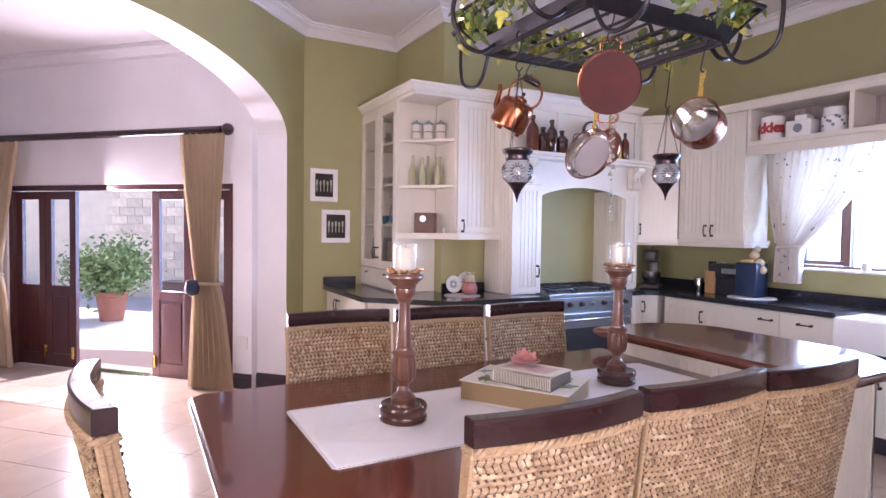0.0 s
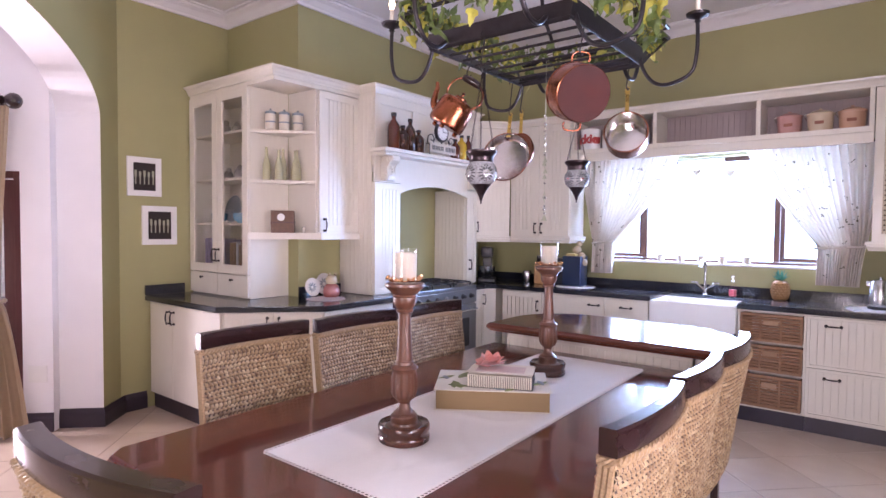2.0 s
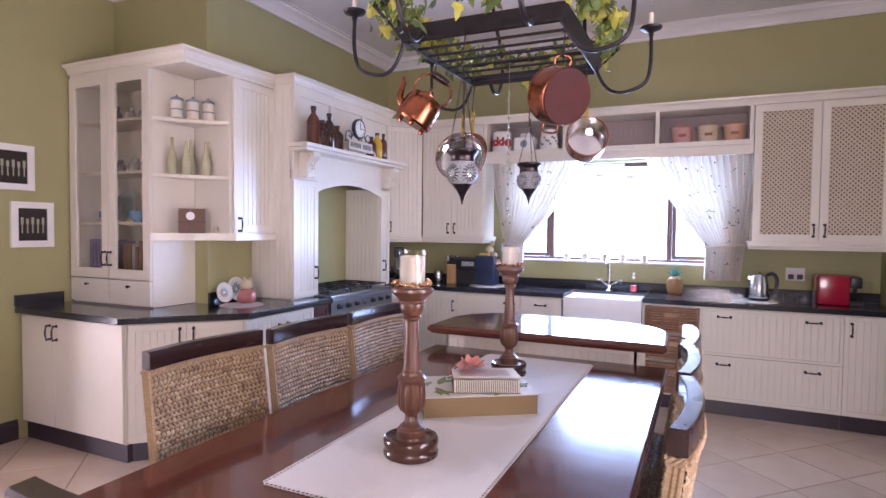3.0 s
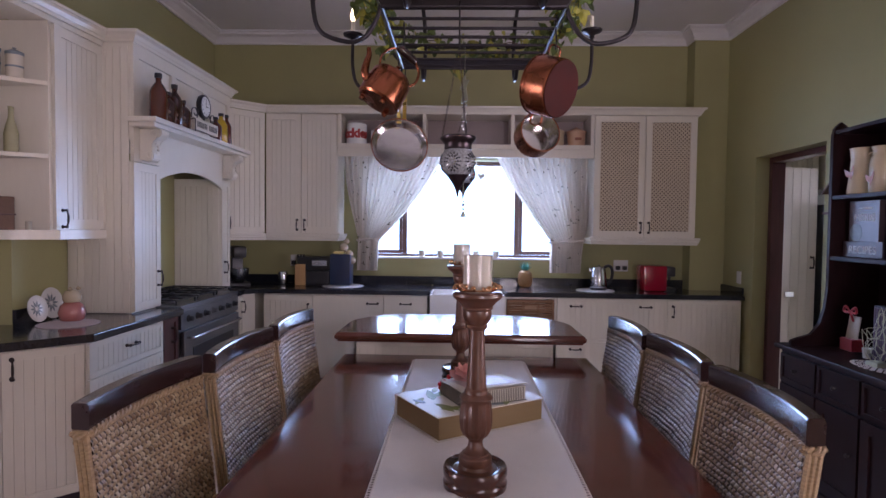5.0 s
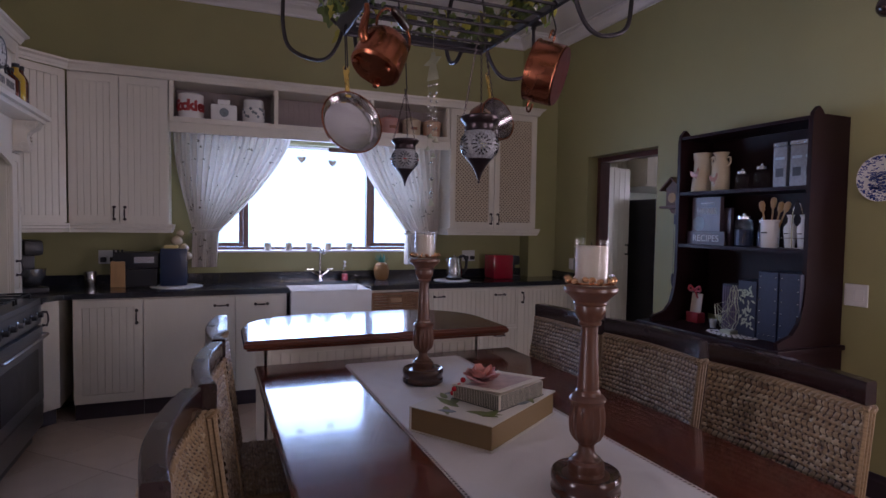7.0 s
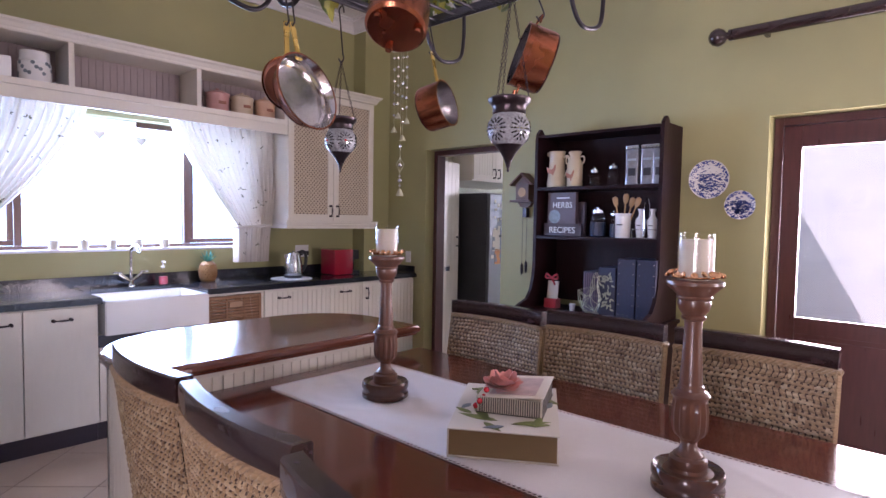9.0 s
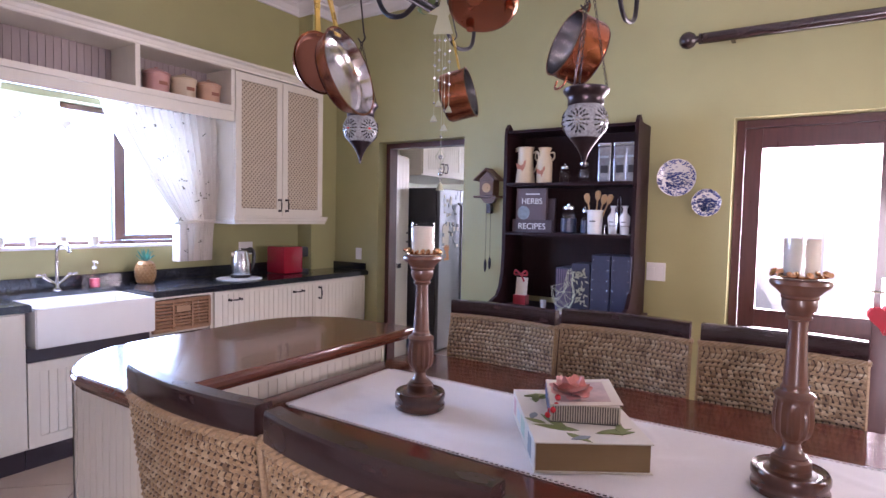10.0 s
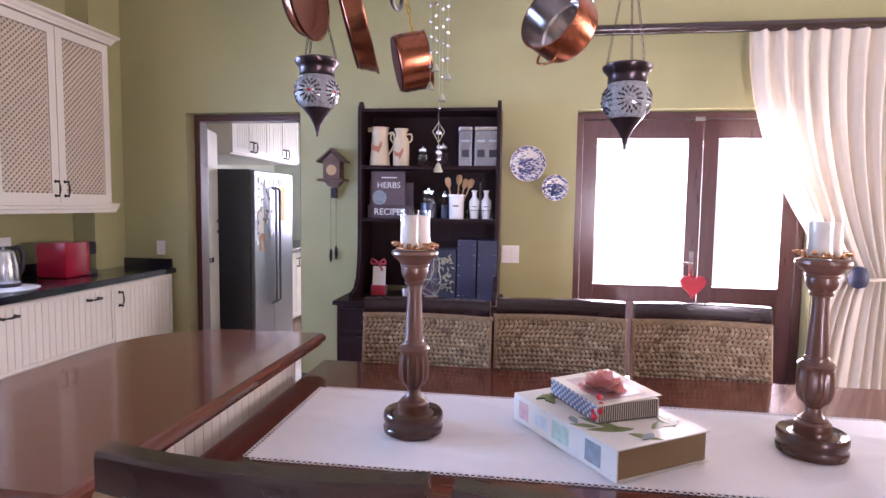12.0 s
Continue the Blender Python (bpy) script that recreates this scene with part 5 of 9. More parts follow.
BULB = glow("warm_candle_bulb", (1.0, 0.72, 0.38), 14.0)
WAXTUBE = mat("ivory_candle_tube", (0.75, 0.70, 0.60), 0.5, vary=0.04)
for x, s in ((1.46, 1), (2.24, 1), (2.17, -1), (1.47, -1)):
    ye, yl, yc = (RY1, 2.31, 2.44) if s > 0 else (RY0, 1.39, 1.27)
    arm = part("candle_arm", tube(smooth_path([(x, ye, RZ + 0.05), (x, ye + s * 0.02, RZ - 0.03), (x, (ye + yl) / 2, 2.165), (x, yl, 2.145), (x, (yl + yc) / 2 + s * 0.035, 2.18), (x, yc, 2.27), (x, yc, 2.405)]), 0.0085, 10), IRON, rack, smooth=0.9)
    part("drip_cup", lathe([(0.008, 2.395), (0.014, 2.40), (0.010, 2.408), (0.02, 2.415), (0.045, 2.425), (0.05, 2.435), (0.046, 2.437), (0.014, 2.43), (0.014, 2.445)], 20), IRON, arm, at=pose(x, yc, 0), smooth=0.7)
    part("candle_tube", lathe([(0.010, 2.431), (0.010, 2.50)], 12), WAXTUBE, arm, at=pose(x, yc, 0))
    lit = (x < 1.465) or x == 2.24
    part("bulb", lathe([(0.007, 2.50), (0.013, 2.515), (0.014, 2.525), (0.008, 2.55), (0.002, 2.575)], 12), BULB if lit else CLEAR, arm, "lit warm flame bulb" if lit else "unlit clear flame bulb", at=pose(x, yc, 0), smooth=1.2)
for x, y, sx in ((UX0, 1.62, -1), (UX0, 2.09, -1), (UX1, 1.62, 1), (UX1, 2.09, 1)):
    part("scroll", tube(smooth_path([(x - sx * 0.10, y, RZ + 0.02), (x - sx * 0.02, y, RZ - 0.03), (x + sx * 0.07, y, RZ + 0.0), (x + sx * 0.12, y, RZ + 0.12), (x + sx * 0.07, y, RZ + 0.26), (x - sx * 0.05, y, RZ + 0.42), (x - sx * 0.25, (y + 1.856) / 2, RZ + 0.62), (1.83, 1.856, RZ + 0.74)]), 0.010, 10), IRON, rack, smooth=0.9)
part("hanging_rod", tube([(1.83, 1.856, RZ + 0.70), (1.83, 1.856, TOP - 0.03)], 0.012, 10), IRON, rack)
part("ceiling_rose", lathe([(0.02, TOP - 0.07), (0.05, TOP - 0.03), (0.065, TOP - 0.012), (0.065, TOP - 0.001)], 24), IRON, rack, at=pose(1.83, 1.856, 0))

# ivy on the rack
LEAF_G = mat("ivy_leaf_green", (0.11, 0.16, 0.035), 0.42, vary=0.5, noise_scale=30, per_object=0.35)
LEAF_Y = mat("ivy_leaf_yellow", (0.42, 0.40, 0.06), 0.45, vary=0.35, noise_scale=30, per_object=0.3)


def ivy_leaf(s, curl):
    bm = bmesh.new()
    out = [(0, -0.35), (0.42, -0.30), (0.50, 0.05), (0.28, 0.22), (0.22, 0.62), (0, 1.0), (-0.22, 0.62), (-0.28, 0.22), (-0.50, 0.05), (-0.42, -0.30)]
    c = bm.verts.new((0, 0.1 * s, 0.06 * s))
    vs = [bm.verts.new((x * s, y * s, -curl * s * (x * x + max(0, y) ** 2 * 0.6))) for x, y in out]
    for i in range(len(vs)):
        bm.faces.new((c, vs[i], vs[(i + 1) % len(vs)]))
    return bm


leaves = [mesh_of(ivy_leaf(s, c), "leaf") for s, c in ((0.044, 0.5), (0.054, 0.35), (0.036, 0.8), (0.062, 0.6))]
yleaves = [m_.copy() for m_ in leaves]
for m_ in leaves:
    m_.materials.append(LEAF_G)
for m_ in yleaves:
    m_.materials.append(LEAF_Y)
ivy = thing("ivy_garland", pose(0, 0, 0), "green and yellow artificial ivy wound along the pot rack", "plant")
rnd = random.Random(11)
path = [(UX0, UY0 + 0.05, UZ + 0.03), (UX0 + 0.35, UY0, UZ + 0.04), (UX1 - 0.25, UY0, UZ + 0.03), (UX1, UY0 + 0.1, UZ), (UX1, UY1 - 0.1, UZ + 0.02), (UX1 - 0.3, UY1, UZ + 0.03), (UX0 + 0.3, UY1, UZ + 0.04), (UX0, UY1 - 0.05, UZ + 0.0), (UX0, UY0 + 0.06, UZ + 0.03)]
vine = []
for a, b in zip(path, path[1:]):
    for i in range(14):
        u = i / 14
        p = Vector(a).lerp(Vector(b), u)
        vine.append(p + Vector((rnd.uniform(-0.012, 0.012), rnd.uniform(-0.012, 0.012), 0.02 * math.sin(u * 9) + rnd.uniform(-0.01, 0.01))))
part("stem", tube(vine, 0.0025, 5), mat("ivy_stem", (0.10, 0.07, 0.03)), ivy)
for i in range(290):
    p = vine[rnd.randrange(len(vine))]
    corner = 1.0 if rnd.random() < 0.75 else 2.0
    q = p + Vector((rnd.gauss(0, 0.028), rnd.gauss(0, 0.028), rnd.uniform(-0.085, 0.05) * corner))
    k = rnd.randrange(4)
    part("leaf", (yleaves if rnd.random() < 0.38 else leaves)[k], LEAF_G, ivy, at=Matrix.Translation(q) @ Euler((rnd.uniform(-2.6, -0.6), rnd.uniform(-0.8, 0.8), rnd.uniform(0, 6.28))).to_matrix().to_4x4())

bm = bmesh.new()
for i in range(520):
    p = vine[rnd.randrange(len(vine))]
    q = p + Vector((rnd.gauss(0, 0.03), rnd.gauss(0, 0.03), rnd.uniform(-0.07, 0.05)))
    m_ = Matrix.Translation(q) @ Euler((rnd.uniform(-2.6, -0.6), rnd.uniform(-0.8, 0.8), rnd.uniform(0, 6.28))).to_matrix().to_4x4()
    small_ = ivy_leaf(rnd.uniform(0.024, 0.04), rnd.uniform(0.3, 0.8))
    vs = [bm.verts.new(m_ @ v.co) for v in small_.verts]
    small_.verts.index_update()
    for f in small_.faces:
        bm.faces.new([vs[v.index] for v in f.verts]).material_index = i % 3 == 0
    small_.free()
small_leaves = tagged(part("small_leaves", bm, LEAF_G, ivy, "small green and yellow leaves"), kind="stuff")
small_leaves.data.materials.append(LEAF_Y)

# ---- things that hang from the rack ----


def s_hook(x, y, z_top, z_low, turn=0.0, r=0.016):
    m = pose(x, y, 0, 0, 0, turn)
    pts = [m @ Vector(p) for p in ((-r, 0, z_top - r), (-r * 0.7, 0, z_top + r * 0.4), (0, 0, z_top + r * 0.8), (r, 0, z_top), (r * 0.6, 0, z_top - r * 2), (0, 0, (z_top + z_low) / 2), (-r * 0.6, 0, z_low + r * 2), (-r, 0, z_low + r * 0.6), (0, 0, z_low - r * 0.3), (r, 0, z_low + r * 0.8))]
    return tube(smooth_path(pts, 4), 0.003, 7)


def axis_pose(centre, axis, roll=0.0):
    """Local z along axis."""
    q = Vector(axis).normalized().to_track_quat("Z", "Y").to_matrix().to_4x4()
    return Matrix.Translation(centre) @ q @ pose(0, 0, 0, 0, 0, roll)


COPPER_DARK = mat("dark_red_copper_base", (0.055, 0.008, 0.006), 0.55, spec=0.2, metal=0.0, vary=0.5, noise_scale=9, bump=0.1)


COPPER_BROWN = mat("dull_brown_copper", (0.26, 0.10, 0.06), 0.45, metal=0.6, vary=0.2, noise_scale=10)


def pan_shell(r, h, wall=0.003, flare=0.0, rim=0.003):
    """Open pan: outer copper shell and tin lining, opening to +z, centre of the side at z = 0."""
    out = lathe([(0.001, -h / 2), (r - 0.008, -h / 2), (r - 0.002, -h / 2 + 0.004), (r, -h / 2 + 0.012), (r + flare, h / 2), (r + flare + rim, h / 2 + 0.001), (r + flare + rim, h / 2 + 0.004), (r + flare - wall, h / 2 + 0.004)], 40)
    bmesh.ops.delete(out, geom=[f for f in out.faces if len(f.verts) > 4 and f.calc_center_median().z > 0], context="FACES")
    inn = lathe([(0.001, -h / 2 + wall), (r - 0.012, -h / 2 + wall), (r - 0.005, -h / 2 + wall + 0.006), (r - wall, -h / 2 + 0.018), (r + flare - wall, h / 2 + 0.003)], 40)
    bmesh.ops.delete(inn, geom=[f for f in inn.faces if len(f.verts) > 4 and f.calc_center_median().z > 0], context="FACES")
    return out, inn


def hang_pan(name, centre, axis, r, h, label, category, handle, flare=0.0, hook=True, lin=PEWTER, roll=0.0, base=True):
    t = thing(name, axis_pose(centre, axis, roll), label, category, "pots on the rack")
    o, i = pan_shell(r, h, flare=flare)
    body = part("body", o, COPPER, t, "worn copper body", smooth=0.6)
    part("lining", i, lin, body, "bright tin lining", smooth=0.6)
    if base:
        part("base", lathe([(r - 0.006, -h / 2 - 0.003), (r - 0.005, -h / 2 - 0.0004)], 36), COPPER_DARK, body, "darkened red copper underside")
    inv = t.matrix_basis.inverted()
    up_l = inv.to_3x3() @ Vector((0, 0, 1))
    flat = Vector((up_l.x, up_l.y, 0)).normalized()
    side = Vector((-flat.y, flat.x, 0))
    if handle == "long":
        p0, p1 = flat * (r - 0.002), flat * (r + 0.115)
        top = p1
        bm = bmesh.new()
        rings = []
        for k in range(7):
            u = k / 6
            c, wd, th_ = p0.lerp(p1, u) + Vector((0, 0, h * 0.25)), 0.011 - 0.003 * math.sin(math.pi * u), 0.0035
            rings.append([bm.verts.new(c + side * sx * wd + Vector((0, 0, sz * th_))) for sx, sz in ((-1, -1), (1, -1), (1, 1), (-1, 1))])
        for a, b in zip(rings, rings[1:]):
            for k in range(4):
                bm.faces.new((a[k], a[(k + 1) % 4], b[(k + 1) % 4], b[k]))
        bm.faces.new(rings[0])
        bm.faces.new(rings[-1])
        tube([p1 + Vector((0, 0, h * 0.25)) + flat * 0.010 * (1 + math.cos(a)) + side * 0.009 * math.sin(a) for a in [k * math.pi / 5 for k in range(10)]], 0.0025, 6, bm, closed=True)
        part("handle", bm, BRASS, t, "yellow brass handle", smooth=0.6)
        top_w = t.matrix_basis @ (p1 + flat * 0.014 + Vector((0, 0, h * 0.25)))
    else:
        for s in (1, -1):
            c = flat * (r + 0.004) * s + Vector((0, 0, h * 0.22))
            part("handle", tube(smooth_path([c + side * -0.035, c + side * -0.036 + flat * s * 0.022, c + side * -0.02 + flat * s * 0.034, c + side * 0.02 + flat * s * 0.034, c + side * 0.036 + flat * s * 0.022, c + side * 0.035], 4), 0.0042, 7), COPPER, t, "copper loop handle", smooth=1.0)
        top_w = t.matrix_basis @ (flat * (r + 0.034) + Vector((0, 0, h * 0.22)))
    if hook:
        hk = thing("s_hook", Matrix.Translation((top_w.x, top_w.y, 0)), "black iron hook on the pot rack", "hook", "hooks on the rack")
        part("wire", s_hook(0, 0, RZ + 0.003, top_w.z - 0.004), IRON, hk, smooth=1.0)
    return t


hang_pan("stock_pot", (1.586, 1.557, 2.018), (0.62, 0.70, 0.30), 0.112, 0.105, "worn copper pot with brass loop handles hanging from the rack", "pot", "loops")
hang_pan("saucepan", (2.076, 1.543, 1.912), (-0.93, -0.28, 0.22), 0.095, 0.10, "small copper saucepan with yellow brass handle hanging from the rack", "pan", "long")
hang_pan("frying_pan", (2.082, 2.187, 1.856), (-0.94, -0.20, 0.26), 0.118, 0.04, "copper frying pan with bright tin lining hanging from the rack", "pan", "long", flare=0.014)
hang_pan("shallow_pan", (2.205, 2.175, 1.905), (-0.98, 0.14, 0.05), 0.088, 0.022, "shallow pink copper pan hanging behind the frying pan", "pan", "long", flare=0.006, lin=COPPER_BROWN)


def kettle():
    t = thing("kettle", pose(1.605, 2.190, 2.015, 0, 0, -60) @ pose(0, 0, 0, 0, 31, 0) @ Matrix.Scale(1.05, 4), "copper kettle with dark grip and curved spout", "kettle", "pots on the rack")
    part("body", lathe([(0.001, -0.068), (0.074, -0.068), (0.082, -0.060), (0.083, -0.045), (0.080, 0.02), (0.076, 0.045), (0.066, 0.058), (0.045, 0.064), (0.03, 0.066), (0.03, 0.072), (0.024, 0.078), (0.006, 0.082), (0.006, 0.09), (0.010, 0.096), (0.002, 0.102)], 36), COPPER, t, smooth=0.5)
    part("spout", tube(smooth_path([(-0.070, 0, -0.02), (-0.095, 0, -0.005), (-0.108, 0, 0.03), (-0.115, 0, 0.06), (-0.13, 0, 0.082)]), [0.018 - 0.0105 * i / 24 for i in range(25)], 12), COPPER, t, smooth=1.0)
    part("bail", tube(smooth_path([(-0.062, 0, 0.052), (-0.075, 0, 0.09), (-0.062, 0, 0.135), (-0.03, 0, 0.158)]), 0.0045, 8), COPPER, t, smooth=1.0)
    part("bail", tube(smooth_path([(0.062, 0, 0.052), (0.085, 0, 0.09), (0.075, 0, 0.135), (0.04, 0, 0.158)]), 0.0055, 8), COPPER, t, smooth=1.0)
    part("grip", tube([(-0.04, 0, 0.158), (-0.03, 0, 0.159), (0.0, 0, 0.160), (0.03, 0, 0.159), (0.046, 0, 0.157)], [0.011, 0.016, 0.017, 0.016, 0.012], 12), DARKWOOD, t, "dark wooden grip", smooth=0.8)
    for a in (30, 150, 270):
        part("foot", lathe([(0.009, -0.084), (0.011, -0.076), (0.008, -0.067)], 10), COPPER, t, at=pose(0.06 * math.cos(radians(a)), 0.06 * math.sin(radians(a)), 0))
    top = t.matrix_basis @ Vector((-0.02, 0, 0.172))
    hk = thing("s_hook", Matrix.Translation((top.x, top.y, 0)), "black iron hook on the pot rack", "hook", "hooks on the rack")
    part("wire", s_hook(0, 0, RZ + 0.003, top.z - 0.004), IRON, hk, smooth=1.0)


kettle()
MOSAIC = mat("white_mosaic_beads", (0.27, 0.28, 0.30), 0.22, vary=0.8, noise_scale=140, bump=0.9, bump_scale=170, dist=0.003)
MOSAIC_DARK = mat("black_mosaic_glass", (0.02, 0.02, 0.03), 0.12, vary=0.3, coat=0.6)
MOSAIC_RED = mat("red_mosaic_glass", (0.5, 0.04, 0.04), 0.12, vary=0.3, coat=0.6)
MIRRORBIT = mat("silver_mosaic_glass", (0.6, 0.62, 0.66), 0.1, metal=0.8, vary=0.2)
LAMPMETAL = mat("aged_lamp_metal", (0.06, 0.045, 0.05), 0.3, metal=0.9, vary=0.3, noise_scale=60, bump=0.4)


def mosaic_lamp(x, y, z0, heart, hook_top):
    t = thing("mosaic_lamp", pose(x, y, z0), "hanging mosaic glass lantern with dark metal collar on chains", "lantern", "mosaic lanterns")
    prof = [(0.030, 0.072), (0.045, 0.082), (0.058, 0.100), (0.064, 0.122), (0.061, 0.145), (0.050, 0.165), (0.046, 0.172)]
    part("globe", lathe(prof, 36), MOSAIC, t, "white beaded mosaic globe", smooth=1.0)
    part("tip", lathe([(0.001, 0.0), (0.004, 0.003), (0.003, 0.010), (0.005, 0.014), (0.007, 0.022), (0.012, 0.036), (0.022, 0.054), (0.034, 0.070), (0.042, 0.079), (0.040, 0.083), (0.03, 0.083)], 24), LAMPMETAL, t, smooth=0.7)
    part("collar", lathe([(0.046, 0.168), (0.050, 0.172), (0.049, 0.188), (0.054, 0.196), (0.063, 0.206), (0.064, 0.214), (0.060, 0.218), (0.05, 0.206), (0.044, 0.19), (0.043, 0.172)], 32), LAMPMETAL, t, smooth=0.7)

    def on_globe(az, z):
        r = np.interp(z, [p[1] for p in prof], [p[0] for p in prof])
        return Vector((r * math.cos(az), r * math.sin(az), z)), r
    for q in range(5):
        az0 = q * 2 * math.pi / 5 + 0.3
        zc = 0.122
        p, r = on_globe(az0, zc)
        for ring, (n, rad, sz, m_) in enumerate(((1, 0, 0.006, heart), (8, 0.012, 0.0042, MIRRORBIT), (12, 0.021, 0.0048, MOSAIC_DARK), (14, 0.030, 0.0042, MOSAIC_DARK))):
            bm = bmesh.new()
            for i in range(n):
                a = 2 * math.pi * i / n
                pp, _ = on_globe(az0 + rad * math.cos(a) / 0.064, zc + rad * math.sin(a))
                out = Vector((pp.x, pp.y, (pp.z - 0.12) * 1.2)).normalized()
                m = Matrix.Translation(pp + out * 0.0004) @ out.to_track_quat("Z", "Y").to_matrix().to_4x4() @ pose(0, 0, 0, 0, 0, math.degrees(a) - 90)
                prism([(-sz * 0.6, 0), (0, -sz * 1.3), (sz * 0.6, 0), (0, sz * 1.3)], -0.001, 0.0014, bm, m)
            part("petal_ring", bm, m_, t)
    htop = hook_top - z0
    link = bmesh.new()
    tube([(0.0038 * math.cos(a), 0, 0.0062 * math.sin(a)) for a in [k * math.pi / 4 for k in range(8)]], 0.0011, 4, link, closed=True)
    bm = bmesh.new()
    for a in (90, 210, 330):
        p0 = Vector((0.058 * math.cos(radians(a)), 0.058 * math.sin(radians(a)), 0.214))
        p1 = Vector((0, 0, htop))
        n = int((p1 - p0).length / 0.0098)
        d = (p1 - p0).normalized()
        for i in range(n):
            c = p0.lerp(p1, (i + 0.5) / n)
            u = d.orthogonal().normalized()
            if i % 2:
                u = d.cross(u)
            tube([c + u * 0.0036 * math.cos(b) + d * 0.0064 * math.sin(b) for b in [j * math.pi / 3 for j in range(6)]], 0.0011, 4, bm, closed=True)
    tagged(part("chain", bm, LAMPMETAL, t, "thin dark chains"), kind="stuff")
    hk = thing("s_hook", Matrix.Translation((x, y, 0)), "black iron hook on the pot rack", "hook", "hooks on the rack")
    part("wire", s_hook(0, 0, RZ + 0.003, hook_top + 0.004), IRON, hk, smooth=1.0)


mosaic_lamp(1.428, 1.906, 1.583, MIRRORBIT, 2.12)
mosaic_lamp(2.284, 1.880, 1.622, MOSAIC_RED, 2.06)

# the string ornament with an angel
og = thing("hanging_ornament", pose(1.9295, 1.881, 0), "string of glass beads and bells under a pale metal angel", "ornament")
TIN = mat("pale_tin", (0.55, 0.56, 0.42), 0.3, metal=0.8, vary=0.15)
part("string", tube([(0, 0, 1.53), (0, 0, RZ + 0.012)], 0.0008, 4), TIN, og)
part("hanger", B((-0.054, 0.058, -0.002, 0.002, RZ + 0.0106, RZ + 0.0146)), IRON, og, "thin iron rod across two bars")
part("angel", prism([(-0.006, 0.075), (0.006, 0.075), (0.009, 0.06), (0.035, 0.045), (0.012, 0.04), (0.022, 0.0), (-0.022, 0.0), (-0.010, 0.04), (-0.030, 0.058), (-0.008, 0.062)], -0.0012, 0.0012, None, pose(0, 0, 2.035, 90, 0, 25) @ Matrix.Scale(1.5, 4)), TIN, og, "pale tin angel shape")
for dx, zt_, zb_ in ((-0.022, 2.045, 1.80), (-0.008, 2.045, 1.74), (0.010, 2.045, 1.82), (0.024, 2.045, 1.77)):
    part("strand", tube([(dx, dx * 0.4, zt_), (dx, dx * 0.4, zb_)], 0.0006, 4), TIN, og)
    bead = mesh_of(lathe([(0.001, -0.005), (0.004, -0.003), (0.005, 0), (0.004, 0.003), (0.001, 0.005)], 8), "bead", 1.5)
    for i in range(6):
        part("bead", bead, MIRRORBIT, og, "small glass bead", pose(dx, dx * 0.4, zt_ - 0.03 - i * (zt_ - zb_ - 0.03) / 6))
    part("bell", lathe([(0.002, 0), (0.006, -0.006), (0.011, -0.018), (0.012, -0.02)], 12), TIN, og, at=pose(dx, dx * 0.4, zb_))
part("diamond", tube([(0, 0, 1.66), (0.016, 0.004, 1.635), (0, 0, 1.605), (-0.016, -0.004, 1.635)], 0.0014, 5, closed=True), TIN, og)
for z, r in ((1.70, 0.005), (1.632, 0.008), (1.592, 0.005), (1.577, 0.008), (1.558, 0.005)):
    part("bead", lathe([(0.001, -r), (r * 0.8, -r * 0.6), (r, 0), (r * 0.8, r * 0.6), (0.001, r)], 10), MIRRORBIT, og, "small glass bead", at=pose(0, 0, z), smooth=1.5)
part("bell", lathe([(0.002, 1.548), (0.006, 1.543), (0.012, 1.528), (0.014, 1.522)], 14), TIN, og)

RACK_AT = Matrix.Translation((-0.078, 0.015, 0))
for ob in list(bpy.data.objects):
    if ob.parent is None and ob.name.split(".")[0] in ("pot_rack", "ivy_garland", "s_hook", "stock_pot", "saucepan", "frying_pan", "shallow_pan", "kettle", "mosaic_lamp", "hanging_ornament"):
        ob.matrix_basis = RACK_AT @ ob.matrix_basis

# ---- trim, doors, windows and curtains ----
SK = [(0, 0.001), (0.016, 0.001), (0.016, 0.10), (0.010, 0.115), (0.006, 0.14), (0, 0.14)]


def skirt(name, pts, label="dark purple brown skirting board"):
    part(name, sweep(SK, [(x, y, 0) for x, y in pts]), DARK_TRIM, None, label, kind="structure")


q0, q1, q2, q3 = diag(4.43, 3.10), diag(4.43, 2.80), diag(4.72, 2.80), None
skirt("baseboard", [(4.171 + 0.0, Y_RIGHT), (4.30, Y_RIGHT)][::-1])
skirt("baseboard", [(3.255, Y_RIGHT), (1.26, Y_RIGHT)])
skirt("baseboard", [(-0.31, Y_RIGHT), (-2.6, Y_RIGHT), (-2.6, 1.35), tuple(diag(1.36, 2.80))[:2]])
skirt("baseboard", [tuple(q0)[:2], tuple(q1)[:2], (1.385, Y_PIC), (1.555, Y_PIC)])
skirt("baseboard", [tuple(diag(4.35, 6.06))[:2], tuple(diag(4.35, 7.98))[:2]][::-1])
skirt("baseboard", [tuple(diag(4.35, 3.29))[:2], tuple(diag(4.35, 3.10))[:2]])


def frame_bm(x0, x1, z1, d, w, y0=0.0, z0=0.0, sill=False):
    bx = [(x0, x0 + w, y0, y0 + d, z0, z1), (x1 - w, x1, y0, y0 + d, z0, z1), (x0 + w, x1 - w, y0 + 0.001, y0 + d, z1 - w, z1)]
    if sill:
        bx.append((x0 + w, x1 - w, y0 + 0.001, y0 + d, z0, z0 + w))
    return B(*bx, bev=0.003)


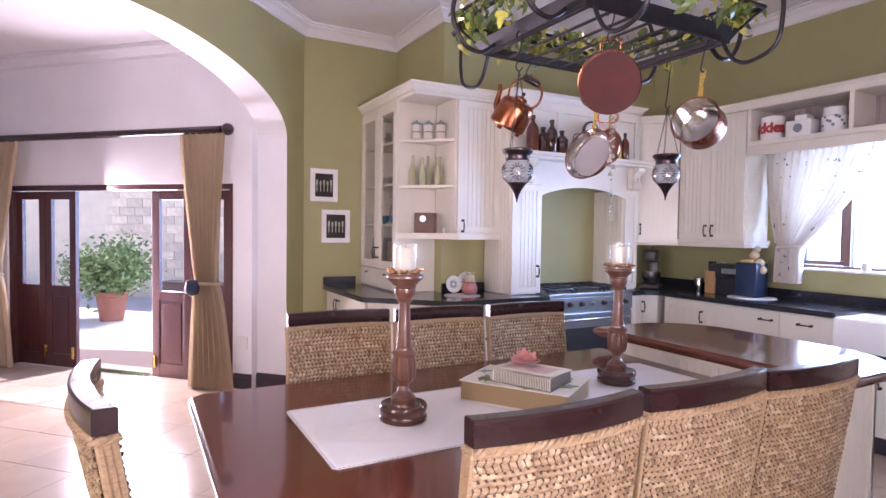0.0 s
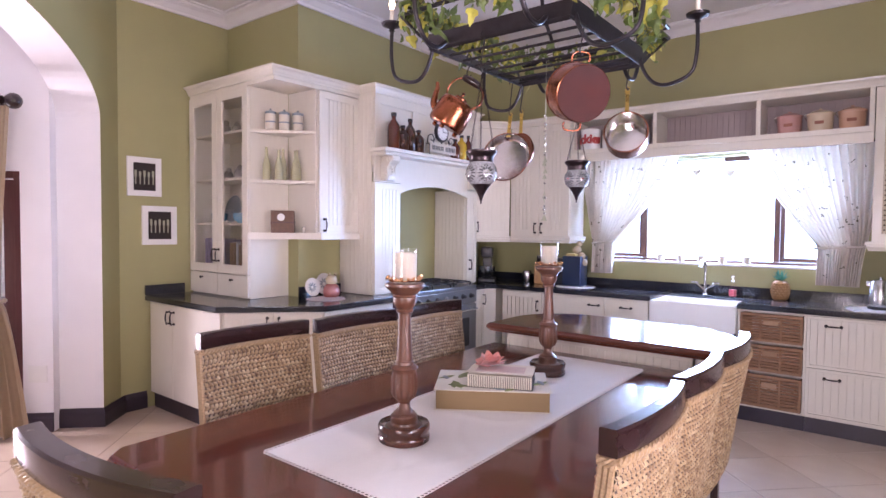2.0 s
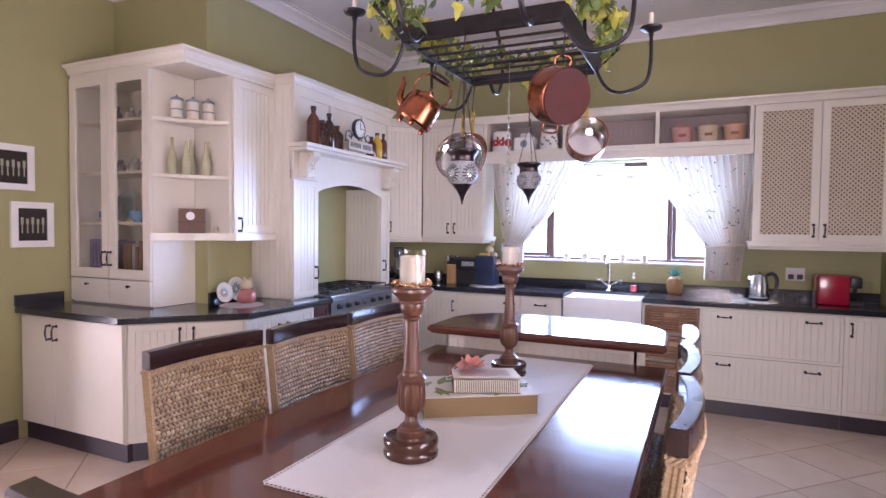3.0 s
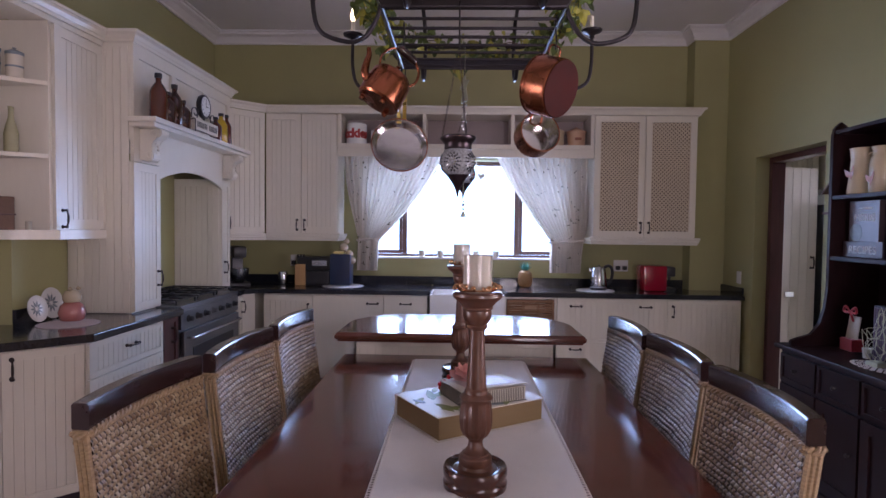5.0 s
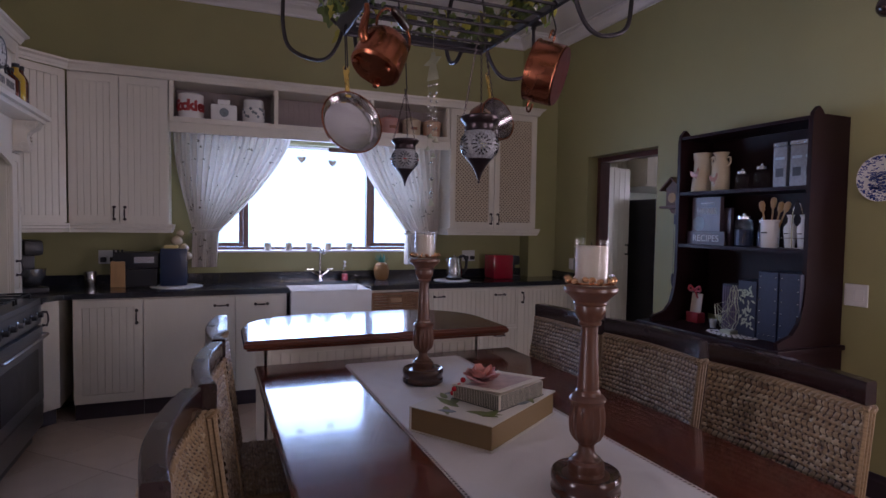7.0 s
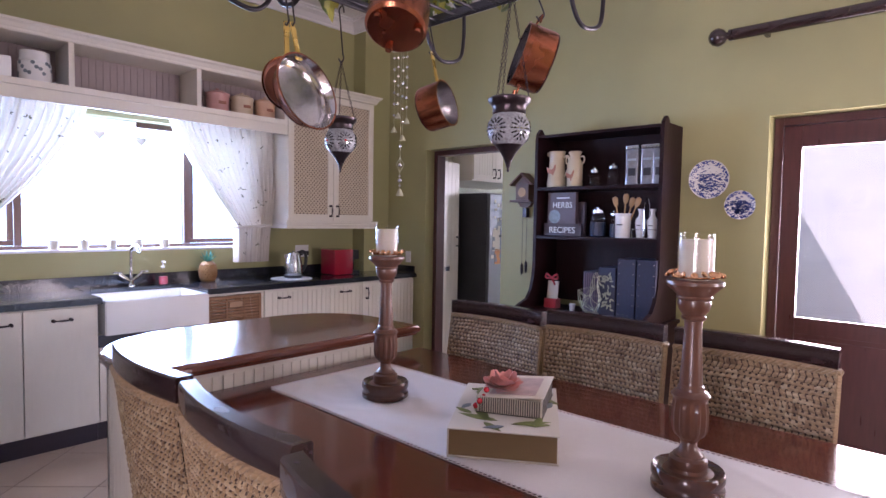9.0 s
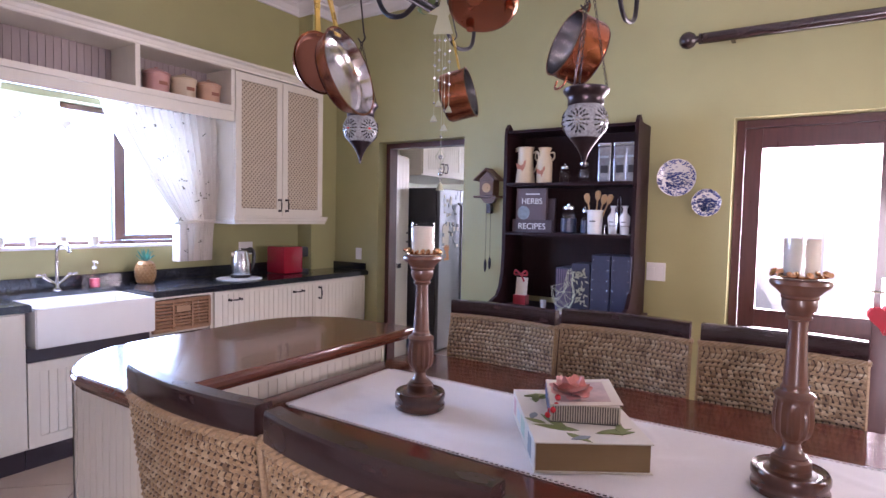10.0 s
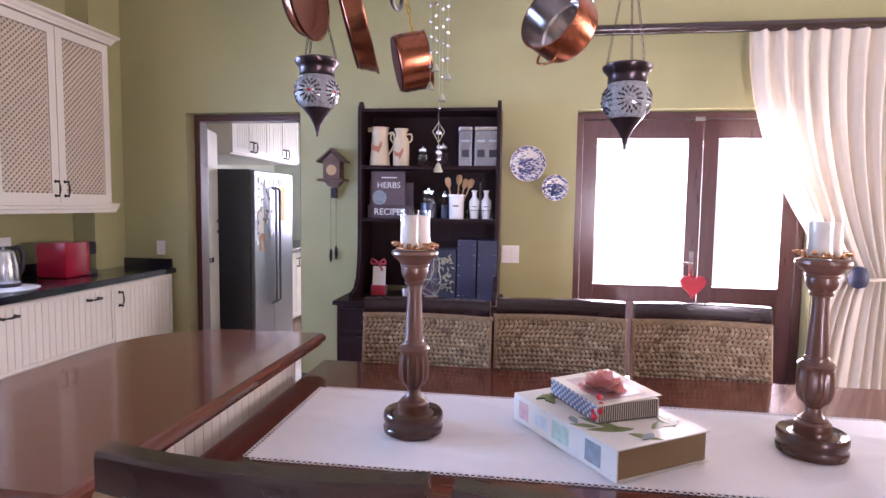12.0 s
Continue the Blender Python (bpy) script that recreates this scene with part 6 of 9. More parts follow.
def glazed_leaf(parent, x0, x1, z0, z1, y, rail=0.10, mid=0.84, th=0.04, top=0.0):
    """A door leaf with a pane above and a wooden panel below."""
    leaf = part("door_leaf", B((x0, x0 + rail, y, y + th, z0, z1), (x1 - rail, x1, y, y + th, z0, z1), (x0 + rail, x1 - rail, y + 0.001, y + th - 0.001, z1 - (top or rail), z1), (x0 + rail, x1 - rail, y + 0.001, y + th - 0.001, z0, z0 + rail * 1.6), (x0 + rail, x1 - rail, y + 0.001, y + th - 0.001, mid - rail, mid), bev=0.003), DOORWOOD, parent)
    part("door_panel", B((x0 + rail, x1 - rail, y + 0.010, y + th - 0.010, z0 + rail * 1.6, mid - rail), (x0 + rail + 0.03, x1 - rail - 0.03, y + 0.004, y + th - 0.004, z0 + rail * 1.6 + 0.03, mid - rail - 0.03), bev=0.002), DOORWOOD, leaf)
    part("pane", B((x0 + rail, x1 - rail, y + th / 2 - 0.002, y + th / 2 + 0.002, mid, z1 - (top or rail))), PANE, leaf, "clear glass pane")
    return leaf


# garden doors beside the dresser; local x runs west from 1.255
dd = tagged(new("door_1"), label="red-brown wooden double garden door with large panes", kind="structure")
dd.matrix_basis = pose(1.255, -0.69, 0, 0, 0, 180)
part("door_frame", frame_bm(0.004, 1.551, 2.096, 0.07, 0.05), DOORWOOD, dd)
glazed_leaf(dd, 0.056, 0.868, 0.01, 2.044, 0.012, rail=0.098, mid=0.88, top=0.13)
glazed_leaf(dd, 0.872, 1.498, 0.01, 2.044, 0.012, rail=0.098, mid=0.88, top=0.13)
part("latch", B((0.80, 0.87, -0.012, 0.012, 2.03, 2.06), bev=0.002), CHROME, dd, "small white metal catch")
hd_ = part("door_handle", tube([(0.82, 0.012, 1.05), (0.82, -0.035, 1.05), (0.81, -0.045, 1.05), (0.73, -0.045, 1.052)], 0.008, 8), CHROME, dd, "chrome lever handle", smooth=0.8)
part("handle_plate", B((0.803, 0.838, 0.004, 0.0115, 0.94, 1.13), bev=0.002), CHROME, hd_)
HEARTRED = mat("red_velvet", (0.42, 0.015, 0.03), 0.7, vary=0.3, sheen=0.5, bump=0.4)
ht = []
for i in range(28):
    a = 2 * math.pi * i / 28
    ht.append((0.0062 * 16 * math.sin(a) ** 3 * 0.9, 0.0062 * (13 * math.cos(a) - 5 * math.cos(2 * a) - 2 * math.cos(3 * a) - math.cos(4 * a)) * 0.9))
bm = prism(ht, -0.012, 0.012, None, pose(0, 0, 0, 90))
bmesh.ops.bevel(bm, geom=bm.edges[:], offset=0.008, segments=2, affect="EDGES")
hh = thing("heart_ornament", pose(0.430, -0.640, 0.90), "red padded heart hanging from the garden door handle", "ornament")
part("heart", bm, HEARTRED, hh, smooth=0.8)
part("cord", tube([(0, 0, 0.06), (0, -0.002, 0.10), (0, -0.004, 0.146)], 0.0018, 5), HEARTRED, hh)

# doorway to the side room
dc = tagged(new("door_2"), label="dark wooden door frame with a cream tongue-and-groove door folded back", kind="structure")
dc.matrix_basis = pose(4.171, -0.69, 0, 0, 0, 180)
part("door_frame", frame_bm(0.003, 0.911, 2.097, 0.11, 0.045), DOORWOOD, dc)

# kitchen window; local x runs south, y outward
WFRAME = mat("brown_window_frame", (0.10, 0.045, 0.03), 0.35, vary=0.3)
wi = tagged(new("window_1"), label="brown wooden casement window with three lights", kind="structure")
wi.matrix_basis = pose(4.99, 2.86, 0, 0, 0, -90)
wl = 2.04
part("window_frame", B((0, wl, 0, 0.06, 1.172, 1.215), (0, wl, 0, 0.06, 2.098, 2.138), (0, 0.04, 0, 0.06, 1.216, 2.097), (wl - 0.04, wl, 0, 0.06, 1.216, 2.097), (0.385, 0.43, 0.0, 0.06, 1.216, 2.097), (1.50, 1.545, 0.0, 0.06, 1.216, 2.097), bev=0.003), WFRAME, wi)
for a, b in ((0.042, 0.383), (1.547, 1.998)):
    c = part("casement", B((a, b, 0.01, 0.045, 1.218, 1.253), (a, b, 0.01, 0.045, 2.06, 2.095), (a, a + 0.035, 0.01, 0.045, 1.254, 2.059), (b - 0.035, b, 0.01, 0.045, 1.254, 2.059), bev=0.003), WFRAME, wi)
    part("pane", B((a + 0.035, b - 0.035, 0.025, 0.029, 1.253, 2.06)), PANE, c, "clear glass pane")
part("pane", B((0.43, 1.50, 0.025, 0.029, 1.216, 2.097)), PANE, wi, "clear glass pane")
part("window_sill", B((0.0, wl, -0.125, -0.001, 1.171, 1.190), bev=0.003), WHITE_WALL, wi, "pale painted inner sill")
part("blind_rail", B((0.72, 1.12, -0.09, -0.06, 2.095, 2.125), bev=0.003), STEEL, wi, "grey metal blind rail")

CURT_K = mat("white_printed_cotton", (0.70, 0.63, 0.55), 0.85, vary=0.05, noise_scale=40, bump=0.3, bump_scale=300, sheen=0.2)
CURT_K.node_tree.nodes["Principled BSDF"].inputs["Transmission Weight"].default_value = 0.0
CURT_B = mat("gold_beige_cotton", (0.47, 0.36, 0.235), 0.8, vary=0.08, noise_scale=30, bump=0.35, bump_scale=260, sheen=0.2)
CURT_W = mat("cream_cotton", (0.68, 0.62, 0.53), 0.85, vary=0.05, noise_scale=30, bump=0.35, bump_scale=260, sheen=0.2)
for m_, amt in ((CURT_K, 0.20), (CURT_W, 0.22), (CURT_B, 0.25)):
    nt = m_.node_tree
    p = nt.nodes["Principled BSDF"]
    tl, mx = nt.nodes.new("ShaderNodeBsdfTranslucent"), nt.nodes.new("ShaderNodeMixShader")
    src = p.inputs["Base Color"].links[0].from_socket
    nt.links.new(src, tl.inputs[0])
    mx.inputs[0].default_value = amt
    nt.links.new(p.outputs[0], mx.inputs[1])
    nt.links.new(tl.outputs[0], mx.inputs[2])
    nt.links.new(mx.outputs[0], nt.nodes["Material Output"].inputs[0])


def curtain(name, m, z1, z0, left, right, material, label, category="curtain", pleats=9, depth=0.03, tie=None, tie_mat=None, group="", seed=1, sprigs=False, heading=0.03):
    """Cloth between the lines left(z) and right(z), pleated; tie: (z, colour) of the band."""
    t = thing(name, m, label, category, group)
    nu, nv = pleats * 10, 46
    rnd = random.Random(seed)
    ph = [rnd.uniform(-0.5, 0.5) for _ in range(pleats + 2)]
    bm = bmesh.new()
    g = []
    for j in range(nv + 1):
        z = z1 + (z0 - z1) * j / nv
        a, b = left(z), right(z)
        row = []
        full = abs(right(z1) - left(z1))
        dep = depth * (1.0 + 0.5 * (1 - abs(b - a) / full))
        for i in range(nu + 1):
            u = i / nu
            k = u * pleats
            w = math.sin(2 * math.pi * k + ph[int(k)] * (j / nv)) + 0.35 * math.sin(4.3 * math.pi * k + 2 * j / nv + ph[int(k)])
            y = dep * w * (0.75 + 0.25 * (j / nv)) * (0.75 if j < 3 else 1)
            row.append(bm.verts.new((a + (b - a) * u + 0.006 * math.cos(2 * math.pi * k), y, z)))
        g.append(row)
    for j in range(nv):
        for i in range(nu):
            bm.faces.new((g[j][i], g[j][i + 1], g[j + 1][i + 1], g[j + 1][i]))
    part("cloth", bm, material, t, smooth=3.0)
    bmr = bmesh.new()
    if tie:
        a, b = left(tie), right(tie)
        c, rx = (a + b) / 2, abs(b - a) / 2 + 0.012
        pts = [(c + rx * math.cos(q), (depth * 1.5 + 0.02) * math.sin(q), tie + 0.012 * math.cos(q)) for q in [k * math.pi / 12 for k in range(24)]]
        bmr = tube(pts, 0.012, 8, closed=True)
        part("tieback", bmr, tie_mat or material, t, smooth=1.0)
    else:
        bmr.free()
    if sprigs:
        sp = bmesh.new()
        for _ in range(85):
            i, j = rnd.randrange(4, nu - 4), rnd.randrange(3, nv - 2)
            z = z1 + (z0 - z1) * j / nv
            a, b = left(z), right(z)
            u = i / nu
            k = u * pleats
            w = math.sin(2 * math.pi * k + ph[int(k)] * (j / nv)) + 0.35 * math.sin(4.3 * math.pi * k + 2 * j / nv + ph[int(k)])
            y = depth * (1.0 + 0.5 * (1 - abs(b - a) / full)) * w * (0.75 + 0.25 * (j / nv)) - 0.002
            for q in range(3):
                prism(leaf_outline(0.022, 0.009, 4), -0.0006, 0.0006, sp, Matrix.Translation((a + (b - a) * u, y, z)) @ pose(0, 0, 0, 90) @ pose(0, 0, 0, 0, 0, rnd.uniform(0, 360)))
        tagged(part("printed_sprigs", sp, SPRIG, t, "small grey-green printed sprigs"), kind="stuff")
    return t


SPRIG = mat("grey_green_print", (0.17, 0.15, 0.10), 0.8, vary=0.3)


def swoop(z, z1, zt, z0, top, tied, foot, power=1.8):
    if z >= zt:
        u = (z1 - z) / (z1 - zt)
        return top + (tied - top) * u ** (1 / power)
    u = (zt - z) / (zt - z0)
    return tied + (foot - tied) * u ** 0.6


KM = pose(4.775, 3.0, 0, 0, 0, -90)
KZ1, KZT, KZ0 = 2.165, 1.36, 1.06
curtain("curtain", KM, KZ1, KZ0, lambda z: swoop(z, KZ1, KZT, KZ0, -0.03, 0.12, 0.11, 0.6), lambda z: swoop(z, KZ1, KZT, KZ0, 0.90, 0.325, 0.30, 0.72), CURT_K, "white sprigged cotton curtain tied back at the kitchen window", pleats=16, depth=0.036, tie=KZT, group="kitchen curtains", seed=3, sprigs=True)
curtain("curtain", KM, KZ1, KZ0, lambda z: swoop(z, KZ1, KZT, KZ0, 1.44, 1.97, 1.965, 0.82), lambda z: swoop(z, KZ1, KZT, KZ0, 2.36, 2.28, 2.245, 0.6), CURT_K, "white sprigged cotton curtain tied back at the kitchen window", pleats=16, depth=0.036, tie=KZT, group="kitchen curtains", seed=5, sprigs=True)
kr = thing("curtain_rod", pose(4.775, 3.0, 2.17, 0, 0, -90), "thin dark curtain rod under the shelf niches", "curtain rod")
part("rod", tube([(0.0, 0, 0), (2.36, 0, 0)], 0.008, 8), BLACK, kr)
for x in (-0.012, 2.372):
    part("finial", B((x - 0.014, x + 0.014, -0.014, 0.014, -0.016, 0.016), bev=0.004), BLACK, kr)

LM = Matrix.Translation(diag(4.21, 0)) @ pose(0, 0, 0, 0, 0, 135)
LZ1, LZT, LZ0 = 2.29, 0.96, 0.015
tb = curtain("curtain", LM, LZ1, LZ0, lambda z: swoop(z, LZ1, LZT, LZ0, 3.27, 3.36, 3.17, 1.0), lambda z: swoop(z, LZ1, LZT, LZ0, 3.75, 3.58, 3.66, 0.85), CURT_B, "gold-beige tied-back curtain beside the folding doors", pleats=7, depth=0.035, group="living room curtains", seed=7)
TASSEL = mat("navy_tassel", (0.02, 0.025, 0.06), 0.6, vary=0.3)
part("tieback", tube([(3.36 + 0.11 + 0.13 * math.cos(q), -0.01 + 0.07 * math.sin(q), LZT) for q in [k * math.pi / 10 for k in range(20)]], 0.016, 8, closed=True), CURT_B, tb)
part("tassel", lathe([(0.01, -0.075), (0.05, -0.06), (0.062, -0.02), (0.06, 0.02), (0.045, 0.055), (0.01, 0.065)], 16, None, pose(3.55, 0.085, LZT - 0.03)), TASSEL, tb, "navy tieback rosette", smooth=1.0)
curtain("curtain", LM, LZ1, LZ0, lambda z: swoop(z, LZ1, LZT, LZ0, 5.68, 5.95, 5.78, 1.0), lambda z: swoop(z, LZ1, LZT, LZ0, 6.5, 6.35, 6.45, 1.0), CURT_B, "gold-beige tied-back curtain at the living room wall", pleats=7, depth=0.035, tie=LZT, group="living room curtains", seed=8)


def wood_rod(m, length, label, brackets):
    t = thing("curtain_rod", m, label, "curtain rod")
    part("rod", tube([(0, 0, 0), (length, 0, 0)], 0.034, 16), DARKWOOD, t, smooth=0.8)
    for x, s in ((0, -1), (length, 1)):
        part("finial", lathe([(0.02, 0), (0.028, 0.006), (0.028, 0.02), (0.016, 0.026), (0.018, 0.034), (0.034, 0.045), (0.044, 0.065), (0.045, 0.08), (0.038, 0.10), (0.02, 0.115), (0.004, 0.12)], 18, None, pose(x, 0, 0, 0, 90 * s, 0) @ Matrix.Scale(1.2, 4)), DARKWOOD, t, smooth=0.8)
    for x, d in brackets:
        part("bracket", B((x - 0.012, x + 0.012, 0.0, d, -0.02, 0.02), bev=0.003), DARKWOOD, t)
    return t


wood_rod(Matrix.Translation(diag(4.21, 3.34, 2.315)) @ pose(0, 0, 0, 0, 0, 135), 3.3, "thick dark wooden curtain rod over the folding doors", ((0.12, -0.139), (3.2, -0.139)))
wood_rod(pose(1.44, -0.45, 2.588, 0, 0, 180), 2.9, "thick dark wooden curtain rod over the garden door", ((0.16, 0.129), (2.7, 0.129)))
DM = pose(0, -0.45, 0, 0, 0, 180)
DZ1, DZT, DZ0 = 2.565, 1.00, 0.015
dt_ = curtain("curtain", DM, DZ1, DZ0, lambda z: swoop(z, DZ1, DZT, DZ0, -0.22, 0.40, 0.14, 0.5), lambda z: swoop(z, DZ1, DZT, DZ0, 0.95, 0.80, 0.92, 1.0), CURT_W, "cream cotton curtain tied back beside the garden door", pleats=10, depth=0.035, tie=DZT, seed=9)
part("tassel", lathe([(0.01, -0.075), (0.045, -0.06), (0.055, -0.02), (0.05, 0.02), (0.035, 0.055), (0.01, 0.065)], 16, None, pose(0.47, -0.09, DZT + 0.02)), TASSEL, dt_, "dark tieback rosette", smooth=1.0)

# folding doors of the living room; local x runs along the wall away from the arch, y towards the room
ld = tagged(new("door_3"), label="dark red-brown folding garden doors standing half open", kind="structure")
ld.matrix_basis = Matrix.Translation(diag(4.47, 0)) @ pose(0, 0, 0, 0, 0, 135)
part("door_frame", frame_bm(3.303, 6.047, 1.857, 0.10, 0.05), DOORWOOD, ld)
glazed_leaf(ld, 3.36, 3.80, 0.01, 1.80, 0.02, rail=0.085, mid=0.84)
glazed_leaf(ld, 3.805, 4.255, 0.01, 1.80, 0.02, rail=0.085, mid=0.84)
glazed_leaf(ld, 5.20, 5.60, 0.01, 1.80, 0.02, rail=0.08, mid=0.84)
glazed_leaf(ld, 5.605, 5.995, 0.01, 1.80, 0.02, rail=0.08, mid=0.84)
part("threshold", B((4.26, 5.19, -0.02, 0.10, 0.0, 0.012)), CHROME, ld, "metal threshold strip")
for x in (3.80, 4.22, 5.24, 5.60):
    part("bolt", B((x - 0.012, x + 0.012, 0.06, 0.075, 0.10, 0.22), bev=0.002), BRASS, ld, "brass bolt")

# ---- outside ----
sun_wall = mat("sunlit_cream_plaster", (0.78, 0.70, 0.55), 0.85, vary=0.2, noise_scale=3, bump=0.5, bump_scale=12, dist=0.02)
m0, l0 = wall_frame(tuple(diag(9.6, 3.0))[:2], tuple(diag(9.6, 14.0))[:2])
part("patio_wall", B((0, l0, -0.2, 0, -0.04, 2.6)), sun_wall, None, "sunlit cream stone patio wall outside the folding doors", at=m0, kind="structure")
BRICK_PALE = mat("pale_stone_block", (0.80, 0.70, 0.55), 0.85, vary=0.25, noise_scale=9, per_object=0.2, bump=0.6, bump_scale=20, dist=0.01)
blk_me = mesh_of(B((0.006, 0.394, -0.0, 0.03, 0.006, 0.174), bev=0.006), "stone")
wob_ = bpy.data.objects["patio_wall"]
for r in range(12):
    for c in range(14):
        part("stone", blk_me, BRICK_PALE, wob_, at=pose(1.6 + c * 0.4 + (0.2 if r % 2 else 0), 0.0, 0.05 + r * 0.18))
# Blue glowing sheet added for daylight outside; it also tints reflections indoors.
part("backdrop_window", B((9.0, 9.05, -8, 12, -0.04, 5.0)), glow("blue_daylight_glow", (0.38, 0.68, 1.0), 5.0), None, "added glowing sheet for the daylight beyond the kitchen window", kind="backdrop")
part("patio_wall_south", B((-4.5, 2.4, -4.6, -4.4, -0.04, 3.0)), mat("white_boundary_wall", (0.72, 0.74, 0.76), 0.8, vary=0.12, noise_scale=3, bump=0.3, bump_scale=14), None, "white sunlit boundary wall outside the garden door", kind="structure")
for ob in ("patio_wall", "patio_wall_south", "backdrop_window"):
    bpy.data.objects[ob]["kind"] = "structure"

pp = thing("potted_shrub", Matrix.Translation(diag(7.1, 7.6)), "leafy green shrub in a dark terracotta planter on the patio", "plant")
TERRA = mat("terracotta", (0.30, 0.12, 0.08), 0.8, vary=0.2)
part("pot", lathe([(0.16, -0.04), (0.17, -0.03), (0.22, 0.34), (0.25, 0.36), (0.25, 0.42), (0.22, 0.42), (0.21, 0.37)], 24), TERRA, pp, smooth=0.6)
BARK = mat("shrub_bark", (0.12, 0.08, 0.05), 0.9, bump=0.6)
rnd = random.Random(21)
bm = bmesh.new()
tips = []
for i in range(9):
    a = rnd.uniform(0, 6.28)
    e = Vector((0.45 * math.cos(a), 0.45 * math.sin(a), rnd.uniform(0.7, 1.15)))
    mid_ = Vector((e.x * 0.35, e.y * 0.35, 0.65))
    tube(smooth_path([(0, 0, 0.36), mid_, e]), [0.016 - 0.012 * k / 12 for k in range(13)], 6, bm)
    tips += [mid_, e, (mid_ + e) / 2]
part("branches", bm, BARK, pp)
LEAF_S = mat("shrub_leaf", (0.12, 0.19, 0.06), 0.5, vary=0.5, noise_scale=10)
bm = bmesh.new()
for i in range(4200):
    c = tips[rnd.randrange(len(tips))] + Vector((rnd.gauss(0, 0.15), rnd.gauss(0, 0.15), rnd.gauss(0, 0.14)))
    m_ = Matrix.Translation(c) @ Euler((rnd.uniform(0, 6), rnd.uniform(0, 6), rnd.uniform(0, 6))).to_matrix().to_4x4()
    s_ = rnd.uniform(0.03, 0.06)
    vs = [bm.verts.new(m_ @ Vector(p)) for p in ((0, -s_, 0), (s_ * 0.45, 0, s_ * 0.1), (0, s_, 0), (-s_ * 0.45, 0, s_ * 0.1))]
    bm.faces.new(vs)
tagged(part("foliage", bm, LEAF_S, pp, "small green leaves"), kind="stuff")
pl = thing("planter_bench", Matrix.Translation(diag(8.9, 7.0)) @ pose(0, 0, 0, 0, 0, 135), "dark red wooden bench against the patio wall", "bench")
part("seat", B((-1.2, 1.2, -0.2, 0.2, 0.36, 0.42), bev=0.006), DOORWOOD, pl)
part("front", B((-1.15, 1.15, 0.12, 0.15, -0.04, 0.355)), DOORWOOD, pl)
part("leg", B((-1.15, -1.05, -0.18, 0.11, -0.04, 0.355)), DOORWOOD, pl)
part("leg", B((1.05, 1.15, -0.18, 0.11, -0.04, 0.355)), DOORWOOD, pl)

# ---- the dark dresser ----
hu = thing("dresser", pose(2.728, -0.27, 0, 0, 0, 180), "dark cherry wooden dresser with open shelves on a cupboard base", "dresser")
# local x runs west, y towards the wall (0 front of the shelves .. 0.30 wall)
HWD = 0.96
side = [(0.305, 0.80), (-0.20, 0.80), (-0.205, 0.83), (-0.17, 0.845), (-0.09, 0.87), (-0.04, 0.93), (-0.012, 1.03), (0.0, 1.15), (0.0, 2.04), (0.01, 2.085), (0.045, 2.12), (0.075, 2.10), (0.09, 2.08), (0.305, 2.08)]
for x in (0.0, HWD - 0.025):
    part("side_panel", prism(side, x, x + 0.025, None, Matrix(((0, 0, 1, 0), (1, 0, 0, 0), (0, 1, 0, 0), (0, 0, 0, 1)))), HUTCHWOOD, hu)
for z in (1.335, 1.69):
    part("shelf", B((0.026, HWD - 0.026, 0.004, 0.292, z - 0.022, z)), HUTCHWOOD, hu)
part("top", B((0.026, HWD - 0.026, 0.01, 0.292, 2.05, 2.07)), HUTCHWOOD, hu)
part("back_panel", B((0.026, HWD - 0.026, 0.293, 0.303, 0.84, 2.05)), HUTCHWOOD, hu)
part("counter", B((-0.10, HWD + 0.03, -0.235, 0.305, 0.77, 0.799), bev=0.006), HUTCHWOOD, hu)
part("base_body", B((-0.08, HWD + 0.01, -0.195, 0.305, 0.06, 0.769)), HUTCHWOOD, hu)
part("plinth", B((-0.09, HWD + 0.02, -0.21, 0.305, 0.0, 0.059), bev=0.004), HUTCHWOOD, hu)
for i in range(3):
    xa = -0.06 + i * 0.347
    cab_door(hu, xa, xa + 0.335, 0.58, 0.75, -0.215, "raised", None, [(xa + 0.167, 0.665)], name="drawer_front", rail=0.02, material=HUTCHWOOD)
    cab_door(hu, xa, xa + 0.335, 0.08, 0.565, -0.215, "raised", None, [(xa + 0.29, 0.36)], rail=0.06, material=HUTCHWOOD)


def on_shelf(name, x, y, z, label, category, group="", turn=0.0):
    return thing(name, pose(x - 0.025, y, z, 0, 0, 180 + turn), label, category, group)


JUG = mat("cream_glazed_pottery", (0.54, 0.44, 0.30), 0.25, vary=0.08, coat=0.4)
ROOST = mat("brown_painted_bird", (0.35, 0.13, 0.07), 0.4, vary=0.4, noise_scale=60)
S1, S2, S0 = 1.6915, 1.3365, 0.8005
bird = [(-0.03, -0.01), (-0.035, 0.02), (-0.02, 0.015), (-0.005, 0.005), (0.008, 0.012), (0.016, 0.03), (0.024, 0.033), (0.026, 0.02), (0.02, 0.0), (0.010, -0.018), (0.004, -0.036), (0.0, -0.036), (-0.002, -0.018), (-0.018, -0.016)]
j1 = on_shelf("jug", 2.625, -0.37, S1, "cream pottery jug with a painted brown bird on the dresser", "jug")
part("body", lathe([(0.066, 0), (0.072, 0.006), (0.070, 0.03), (0.060, 0.12), (0.055, 0.20), (0.060, 0.255), (0.064, 0.262), (0.056, 0.262), (0.05, 0.20), (0.04, 0.19)], 28), JUG, j1, smooth=0.7)
part("spout", prism([(0.045, -0.02), (0.085, 0.0), (0.045, 0.02)], 0.232, 0.263, None, pose(0, 0, 0, 0, 0, 180)), JUG, j1)
